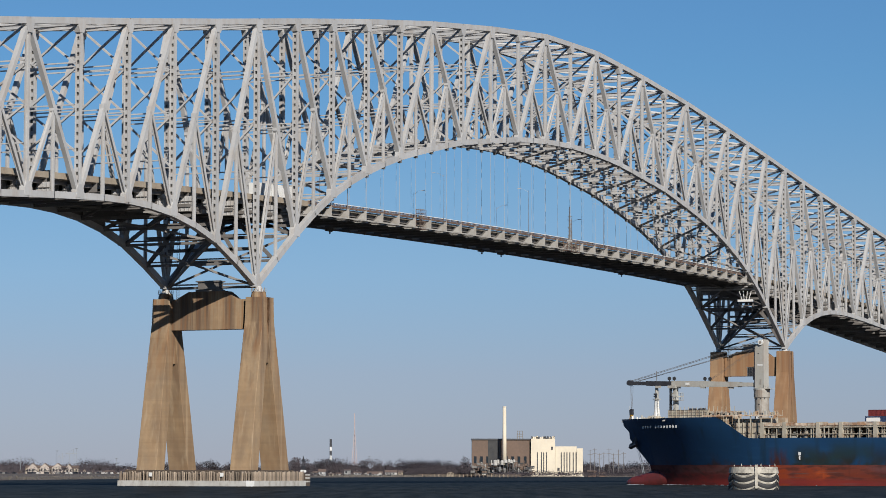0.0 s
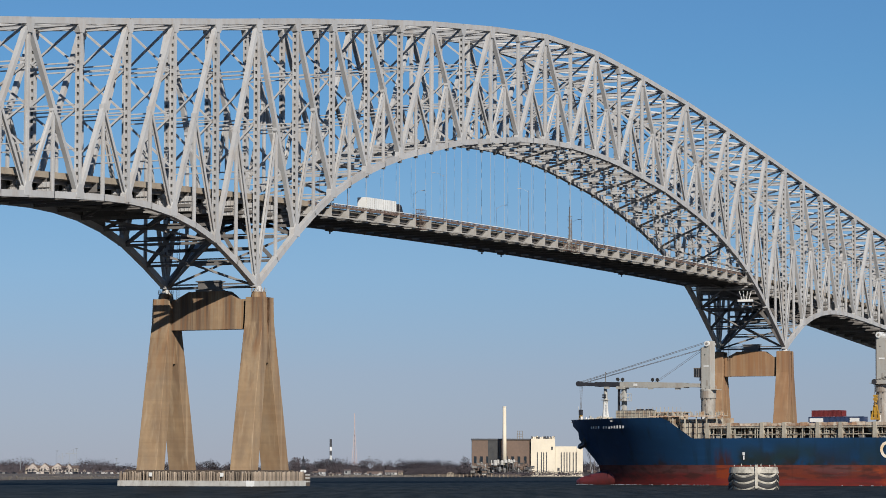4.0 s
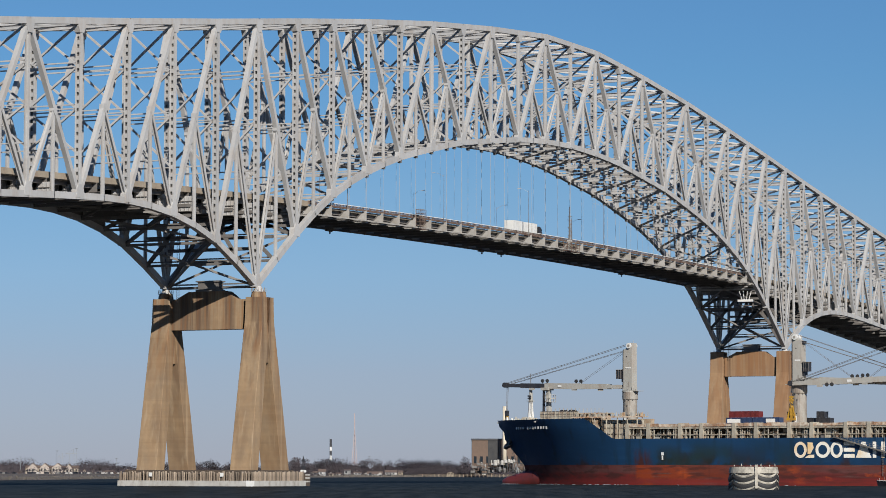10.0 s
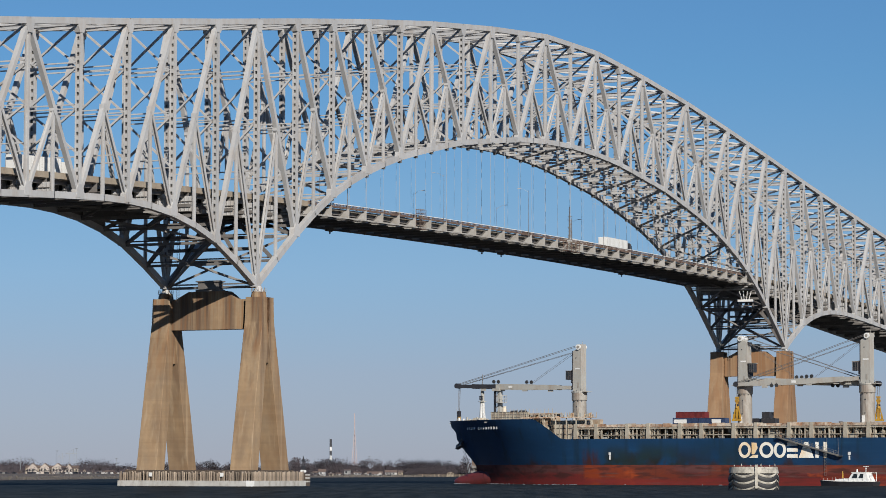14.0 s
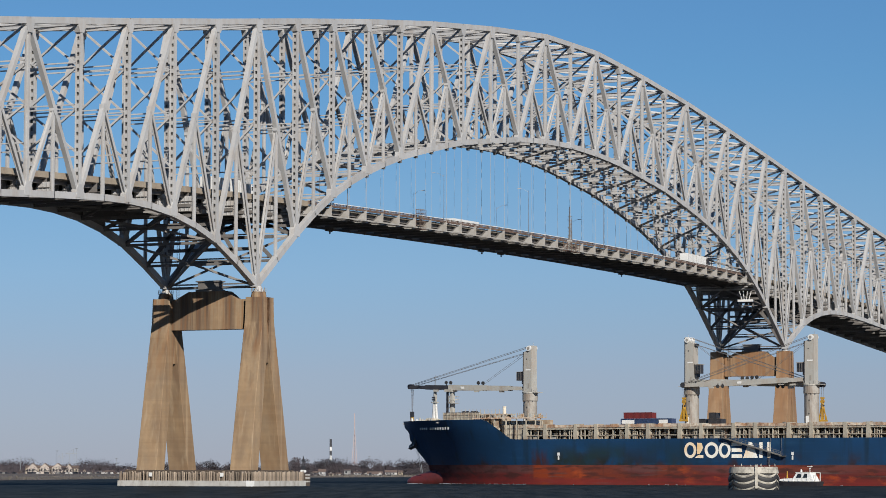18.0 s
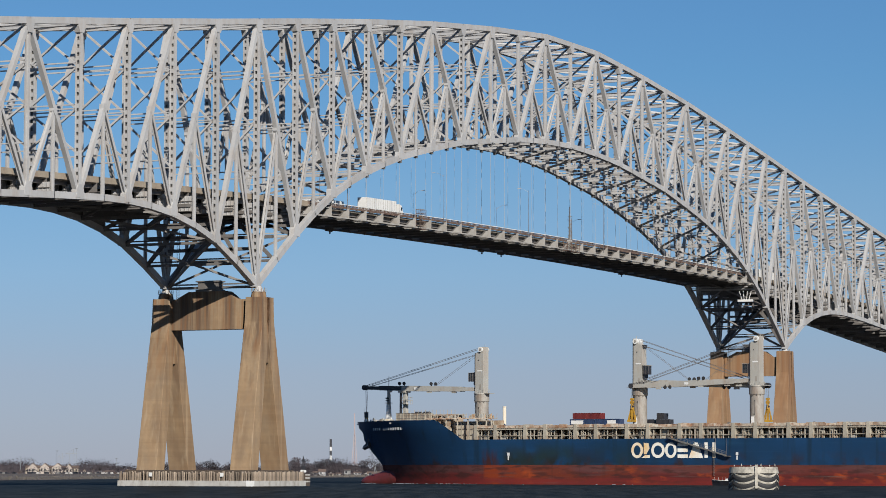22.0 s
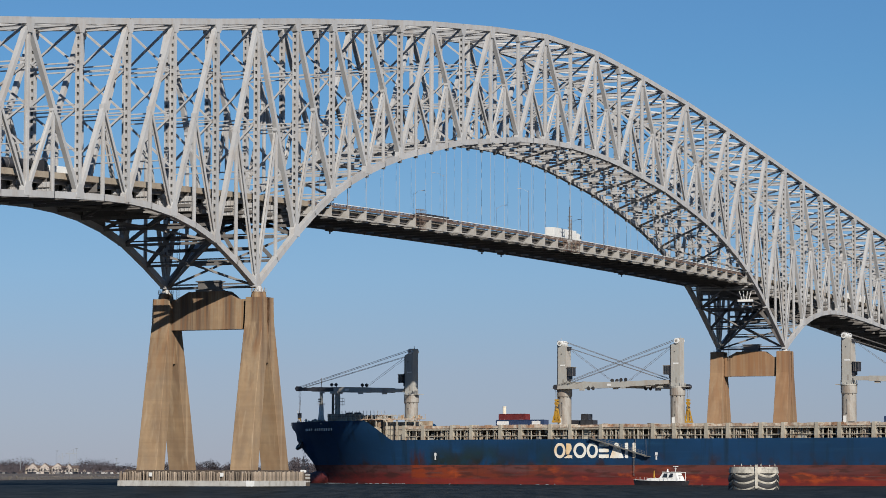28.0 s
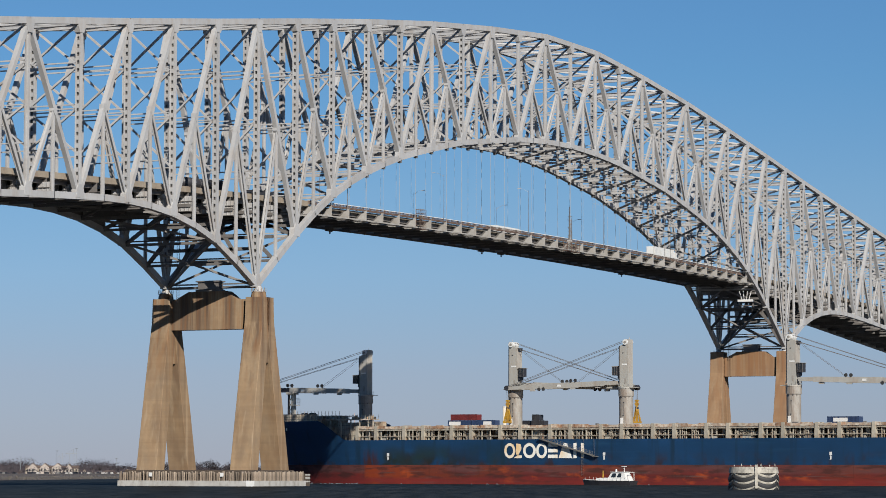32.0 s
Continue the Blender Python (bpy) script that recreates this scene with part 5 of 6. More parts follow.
for k in range(46):
    s = rnd.uniform(-39.5, -18.5)
    w, h = rnd.uniform(0.15, 0.7), rnd.uniform(0.25, 1.0)
    x = rnd.uniform(6.3, 8.0)
    part("deck_gear", Mesh().box(x, x + 0.4, s, s + w, 17.62, 17.62 + h), (CREAM, RUSTY, CRANE, STEEL_DARK)[k % 4], ship)
for k in range(22):
    s = rnd.uniform(-4.5, 8.5)
    b = half_deck(s) * rnd.uniform(0.2, 0.7)
    h = rnd.uniform(0.3, 1.3)
    part("mooring_gear", Mesh().tube((16 - b, s, 15.4), (16 - b, s, 17.0 + h * 0.7), 0.12 + 0.2 * rnd.random(), n=8), (CREAM, CRANE, WHITE)[k % 3], ship)
for s in (-0.4, 0.9):
    part("windlass", Mesh().tube((11.5, s, 17.2), (14.5, s, 17.2), 0.55, n=12).box(11.4, 11.7, s - 0.7, s + 0.7, 15.4, 17.4).box(14.3, 14.6, s - 0.7, s + 0.7, 15.4, 17.4), CREAM, ship)
part("flagstaff", Mesh().tube((16, 9.5, 15.4), (16, 9.9, 20.6), 0.06, 0.04, 5), CRANE, ship)
for s in (-8.0, 11.6):
    b = half_deck(s)
    part("fairlead", Mesh().box(16 - b - 0.12, 16 - b + 0.3, s - 0.25, s + 0.25, 16.2, 16.5), PALE, ship)
part("bulwark_cap", Mesh().beam((16 - half_deck(-25.4) - 0.02, -25.4, 17.0), (16 - half_deck(-8) - 0.02, -8.0, 17.02), 0.2, 0.08), BLUE, ship)
for z in (13.0, 14.6, 15.8):
    part("house_band", Mesh().box(7.35, 7.5, -37.2, -26.5, z, z + 0.12), STEEL_DARK, ship)
for s in (-36.0, -33.0, -30.2, -27.9):
    part("house_door", Mesh().box(7.38, 7.5, s - 0.35, s + 0.35, 11.7, 13.4), STEEL_DARK, ship)
# anchor
m = Mesh().beam((16 - 2.6, 5.6, 12.4), (16 - 2.6, 7.2, 9.8), 1.0, 1.0).beam((16 - 3.4, 5.6, 10.6), (16 - 2.0, 8.3, 9.8), 0.9, 1.2)
part("anchor", m, CHAR, ship)
WASH = paint("falling_wash_water", (0.26, 0.28, 0.30), (0.16, 0.18, 0.20), 0.8, 5.0, 0.5)
for k, dx in enumerate((0.0, 0.18, -0.16)):
    a = Vector((13.3 + dx, 6.2 - 0.3 * k, 9.8))
    for q in range(6):
        b = a + Vector((0.03, -0.45 + 0.05 * q, -1.15))
        part("wash_stream", Mesh().tube(a, b, 0.022 + 0.006 * q, 0.028 + 0.006 * q, 6), WASH, ship, "thin stream of anchor wash water")
        a = b

GANGWAY = paint("grey_gangway", (0.15, 0.145, 0.135), (0.09, 0.085, 0.08), 0.5, 3.0, 0.6)
# the owner's mark on the port side as plain shapes, draft marks and the gangway
MARK_AT = -0.05
LETTER = paint("chalky_white_marking", (0.72, 0.71, 0.67), (0.64, 0.61, 0.53), 0.15, 2.0, 0.6, stain=(0.62, 0.36, 0.09), stain_amount=0.9, stain_scale=0.16)


def ring_mark(s, z, half_s, half_z, thick):
    m = Mesh()
    n = 36
    v = []
    for x in (MARK_AT, MARK_AT + 0.03):
        for f in (1.0, None):
            for k in range(n):
                a = 2 * math.pi * k / n
                v.append((x, s + (half_s if f else half_s - thick) * math.cos(a), z + (half_z if f else half_z - thick) * math.sin(a)))
    f = []
    for k in range(n):
        q = (k + 1) % n
        f += [(k, q, n + q, n + k), (2 * n + k, 2 * n + q, 3 * n + q, 3 * n + k), (k, q, 2 * n + q, 2 * n + k), (n + k, n + q, 3 * n + q, 3 * n + k)]
    return m.add(v, f)


def flat_mark(outline):
    return Mesh().prism(outline, MARK_AT, MARK_AT + 0.03, "x")


part("hull_mark", ring_mark(-89.0, 8.72, 1.75, 2.0, 0.72), LETTER, ship, "white ring-shaped mark")
part("hull_mark", flat_mark([(-90.2, 6.75), (-92.8, 6.75), (-92.8, 7.5), (-91.4, 7.5)]), LETTER, ship)
part("hull_mark", flat_mark([(-91.0, 7.7), (-91.8, 7.7), (-92.7, 9.2), (-92.4, 10.5), (-91.0, 10.6)]), LETTER, ship)
part("hull_mark", ring_mark(-95.2, 8.72, 2.0, 2.0, 0.78), LETTER, ship)
part("hull_mark", ring_mark(-99.0, 8.72, 1.7, 2.0, 0.75), LETTER, ship)
for z in (6.75, 8.25, 9.75):
    part("hull_mark", flat_mark([(-101.0, z), (-104.0, z), (-104.0, z + 0.92), (-101.0, z + 0.92)]), LETTER, ship, "white bar mark")
part("hull_mark", flat_mark([(-104.3, 6.75), (-108.5, 6.75), (-106.9, 10.67), (-105.9, 10.67)]), LETTER, ship, "white tapered mark")
for s in (-108.9, -111.2):
    part("hull_mark", flat_mark([(s, 6.75), (s - 0.95, 6.75), (s - 0.95, 10.67), (s, 10.67)]), LETTER, ship)
gw_from, gw_to = Vector((-0.55, -98.6, 11.9)), Vector((-0.55, -115.4, 7.35))
gangway = part("gangway", Mesh().beam(gw_from, gw_to, 0.9, 0.3, (1, 0, 0)), GANGWAY, ship, "dark lowered accommodation ladder")
for k in range(18):
    p = gw_from.lerp(gw_to, k / 17)
    part("stanchion", Mesh().beam(p + Vector((-0.42, 0, 0.1)), p + Vector((-0.42, 0, 1.05)), 0.06, 0.06), GANGWAY, gangway)
for h in (0.6, 1.05):
    part("gangway_rail", Mesh().beam(gw_from + Vector((-0.42, 0, h)), gw_to + Vector((-0.42, 0, h)), 0.06, 0.06), GANGWAY, gangway)
part("lower_platform", Mesh().box(-1.0, -0.1, -116.6, -115.2, 7.1, 7.25), GANGWAY, gangway)
for y in (-115.6, -112.5):
    part("fall_wire", Mesh().tube((-0.5, y, 7.4 if y < -115 else 8.2), (-0.3, y + 0.3, 12.3), 0.04, n=4), STEEL_DARK, gangway)
pl = part("pilot_ladder", Mesh().beam((-0.3, -112.0, 7.6), (-0.3, -112.0, 2.2), 0.04, 0.04, (1, 0, 0)).beam((-0.3, -111.6, 7.6), (-0.3, -111.6, 2.2), 0.04, 0.04, (1, 0, 0)), GANGWAY, ship, "thin rope pilot ladder")
for k in range(7):
    part("rung", Mesh().beam((-0.34, -112.05, 2.4 + 0.75 * k), (-0.34, -111.55, 2.4 + 0.75 * k), 0.05, 0.05, (1, 0, 0)), GANGWAY, pl)
for s in (-49.3, -118.3, -183.9):
    part("draft_mark", Mesh().box(-0.08, -0.03, s - 0.35, s + 0.35, 7.4, 8.2).box(-0.08, -0.03, s - 0.2, s + 0.2, 6.3, 7.3), WHITE, ship)
# bars for the unread name on the bow
for k in range(13):
    if k == 4:
        continue
    s = 1.5 - k * 1.12
    o = part("name_bar", Mesh().box(-0.03, 0.03, -0.26, 0.26, -0.45, 0.45), WHITE, ship)
    zz = 14.9
    w = (zz / 16.5) ** 1.5
    b = half_water(min(s, 4.9)) * (1 - w) + half_deck(s) * w
    o.location = (16 - b - 0.12, s, zz)
    o.rotation_euler = (0, 0, -math.atan2(half_deck(s - 0.5) - half_deck(s + 0.5), 1.0))



FOAM = paint("white_foam", (0.30, 0.32, 0.34), (0.12, 0.14, 0.16), 0.8, 5.0, 0.9)
rnd = random.Random(12)
fo = Mesh()
for k in range(80):
    u = rnd.random() ** 2.2
    s0 = 9.2 - u * (50 if k % 3 else 190)
    b = half_water(min(s0, 4.9)) if s0 < 4.9 else 1.6
    x = 16 - b - rnd.uniform(0.1, 0.8)
    a, w, h = rnd.uniform(0.2, 1.1), rnd.uniform(0.15, 0.4), rnd.uniform(0.02, 0.07)
    fo.tube((x, s0 - a, LEVEL + 0.02), (x + rnd.uniform(-0.2, 0.2), s0, LEVEL + 0.05), w * 0.3, h, 6)
foam = part("bow_foam", fo, FOAM, ship, "thin white foam along the waterline")
tagged(foam, kind="stuff")


SCALE = 1.0105   # the ship and what rides on it
RIDERS = []   # things that rest on the ship: (thing, place in the ship's space)


def container(s, x, z, long, material, label, panel=None):
    c = thing("shipping_container", label, "container", "containers on the ship's deck")
    h, w = 1.6, 2.4
    part("body", Mesh().box(0.05, w - 0.05, 0.05, long - 0.05, 0.05, h - 0.05), material, c)
    r = Mesh()
    n = int(long / 0.35)
    for k in range(n):
        r.box(0.0, 0.06, k * long / n + 0.05, k * long / n + 0.2, 0.12, h - 0.14)
    part("corrugated_side", r, material, c)
    part("frame", Mesh().box(-0.02, 0.12, 0, long, 0, 0.14).box(-0.02, 0.12, 0, long, h - 0.15, h).box(-0.02, 0.12, 0, 0.15, 0, h).box(-0.02, 0.12, long - 0.15, long, 0, h), material, c)
    if panel:
        part("side_panel", Mesh().box(-0.06, -0.03, long * panel[0], long * panel[1], 0.3, h - 0.35), WHITE, c, "white panel")
    RIDERS.append((c, (x, s, z)))
    return c


CZ = 15.45
container(-70.4, 9.0, CZ, 7.6, NAVY, "navy blue shipping container with a white panel", (0.45, 0.95))
container(-78.2, 9.0, CZ, 7.6, NAVY, "navy blue shipping container with white panels", (0.15, 0.5))
container(-72.3, 9.0, CZ + 1.61, 8.6, MAROON, "maroon shipping container stacked on the blue ones")
container(-78.4, 19.5, CZ + 1.61, 3.6, CHAR, "dark container stacked beside a crane")
container(-82.0, 20.0, CZ, 4.6, CHAR, "dark container beside a crane")
container(-87.0, 19.5, CZ, 4.0, CHAR, "dark container aft of a crane")
container(-85.4, 19.5, CZ + 1.61, 2.2, CHAR, "dark container stacked aft of a crane")
container(-188.6, 6.0, CZ, 8.8, NAVY, "navy blue shipping container with a white panel near the stern", (0.35, 0.8))

# ---- pilot boat; forward is +y, its own origin at the water ----
boat = thing("pilot_boat", "small white pilot boat with a black hull", "boat")


def boat_hull(z0, z1):
    ys = [(-8.0, 1.9), (-6, 2.1), (-2, 2.2), (2, 2.0), (5, 1.35), (7, 0.6), (8.2, 0.04)]
    m = Mesh()
    ring = [(-w, y) for y, w in ys] + [(w, y) for y, w in reversed(ys)]
    n = len(ring)
    v = [(x * 0.8, y * 0.95, z0) for x, y in ring] + [(x, y, z1 + (0.4 * max(0, y / 8.2) ** 2)) for x, y in ring]
    m.add(v, [tuple(range(n)), tuple(range(n, 2 * n))] + [(k, (k + 1) % n, n + (k + 1) % n, n + k) for k in range(n)])
    return m


part("hull", boat_hull(-0.6, 0.95), CHAR, boat, "black boat hull")
part("gunwale", boat_hull(0.93, 1.08), WHITE, boat)
part("foredeck_house", Mesh().hexa([(-1.7, -1, 0.95), (1.7, -1, 0.95), (1.4, 3.6, 0.95), (-1.4, 3.6, 0.95), (-1.5, -1, 1.95), (1.5, -1, 1.95), (1.1, 3.2, 1.75), (-1.1, 3.2, 1.75)]), WHITE, boat)
part("wheelhouse", Mesh().hexa([(-1.7, -6.9, 0.95), (1.7, -6.9, 0.95), (1.6, -0.2, 0.95), (-1.6, -0.2, 0.95), (-1.35, -5.6, 3.5), (1.35, -5.6, 3.5), (1.3, -1.7, 3.5), (-1.3, -1.7, 3.5)]), WHITE, boat)
for a, b in ((-3.2, -1.7), (-4.9, -3.6)):
    part("window", Mesh().hexa([(-1.62, a, 2.1), (-1.5, a, 2.1), (-1.48, b, 2.1), (-1.60, b, 2.1), (-1.46, a, 3.2), (-1.36, a, 3.2), (-1.34, b - 0.5, 3.2), (-1.46, b - 0.5, 3.2)]), GLASS, boat)
part("wheelhouse_roof", Mesh().box(-1.45, 1.45, -5.8, -1.5, 3.5, 3.66), WHITE, boat)
part("mast", Mesh().tube((0, -4.9, 3.6), (0, -4.9, 5.3), 0.09, n=6).box(-0.7, 0.7, -5.3, -4.5, 5.1, 5.25).box(-0.3, 0.3, -5.0, -4.8, 4.6, 4.75), WHITE, boat)
part("radar", Mesh().tube((0, -2.4, 3.66), (0, -2.4, 4.4), 0.28, 0.2, 8), WHITE, boat)
m = Mesh()
for k in range(12):
    y = -7.5 + k * 1.3
    m.tube((-1.7 if y < 3 else -1.0, y, 1.2), (-1.7 if y < 3 else -1.0, y, 2.1), 0.03, n=4)
part("hand_rail", m, WHITE, boat)
part("life_ring_post", Mesh().tube((-0.6, 1.4, 2.0), (-0.6, 1.4, 4.0), 0.22, 0.12, 8), YELLOW, boat, "orange-brown post")
part("stern_frame", Mesh().beam((-1.2, -7.2, 1.2), (-1.2, -7.2, 3.6), 0.12, 0.12).beam((1.2, -7.2, 1.2), (1.2, -7.2, 3.6), 0.12, 0.12).beam((-1.2, -7.2, 3.5), (1.2, -7.2, 3.5), 0.12, 0.12, (0, 0, 1)), WHITE, boat)


# ---- road vehicles; forward is +x, origin on the road under the middle ----
def wheel(v, x, y, r=0.5):
    w = part("wheel", Mesh().tube((x, y - 0.15, r), (x, y + 0.15, r), r, n=14), BLACK, v)
    part("rim", Mesh().tube((x, y - 0.17, r), (x, y + 0.17, r), r * 0.55, n=10), CRANE, w)


def tractor(v, x, paint_mat):
    """The cab and chassis of an articulated lorry, its front at x."""
    part("cab", Mesh().prism([(x - 2.2, 0.9), (x - 0.1, 0.9), (x, 1.5), (x - 0.25, 2.3), (x - 0.9, 3.3), (x - 2.2, 3.6)], -1.2, 1.2), paint_mat, v)
    part("windscreen", Mesh().box(x - 1.2, x - 0.5, -1.24, 1.24, 2.1, 2.9), GLASS, v)
    part("chassis", Mesh().box(x - 6.2, x - 0.6, -0.9, 0.9, 0.6, 1.0), CHAR, v)
    for wx in (x - 1.2, x - 4.4, x - 5.6):
        for y in (-1.05, 1.05):
            wheel(v, wx, y)


def box_lorry(label, mat=None, box=None):
    v = thing("articulated_lorry", label, "lorry", "lorries on the bridge")
    tractor(v, 10.2, mat or WHITE)
    part("trailer_box", Mesh().box(-9.8, 6.2, -1.28, 1.28, 1.15, 4.15), box or WHITE, v, "plain trailer box")
    part("trailer_door", Mesh().box(-9.86, -9.8, -1.2, 1.2, 1.2, 4.05), box or WHITE, v)
    side = Mesh().box(-0.04, 0.04, -1.31, -1.28, 1.15, 4.15).data("side_post", box or PALE)
    for k in range(17):
        part("side_post", side, PALE, v).location = (-9.76 + k, 0, 0)
    part("landing_gear", Mesh().box(2.2, 2.5, -0.9, 0.9, 0.3, 1.15), CHAR, v)
    for wx in (-6.4, -7.7):
        for y in (-1.05, 1.05):
            wheel(v, wx, y)
    return v


def tanker(label):
    v = thing("tanker_lorry", label, "lorry", "lorries on the bridge")
    tractor(v, 9.0, CHAR)
    smooth(part("tank", Mesh().tube((-9.0, 0, 2.3), (4.4, 0, 2.3), 1.2, n=20), CHAR, v, "dark cylindrical tank"))
    part("manhole", Mesh().tube((-2.3, 0, 3.4), (-2.3, 0, 3.9), 0.4, n=10), CHAR, v)
    for k in range(5):
        part("tank_band", Mesh().tube((-8.4 + 3 * k, 0, 2.3), (-8.25 + 3 * k, 0, 2.3), 1.23, n=20), STEEL_DARK, v)
    for wx in (-6.4, -7.7):
        for y in (-1.05, 1.05):
            wheel(v, wx, y)
    return v


def car(label, mat):
    v = thing("car", label, "car", "cars on the bridge")
    part("body", Mesh().prism([(-2.3, 0.35), (2.3, 0.35), (2.35, 0.8), (1.3, 0.98), (-2.2, 1.05), (-2.35, 0.7)], -0.9, 0.9), mat, v)
    part("cabin", Mesh().prism([(-2.0, 1.03), (1.0, 0.98), (0.3, 1.62), (-1.5, 1.65)], -0.78, 0.78), GLASS, v)
    part("roof", Mesh().box(-1.4, 0.25, -0.74, 0.74, 1.63, 1.7), mat, v)
    for wx in (-1.4, 1.4):
        for y in (-0.8, 0.8):
            wheel(v, wx, y, 0.33)
    return v


lorry_a = box_lorry("white articulated lorry with a dark cab on the bridge deck", CHAR)
lorry_b = box_lorry("white box lorry on the bridge deck", WHITE)
tank_lorry = tanker("black tanker lorry on the bridge deck")
car_a = car("white car on the bridge deck", WHITE)
car_b = car("dark car on the bridge deck", CHAR)
car_f = car("dark car on the bridge deck", CHAR)
lorry_c = box_lorry("white articulated lorry in the farther traffic lane", WHITE)
lorry_d = box_lorry("white articulated lorry with a dark cab in the farther traffic lane", CHAR)
lorry_e = box_lorry("dark articulated lorry in the farther traffic lane", CHAR, CHAR)

# ---- the far shore ----
SHORE = ((-700, 1500), (100, 500), (348, 293), (585, 391), (1113, 565), (1546, 673), (1720, 700), (2600, 560), (4700, 300))


def shore_point(u):
    """u runs along the far bank, in metres from its second corner."""
    pts = SHORE
    for (ax, ay), (bx, by) in zip(pts[2:], pts[3:]):
        d = math.hypot(bx - ax, by - ay)
        if u <= d:
            return Vector((ax + (bx - ax) * u / d, ay + (by - ay) * u / d, 0)), Vector((-(by - ay) / d, (bx - ax) / d, 0))
        u -= d
    return Vector((bx, by, 0)), Vector((0, 1, 0))


def land():
    m = Mesh()
    rows = []
    for x, y in SHORE:
        rows.append([(x, y, -0.3), (x - 2, y + 6, 0.7), (x - 4, y + 22, 1.1), (x - 60, y + 300, 1.7), (x - 300, max(y + 1500, 4400), 2.2)])
    n = 5
    v = [q for r in rows for q in r]
    f = [(i * n + k, i * n + k + 1, (i + 1) * n + k + 1, (i + 1) * n + k) for i in range(len(rows) - 1) for k in range(n - 1)]
    ob = new("ground", m.add(v, f).data("ground", EARTH))
    tagged(ob, "low brown winter grass on the far bank", "ground", kind="structure")


land()


def twigs(mesh, r, centre, radius, tall, count, fine):
    """A loose crown of fine twigs inside an uneven egg."""
    for k in range(count):
        d = Vector((r.gauss(0, 1), r.gauss(0, 1), r.gauss(0, 1))).normalized()
        q = r.random() ** 0.45
        base = centre + Vector((d.x * radius * q, d.y * radius * q, d.z * tall * q))
        out = (d + Vector((r.gauss(0, 0.4), r.gauss(0, 0.4), r.gauss(0.5, 0.4)))).normalized()
        tip = base + out * tall * r.uniform(0.1, 0.3)
        s = out.orthogonal().normalized() * fine * r.uniform(0.6, 1.6)
        mesh.add([base - s, base + s, tip], [(0, 1, 2)])


def tree_mesh(seed, height):
    r = random.Random(seed)
    trunk = Mesh().tube((0, 0, -0.5), (0.2, 0, height * 0.45), height * 0.028, height * 0.016, 6)
    crown = Mesh()
    for k in range(7):
        a, e = r.uniform(0, 6.28), r.uniform(0.4, 1.4)
        p = Vector((0.1, 0, height * r.uniform(0.2, 0.45)))
        q = p + Vector((math.cos(a) * math.cos(e), math.sin(a) * math.cos(e), math.sin(e))) * height * r.uniform(0.25, 0.42)
        trunk.tube(p, q, height * 0.012, height * 0.004, 4, caps=False)
        twigs(crown, r, q, height * 0.2, height * 0.17, 150, height * 0.011)
    return trunk, crown


TREES = []
for k in range(6):
    t, c = tree_mesh(40 + k, 10.0)
    TREES.append((t.data("trunk", TWIG), c.data("crown", TWIG)))


def tree(p, h, k):
    o = thing("tree", "bare brown winter tree on the far bank", "tree", "trees on the far bank")
    tr, cr = TREES[k % len(TREES)]
    part("trunk", tr, TWIG, o)
    part("crown", cr, TWIG, o)
    s = h / 9.0
    o.location = p
    o.scale = (s * 1.25, s * 1.25, s)
    o.rotation_euler = (0, 0, k * 1.7)


rnd = random.Random(21)
for k in range(240):
    u = rnd.uniform(0, 2150)
    p, nrm = shore_point(u)
    p = p + nrm * (rnd.uniform(60, 170) if u > 900 else rnd.uniform(60, 160) + (900 - u) * 1.7)
    p.z = 1.2
    clump = 0.75 + 0.5 * max(0.0, math.sin(u * 0.011 + 1.0)) + 0.25 * math.sin(u * 0.037)
    tree(p, rnd.uniform(6, 11) * clump, k)
# woods far behind, joined
woods = Mesh()
for k in range(1500):
    bearing = rnd.choice((rnd.uniform(-40, 260), rnd.uniform(-40, 260), rnd.uniform(340, 420), rnd.uniform(500, 850), rnd.uniform(500, 850), rnd.uniform(1020, 1160)))
    deep = rnd.uniform(2500, 3500)
    q = AHEAD * deep + SIDE * ((bearing - 784) / 5373.5 * deep)
    h = rnd.uniform(7, 13) * (0.85 + 0.3 * math.sin(bearing * 0.045) + 0.15 * math.sin(bearing * 0.17))
    twigs(woods, rnd, Vector((EYE.x + q.x, EYE.y + q.y, 2.0 + h * 0.45)), h * 0.8, h * 0.5, 80, 0.42)
for k in range(2200):
    u = rnd.uniform(0, 2500)
    p, nrm = shore_point(u)
    p = p + nrm * (rnd.uniform(120, 420) + max(0, 900 - u) * 1.9)
    h = rnd.uniform(4.0, 8.0) * (0.8 + 0.3 * math.sin(u * 0.009))
    twigs(woods, rnd, Vector((p.x, p.y, 1.5 + h * 0.45)), h * 0.8, h * 0.5, 70, 0.26)
for k in range(2200):
    u = rnd.uniform(0, 2400)
    p, nrm = shore_point(u)
    p = p + nrm * rnd.uniform(12, 60)
    h = rnd.uniform(0.6, 2.6) * (0.35 if u < 900 else 1.0)
    twigs(woods, rnd, Vector((p.x, p.y, 1.0 + h * 0.3)), h * 1.3, h * 0.5, 12, 0.22)
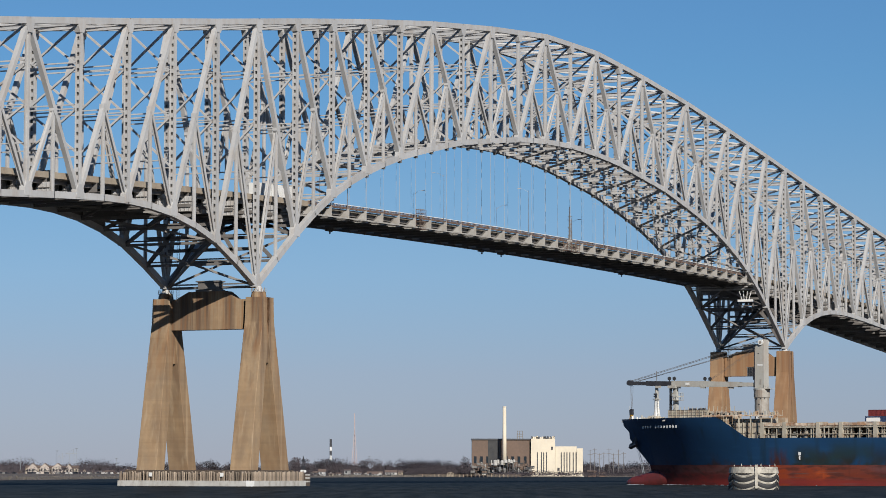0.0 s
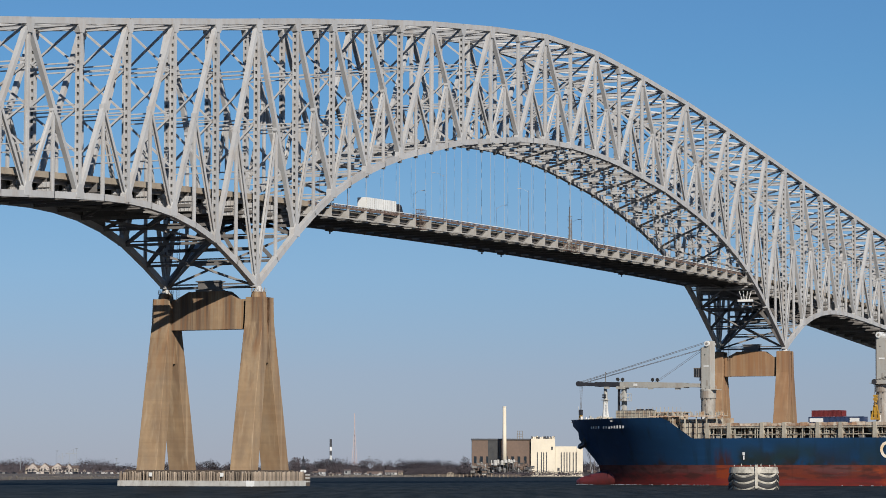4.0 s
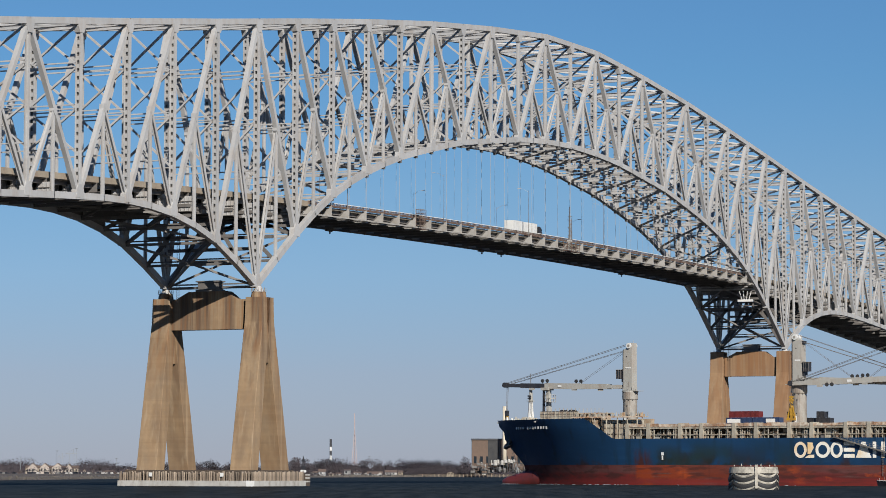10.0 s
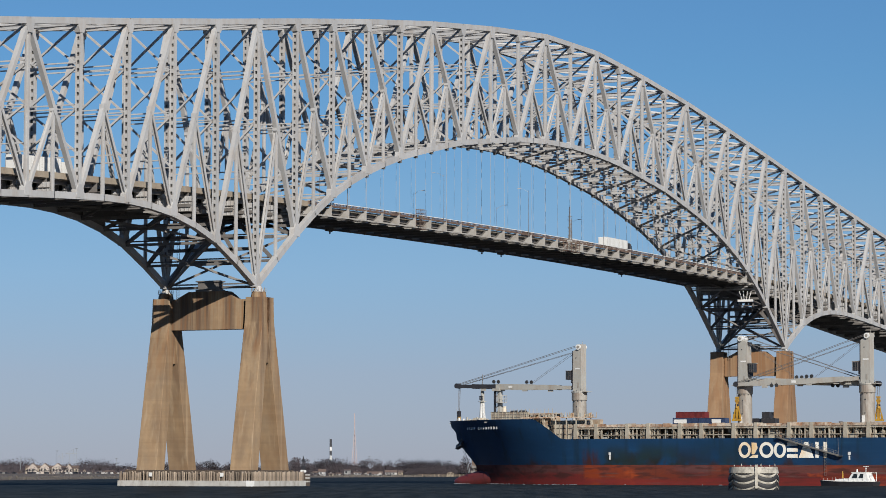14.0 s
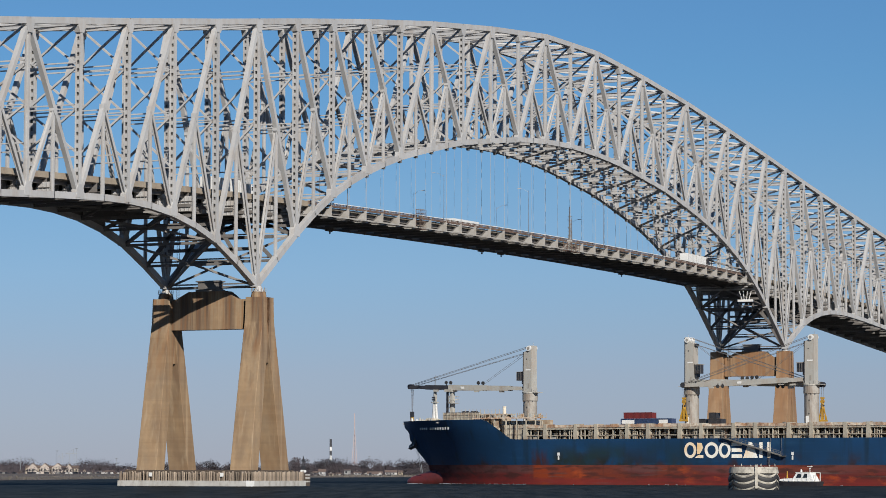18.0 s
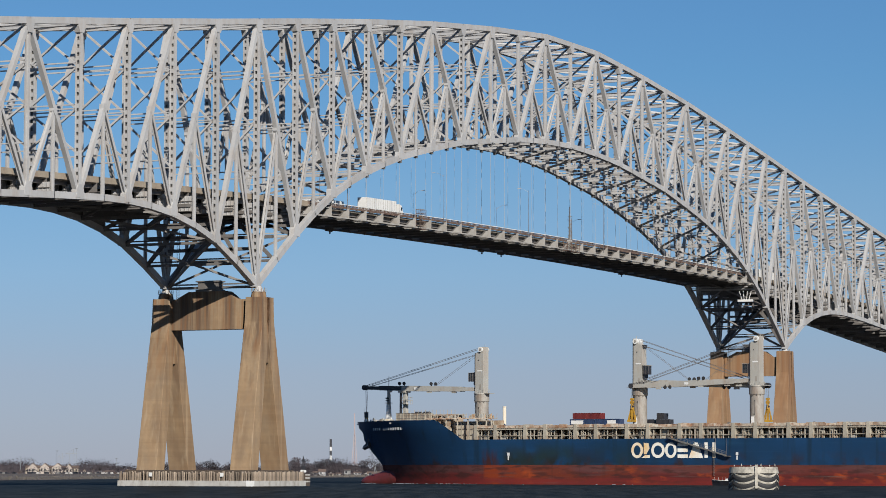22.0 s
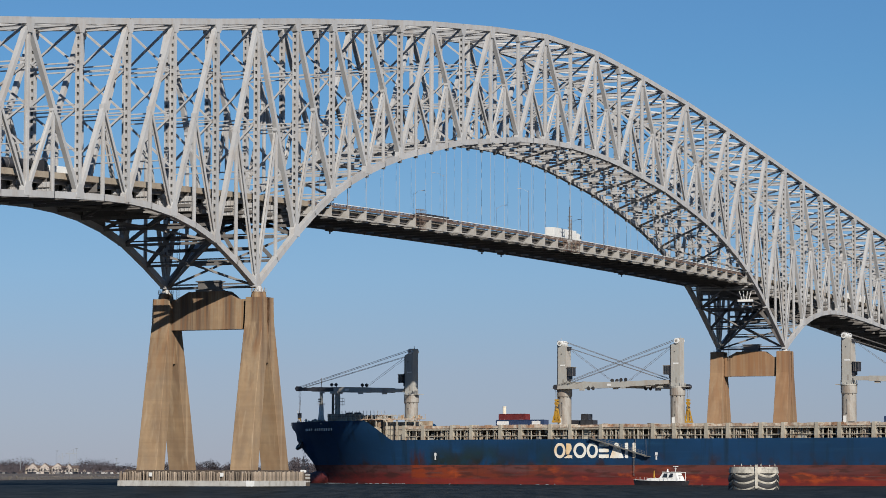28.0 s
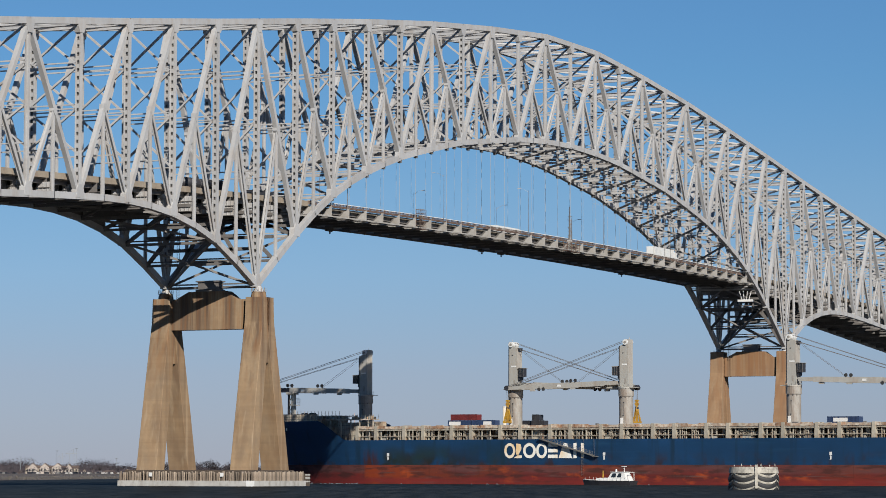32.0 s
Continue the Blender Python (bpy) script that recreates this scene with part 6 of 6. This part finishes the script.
# taller clumps along the nearer bank
for bearing, wide, tall in ((566, 12, 10.5), (588, 13, 15.5), (600, 9, 12.5), (622, 12, 9.5), (647, 10, 9.0), (668, 9, 14.0), (690, 12, 13.0), (716, 12, 9.5), (744, 14, 15.5), (772, 15, 14.0), (796, 12, 12.0), (824, 9, 15.5)):
    for k in range(26):
        q = bearing + rnd.gauss(0, wide * 0.5)
        d = rnd.uniform(2280, 2400)
        g = EYE + AHEAD * d + SIDE * ((q - 784) / 5373.5 * d)
        h = tall * rnd.uniform(0.55, 1.0) * max(0.35, 1 - abs(q - bearing) / (wide * 1.6))
        twigs(woods, rnd, Vector((g.x, g.y, 1.5 + h * 0.55)), h * 0.3, h * 0.45, 90, 0.2)
# scrub before the cream walls and along the switchyard
for k in range(420):
    q = rnd.uniform(875, 1120)
    d = rnd.uniform(2300, 2345)
    g = EYE + AHEAD * d + SIDE * ((q - 784) / 5373.5 * d)
    h = rnd.uniform(2.0, 5.0)
    twigs(woods, rnd, Vector((g.x, g.y, 1.0 + h * 0.4)), h * 0.9, h * 0.5, 34, 0.24)
for k in range(1300):
    q = rnd.choice((rnd.uniform(545, 830), rnd.uniform(545, 715), rnd.uniform(715, 830), rnd.uniform(715, 840)))
    d = 1960 + (q - 556) * 1.9 + rnd.uniform(-30, 60)
    g = EYE + AHEAD * d + SIDE * ((q - 784) / 5373.5 * d)
    h = rnd.uniform(0.5, 1.3) + 5.0 * max(0.0, math.sin(q * 0.23) * math.sin(q * 0.07 + 0.4) - 0.35) * rnd.random() if q < 715 else rnd.uniform(3.0, 13.0) * (0.45 + 0.35 * abs(math.sin(q * 0.11)) + 0.35 * abs(math.sin(q * 0.037 + 1.0)))
    twigs(woods, rnd, Vector((g.x, g.y, 1.0 + h * 0.4)), h * 0.9, h * 0.5, 30 if q < 715 else 50, 0.24)
w_ob = new("far_woods", woods.data("far_woods", TWIG))
tagged(w_ob, "hazy belt of bare brown winter woods", "woods", kind="stuff")


def view_point(bearing, depth, z):
    """A place on the far bank by its bearing from the near shore and its distance."""
    q = AHEAD * depth + SIDE * ((bearing - 784) / 5373.5 * depth)
    return Vector((EYE.x + q.x, EYE.y + q.y, z))




TANK = paint("dull_grey_tank", (0.17, 0.165, 0.16), (0.10, 0.095, 0.09), 0.1, 1.0, 0.7)


def plant():
    """The brick power station with its cream block and chimney; x runs along the bank."""
    o = thing("power_station", "brown brick power station with a cream annex", "power station",
              at=Matrix.Translation(view_point(836, 2380, 1.6)) @ Matrix.Rotation(math.atan2(SIDE.y, SIDE.x), 4, "Z") @ Matrix.Diagonal((1, 1, 1.1, 1)))
    k = 2380 / 5373.5
    part("brick_hall", Mesh().box(0, 103 * k, 0, 40, 0, 60 * k - 2), BRICK, o)
    part("dark_band", Mesh().box(28 * k, 45 * k, -0.12, 0, 6, 56 * k), BLACK, o, "dark vertical band on the wall")
    part("parapet", Mesh().box(-0.5, 103 * k + 0.5, -0.6, 40.5, 60 * k - 2, 60 * k - 1), CHAR, o)
    part("cream_block", Mesh().box(103 * k + 0.2, 146 * k, -3, 40, -1, 62 * k - 2), RENDER_WALL, o, "cream rendered block")
    part("cream_annex", Mesh().box(146 * k + 0.2, 184 * k, -2, 40, -1, 50 * k - 2), RENDER_WALL, o, "lower cream rendered annex")
    part("cream_annex", Mesh().box(184 * k + 0.2, 195 * k, -1.5, 40, -1, 47 * k - 2), RENDER_WALL, o)
    for x in (114, 121, 125, 130):
        part("window_slit", Mesh().box(x * k, x * k + 0.8, -3.1, -3.0, 2, 36 * k), CHAR, o)
    for x in (156, 161, 166, 171, 177, 182):
        part("window_slit", Mesh().box(x * k, x * k + 0.8, -2.1, -2.0, 2, 36 * k), CHAR, o)
    part("door", Mesh().box(150 * k, 154 * k, -2.15, -2.02, 3, 5), CHAR, o)
    part("vent", Mesh().box(139 * k, 142 * k, -3.15, -3.0, 40 * k, 45 * k), CHAR, o)
    r = random.Random(3)
    for q in range(26):
        x = r.uniform(104, 144) * k
        h = r.uniform(0.5, 2.0)
        part("roof_unit", Mesh().box(x, x + r.uniform(0.5, 2), 2, 5, 62 * k - 2, 62 * k - 2 + h), RENDER_WALL if q % 2 else CHAR, o)
    m = Mesh()
    for x in (80, 84, 89):
        m.beam((x * k, 6, 60 * k - 2), (x * k, 6, 70 * k), 0.4, 0.4)
    for z in (61, 65, 70):
        m.beam((79 * k, 6, z * k), (90 * k, 6, z * k), 0.4, 0.4, (0, 0, 1))
    part("roof_frame", m, STEEL_DARK, o)
    # low pipework, ducts and sheds before the hall
    for q in range(330):
        x, z = r.uniform(-4, 102) * k, r.uniform(-1, 9.5) * (0.35 + 0.65 * r.random())
        if q % 3:
            w, h = r.uniform(0.6, 4.5), r.uniform(0.4, 1.6)
        else:
            w, h = r.uniform(0.2, 0.5), r.uniform(1.5, 4.5)
        y = -6 - r.uniform(0, 8)
        part("plant_equipment", Mesh().box(x, x + w, y, y + r.uniform(0.5, 2), z, z + h), (CHAR, BLACK, BRICK, STEEL_DARK, CHAR, STEEL_DARK, ROOF, BRICK, TANK, BLACK, PALE)[q % 11], o)
    part("pipe_bridge", Mesh().box(2 * k, 100 * k, -7, -6, 6.6, 7.2), CHAR, o)
    for q in range(14):
        part("bridge_leg", Mesh().box((3 + q * 7.2) * k, (3 + q * 7.2) * k + 0.4, -6.9, -6.2, -1, 6.6), CHAR, o)
    for q in range(9):
        part("arched_window", Mesh().box((3 + q * 11) * k, (8 + q * 11) * k, -0.1, 0, 8, 13), GLASS, o)
    for q, (x, z, rad, tall) in enumerate(((40, 6.6, 1.6, 3.2), (45, 7.9, 1.1, 2.2), (52, 7.0, 1.3, 2.6), (58, 8.3, 1.5, 1.9), (64, 8.7, 1.1, 1.7), (68, 8.2, 1.2, 1.9), (73, 8.8, 0.9, 1.4), (48, 2.0, 1.3, 3.0), (56, 1.6, 1.3, 2.6))):
        t = part("tank", Mesh().tube((x * k, -18, z), (x * k, -18, z + tall), rad, n=14).tube((x * k, -18, z + tall), (x * k, -18, z + tall + 0.6), rad, rad * 0.4, n=14), PALE if q < 7 else TANK, o, "pale storage tank" if q < 7 else "")
        part("tank_stand", Mesh().box(x * k - rad, x * k - rad + 0.3, -18, -17.7, -1, z).box(x * k + rad - 0.3, x * k + rad, -18, -17.7, -1, z).box(x * k - rad, x * k + rad, -18.2, -17.5, z - 0.4, z), CHAR, t)
    c = thing("chimney", "tall pale concrete chimney", "chimney", at=Matrix.Translation(view_point(893, 2370, 2.0)))
    smooth(part("shaft", Mesh().tube((0, 0, -1), (0, 0, 51.9), 1.75, 1.35, 20), RENDER_WALL, c))
    part("rim", Mesh().tube((0, 0, 51.9), (0, 0, 52.6), 1.5, 1.5, 20), RENDER_WALL, c)


plant()


def masts():
    o = thing("lattice_mast", "red and white lattice radio mast", "mast",
              at=Matrix.Translation(view_point(629, 2600, 1.5)) @ Matrix.Rotation(math.atan2(SIDE.y, SIDE.x), 4, "Z"))
    faded = paint("faded_red_white", (0.24, 0.17, 0.17), (0.29, 0.26, 0.26), 0.12, 1)
    half = lambda z: 2.9 * max(0.07, 1 - z / 40.0) if z < 38 else 0.2
    for a, b in ((-1, -1), (1, -1), (0, 1)):
        for k in range(13):
            z0, z1 = k * 4.0, k * 4.0 + 4.0
            part("leg", Mesh().beam((a * half(z0), b * half(z0), z0), (a * half(z1), b * half(z1), z1), 0.42, 0.42), faded, o)
    for k in range(13):
        z0, z1 = k * 4.0, k * 4.0 + 4.0
        part("lattice", Mesh().beam((-half(z0), -half(z0), z0), (half(z1), -half(z1), z1), 0.22, 0.22).beam((half(z0), -half(z0), z0), (-half(z1), -half(z1), z1), 0.22, 0.22), faded, o)
    o = thing("striped_mast", "black and white striped beacon mast", "mast", at=Matrix.Translation(view_point(587, 2600, 1.5)))
    z = 0.0
    for k, h in enumerate((4.0, 4.0, 4.0, 4.0, 4.2, 3.2, 6.6)):
        part("band", Mesh().tube((0, 0, z), (0, 0, z + h), 0.95, n=10), WHITE if k % 2 else CHAR, o)
        z += h
    o = thing("beacon_tower", "dark navigation beacon tower", "beacon", at=Matrix.Translation(view_point(539, 1700, 1)))
    part("post", Mesh().tube((0, 0, 0), (0, 0, 11), 0.5, 0.3, 8).box(-0.9, 0.9, -0.9, 0.9, 4, 5.5).box(-0.7, 0.7, -0.7, 0.7, 8, 9.2), CHAR, o)
    part("board", Mesh().box(-1.2, 1.2, -1.2, 1.2, 2.0, 3.4), WHITE, o)


masts()


def pylons():
    """Poles and lattice gantries of the switchyard beside the power station."""
    for bearing in (1044, 1052, 1060, 1068, 1077, 1085, 1094, 1103):
        o = thing("switchyard_pole", "dark switchyard pole with cross arms", "pole", "switchyard poles", at=Matrix.Translation(view_point(bearing, 2500, 2.2)))
        h = 17 + (bearing * 7 % 5)
        part("post", Mesh().tube((0, 0, 0), (0, 0, h), 0.3, 0.2, 6), STEEL_DARK, o)
        part("cross_arm", Mesh().beam((-SIDE.x * 2, -SIDE.y * 2, h - 1), (SIDE.x * 2, SIDE.y * 2, h - 1), 0.25, 0.25, (0, 0, 1)), STEEL_DARK, o)
        part("cross_arm", Mesh().beam((-SIDE.x * 2, -SIDE.y * 2, h - 4), (SIDE.x * 2, SIDE.y * 2, h - 4), 0.25, 0.25, (0, 0, 1)), STEEL_DARK, o)
    hazy = paint("hazy_blue_grey_steel", (0.20, 0.22, 0.24), None, 0.1, 1.0, 0.7)
    for bearing, w, h in ((113, 3.0, 15.0), (131, 5.0, 18.0)):
        o = thing("gantry_crane", "pale thin distant gantry crane", "crane", "distant gantries",
                  at=Matrix.Translation(view_point(bearing, 2700, 1.5)) @ Matrix.Rotation(math.atan2(SIDE.y, SIDE.x), 4, "Z"))
        for d in (-w / 2, w / 2):
            part("leg", Mesh().beam((d, 0, 0), (d * 0.8, 0, h), 0.35, 0.35), hazy, o)
        part("boom", Mesh().beam((-w * 1.1, 0, h - 0.4), (w * 0.9, 0, h), 0.5, 0.5, (0, 0, 1)), hazy, o)
        part("mast", Mesh().beam((w * 0.3, 0, h), (w * 0.3, 0, h + 3.5), 0.3, 0.3), hazy, o)
        part("stay", Mesh().beam((w * 0.3, 0, h + 3.4), (-w * 1.1, 0, h - 0.3), 0.2, 0.2, (0, 1, 0)), hazy, o)
    for bearing, h in ((41, 14.0), (58, 12.0), (105, 19.0), (139, 21.0), (210, 13.0), (655, 15.0)):
        o = thing("lamp_pole", "thin grey pole on the far bank", "pole", "poles on the far bank", at=Matrix.Translation(view_point(bearing, 2500, 1.5)))
        part("post", Mesh().tube((0, 0, 0), (0, 0, h), 0.22, 0.16, 6), hazy, o)
        part("head", Mesh().box(-0.8, 0.8, -0.8, 0.8, h - 0.4, h), hazy, o)


pylons()


def house(bearing, depth, w, h, mat, roof_h=2.2):
    k = depth / 5373.5
    o = thing("house", "pale house on the far bank", "house", "houses on the far bank",
              at=Matrix.Translation(view_point(bearing, depth, 1.2)) @ Matrix.Rotation(math.atan2(SIDE.y, SIDE.x), 4, "Z"))
    W, H = w * k, h * k * 0.9
    part("wall", Mesh().box(0, W, 0, 9, -1, H), mat, o)
    if int(bearing) % 3:
        part("roof", Mesh().prism([(-0.5, H), (9.5, H), (4.5, H + roof_h)], -0.4, W + 0.4, "x"), ROOF, o)
    else:
        part("roof", Mesh().prism([(-0.4, H), (W + 0.4, H), (W / 2, H + roof_h)], -0.2, 9.5), ROOF, o)
        part("gable", Mesh().prism([(0, H), (W, H), (W / 2, H + roof_h * 0.92)], -0.4, -0.2), mat, o)
    if W > 5:
        part("porch", Mesh().box(W * 0.55, W * 0.9, -1.5, 0, -1, H * 0.45), mat, o)
    for q in range(max(1, int(W / 2.4))):
        part("window", Mesh().box(0.8 + q * 2.4, 1.9 + q * 2.4, -0.06, 0.0, H * 0.45, H * 0.8), GLASS, o)


TANWALL = paint("tan_house_wall", (0.40, 0.34, 0.26), None, 0.1, 1.0, 0.9, per_object=0.2)
GREYWALL = paint("grey_house_wall", (0.33, 0.33, 0.32), None, 0.1, 1.0, 0.9, per_object=0.35)
GABLE = paint("cream_house_wall", (0.37, 0.325, 0.285), None, 0.1, 1.0, 0.9)
PALEWALL = paint("pale_house_wall", (0.33, 0.33, 0.33), (0.2, 0.2, 0.2), 0.3, 1.0, 0.9, per_object=0.4)
for bearing, w, h in ((54, 17, 12.6), (75, 17, 12.8), (96, 20, 13.0), (120, 12, 11.6)):
    house(bearing, 2250, w, h, GABLE, 3.4)
house(50, 2253, 92, 12.0, TANWALL, 2.0)
for bearing, deep, w, h, mat in ((556, 1975, 8, 5, PALEWALL), (566, 1985, 13, 7, PALEWALL), (584, 2020, 9, 4, TANWALL), (596, 2040, 10, 5, GREYWALL),
                            (611, 2075, 12, 8, PALEWALL), (628, 2090, 14, 7, PALEWALL), (645, 2120, 11, 5, GREYWALL), (652, 2130, 28, 6, PALEWALL),
                            (683, 2200, 22, 13, PALEWALL), (706, 2230, 9, 5, TANWALL), (724, 2260, 10, 4, GREYWALL), (792, 2300, 13, 4, TANWALL),
                            (1022, 2380, 12, 9, PALEWALL), (1040, 2390, 16, 10, BRICK), (1060, 2400, 12, 6, BRICK)):
    house(bearing, deep + (bearing * 7 % 40), w * 0.9, h * (0.8 + 0.4 * math.sin(bearing)), mat, 1.2 + 0.6 * math.sin(bearing * 3))
rnd = random.Random(4)
for k in range(16):
    bearing = rnd.choice((rnd.uniform(-10, 40), rnd.uniform(140, 230), rnd.uniform(140, 230), rnd.uniform(545, 720)))
    deep = rnd.uniform(2250, 2500)
    house(bearing, deep, rnd.uniform(5, 16), rnd.uniform(3.5, 6.5), rnd.choice((GREYWALL, GREYWALL, TANWALL, PALEWALL, BRICK)), rnd.uniform(1.0, 2.0))
# cars parked along the bank
PARKED = []
for k, mat in enumerate((PALE, CHAR, TANK, CHAR)):
    PARKED.append((Mesh().prism([(-2.2, 0.3), (2.2, 0.3), (2.2, 0.9), (1.2, 1.0), (-2.2, 1.0)], -0.9, 0.9).data("body", mat),
                   Mesh().prism([(-2.1, 1.0), (1.0, 1.0), (0.4, 1.6), (-1.8, 1.65)], -0.8, 0.8).data("cabin", GLASS if k % 2 else mat)))
for k in range(64):
    bearing = rnd.choice((rnd.uniform(-10, 235), rnd.uniform(120, 200), rnd.uniform(-10, 235), rnd.uniform(550, 720)))
    o = thing("parked_car", "small parked car on the far bank", "car", "cars parked on the far bank",
              at=Matrix.Translation(view_point(bearing, rnd.uniform(2080, 2230) if bearing < 300 else rnd.uniform(2060, 2200), 1.35)) @ Matrix.Rotation(math.atan2(SIDE.y, SIDE.x) + math.pi / 2 + rnd.uniform(-0.35, 0.35), 4, "Z"))
    b, c = PARKED[k % 4]
    part("body", b, WHITE, o)
    part("cabin", c, GLASS, o)
    part("underbody", Mesh().box(-2.0, 2.0, -0.85, 0.85, -0.4, 0.3), BLACK, o)
# wharf and rocks along the bank
wh = thing("wharf", "low pale timber wharf along the far bank", "wharf", at=Matrix.Translation(view_point(742, 2260, 0)) @ Matrix.Rotation(math.atan2(SIDE.y, SIDE.x), 4, "Z"))
part("deck", Mesh().box(0, 75, 0, 5, 1.2, 1.7), WOOD, wh)
for k in range(26):
    part("pile", Mesh().tube((k * 3, 0.2, -1), (k * 3, 0.2, 1.9), 0.3, n=6), WOOD, wh)
rocks = Mesh()
for k in range(1500):
    u = rnd.uniform(0, 2200)
    p, nrm = shore_point(u)
    p = p + nrm * rnd.uniform(0.5, 9)
    r = rnd.uniform(0.3, 1.0) if u > 900 else rnd.uniform(0.12, 0.35)
    z = 0.2 + 0.12 * (p - shore_point(u)[0]).length
    rocks.tube((p.x, p.y, z - r), (p.x + rnd.uniform(-0.3, 0.3), p.y, z + r * 0.6), r, r * 0.5, 5)
ob = new("bank_rocks", rocks.data("bank_rocks", paint("bank_stone", (0.11, 0.098, 0.084), (0.07, 0.062, 0.054), 0.3, 1.5, 0.9, coords="World")))
tagged(ob, "grey-brown rocks along the far waterline", "rocks", kind="stuff")


# ---- what moves ----
def on_road(x, lane, back=False):
    dx = 4.0
    pitch = math.degrees(math.atan2(road_z(x + dx) - road_z(x - dx), 2 * dx))
    return pose(x, lane, road_z(x), 0, pitch, 180) if back else pose(x, lane, road_z(x), 0, -pitch, 0)


def ship_pose(t):
    psi = radians(9.701)
    s = -30.0 + 3.9946 * t - 0.5 * 0.0010137 * t * t
    return pose(157.0 + math.sin(psi) * s, math.cos(psi) * s, 0, 0, 0, -9.701)


def drive(v, lane, points, back=False):
    rows = []
    for t in (0, 3, 6, 9, 12, 14, 17, 20, 23, 26, 29, 32):
        rows.append((t, on_road(table(t, points) if t >= points[0][0] else points[0][1] - (points[0][0] - t) * (points[1][1] - points[0][1]) / (points[1][0] - points[0][0]), lane, back)))
    walk(v, rows)


def motions():
    times = (0, 4, 8, 12, 16, 20, 24, 28, 32)
    ship.scale = (SCALE, SCALE, SCALE)
    walk(ship, [(t, ship_pose(t)) for t in times])
    for c, place in RIDERS:
        c.scale = (SCALE, SCALE, SCALE)
        walk(c, [(t, ship_pose(t) @ Matrix.Translation(Vector(place) * SCALE)) for t in times])
    # the boat drops slowly back along the ship's side
    boat.scale = (1.0, 0.96, 0.89)
    walk(boat, [(t, ship_pose(t) @ pose(-6.2, -122.5 - 0.125 * (t - 14), 0.0)) for t in times])
    drive(lorry_a, 5.5, ((0, 22.2), (3, 62.8), (6, 103.8), (9, 147.2), (13, 212.9)))
    drive(lorry_b, 5.5, ((14, -76.0), (32, 267.0)))
    drive(tank_lorry, 5.5, ((29, -65.0), (31, -29.0)))
    drive(car_a, 5.5, ((19, -28.0), (20, -12.0)))
    drive(car_b, 5.5, ((8, 64.0), (12, 132.0)))
    drive(car_f, 5.5, ((13, 69.0), (14, 86.0)))
    drive(lorry_c, 17.0, ((17, 167.0), (29, -73.0)), True)
    drive(lorry_e, 17.0, ((28, 128.0), (30, 83.0)), True)
    drive(lorry_d, 17.0, ((30, 217.0), (32, 174.0)), True)


motions()
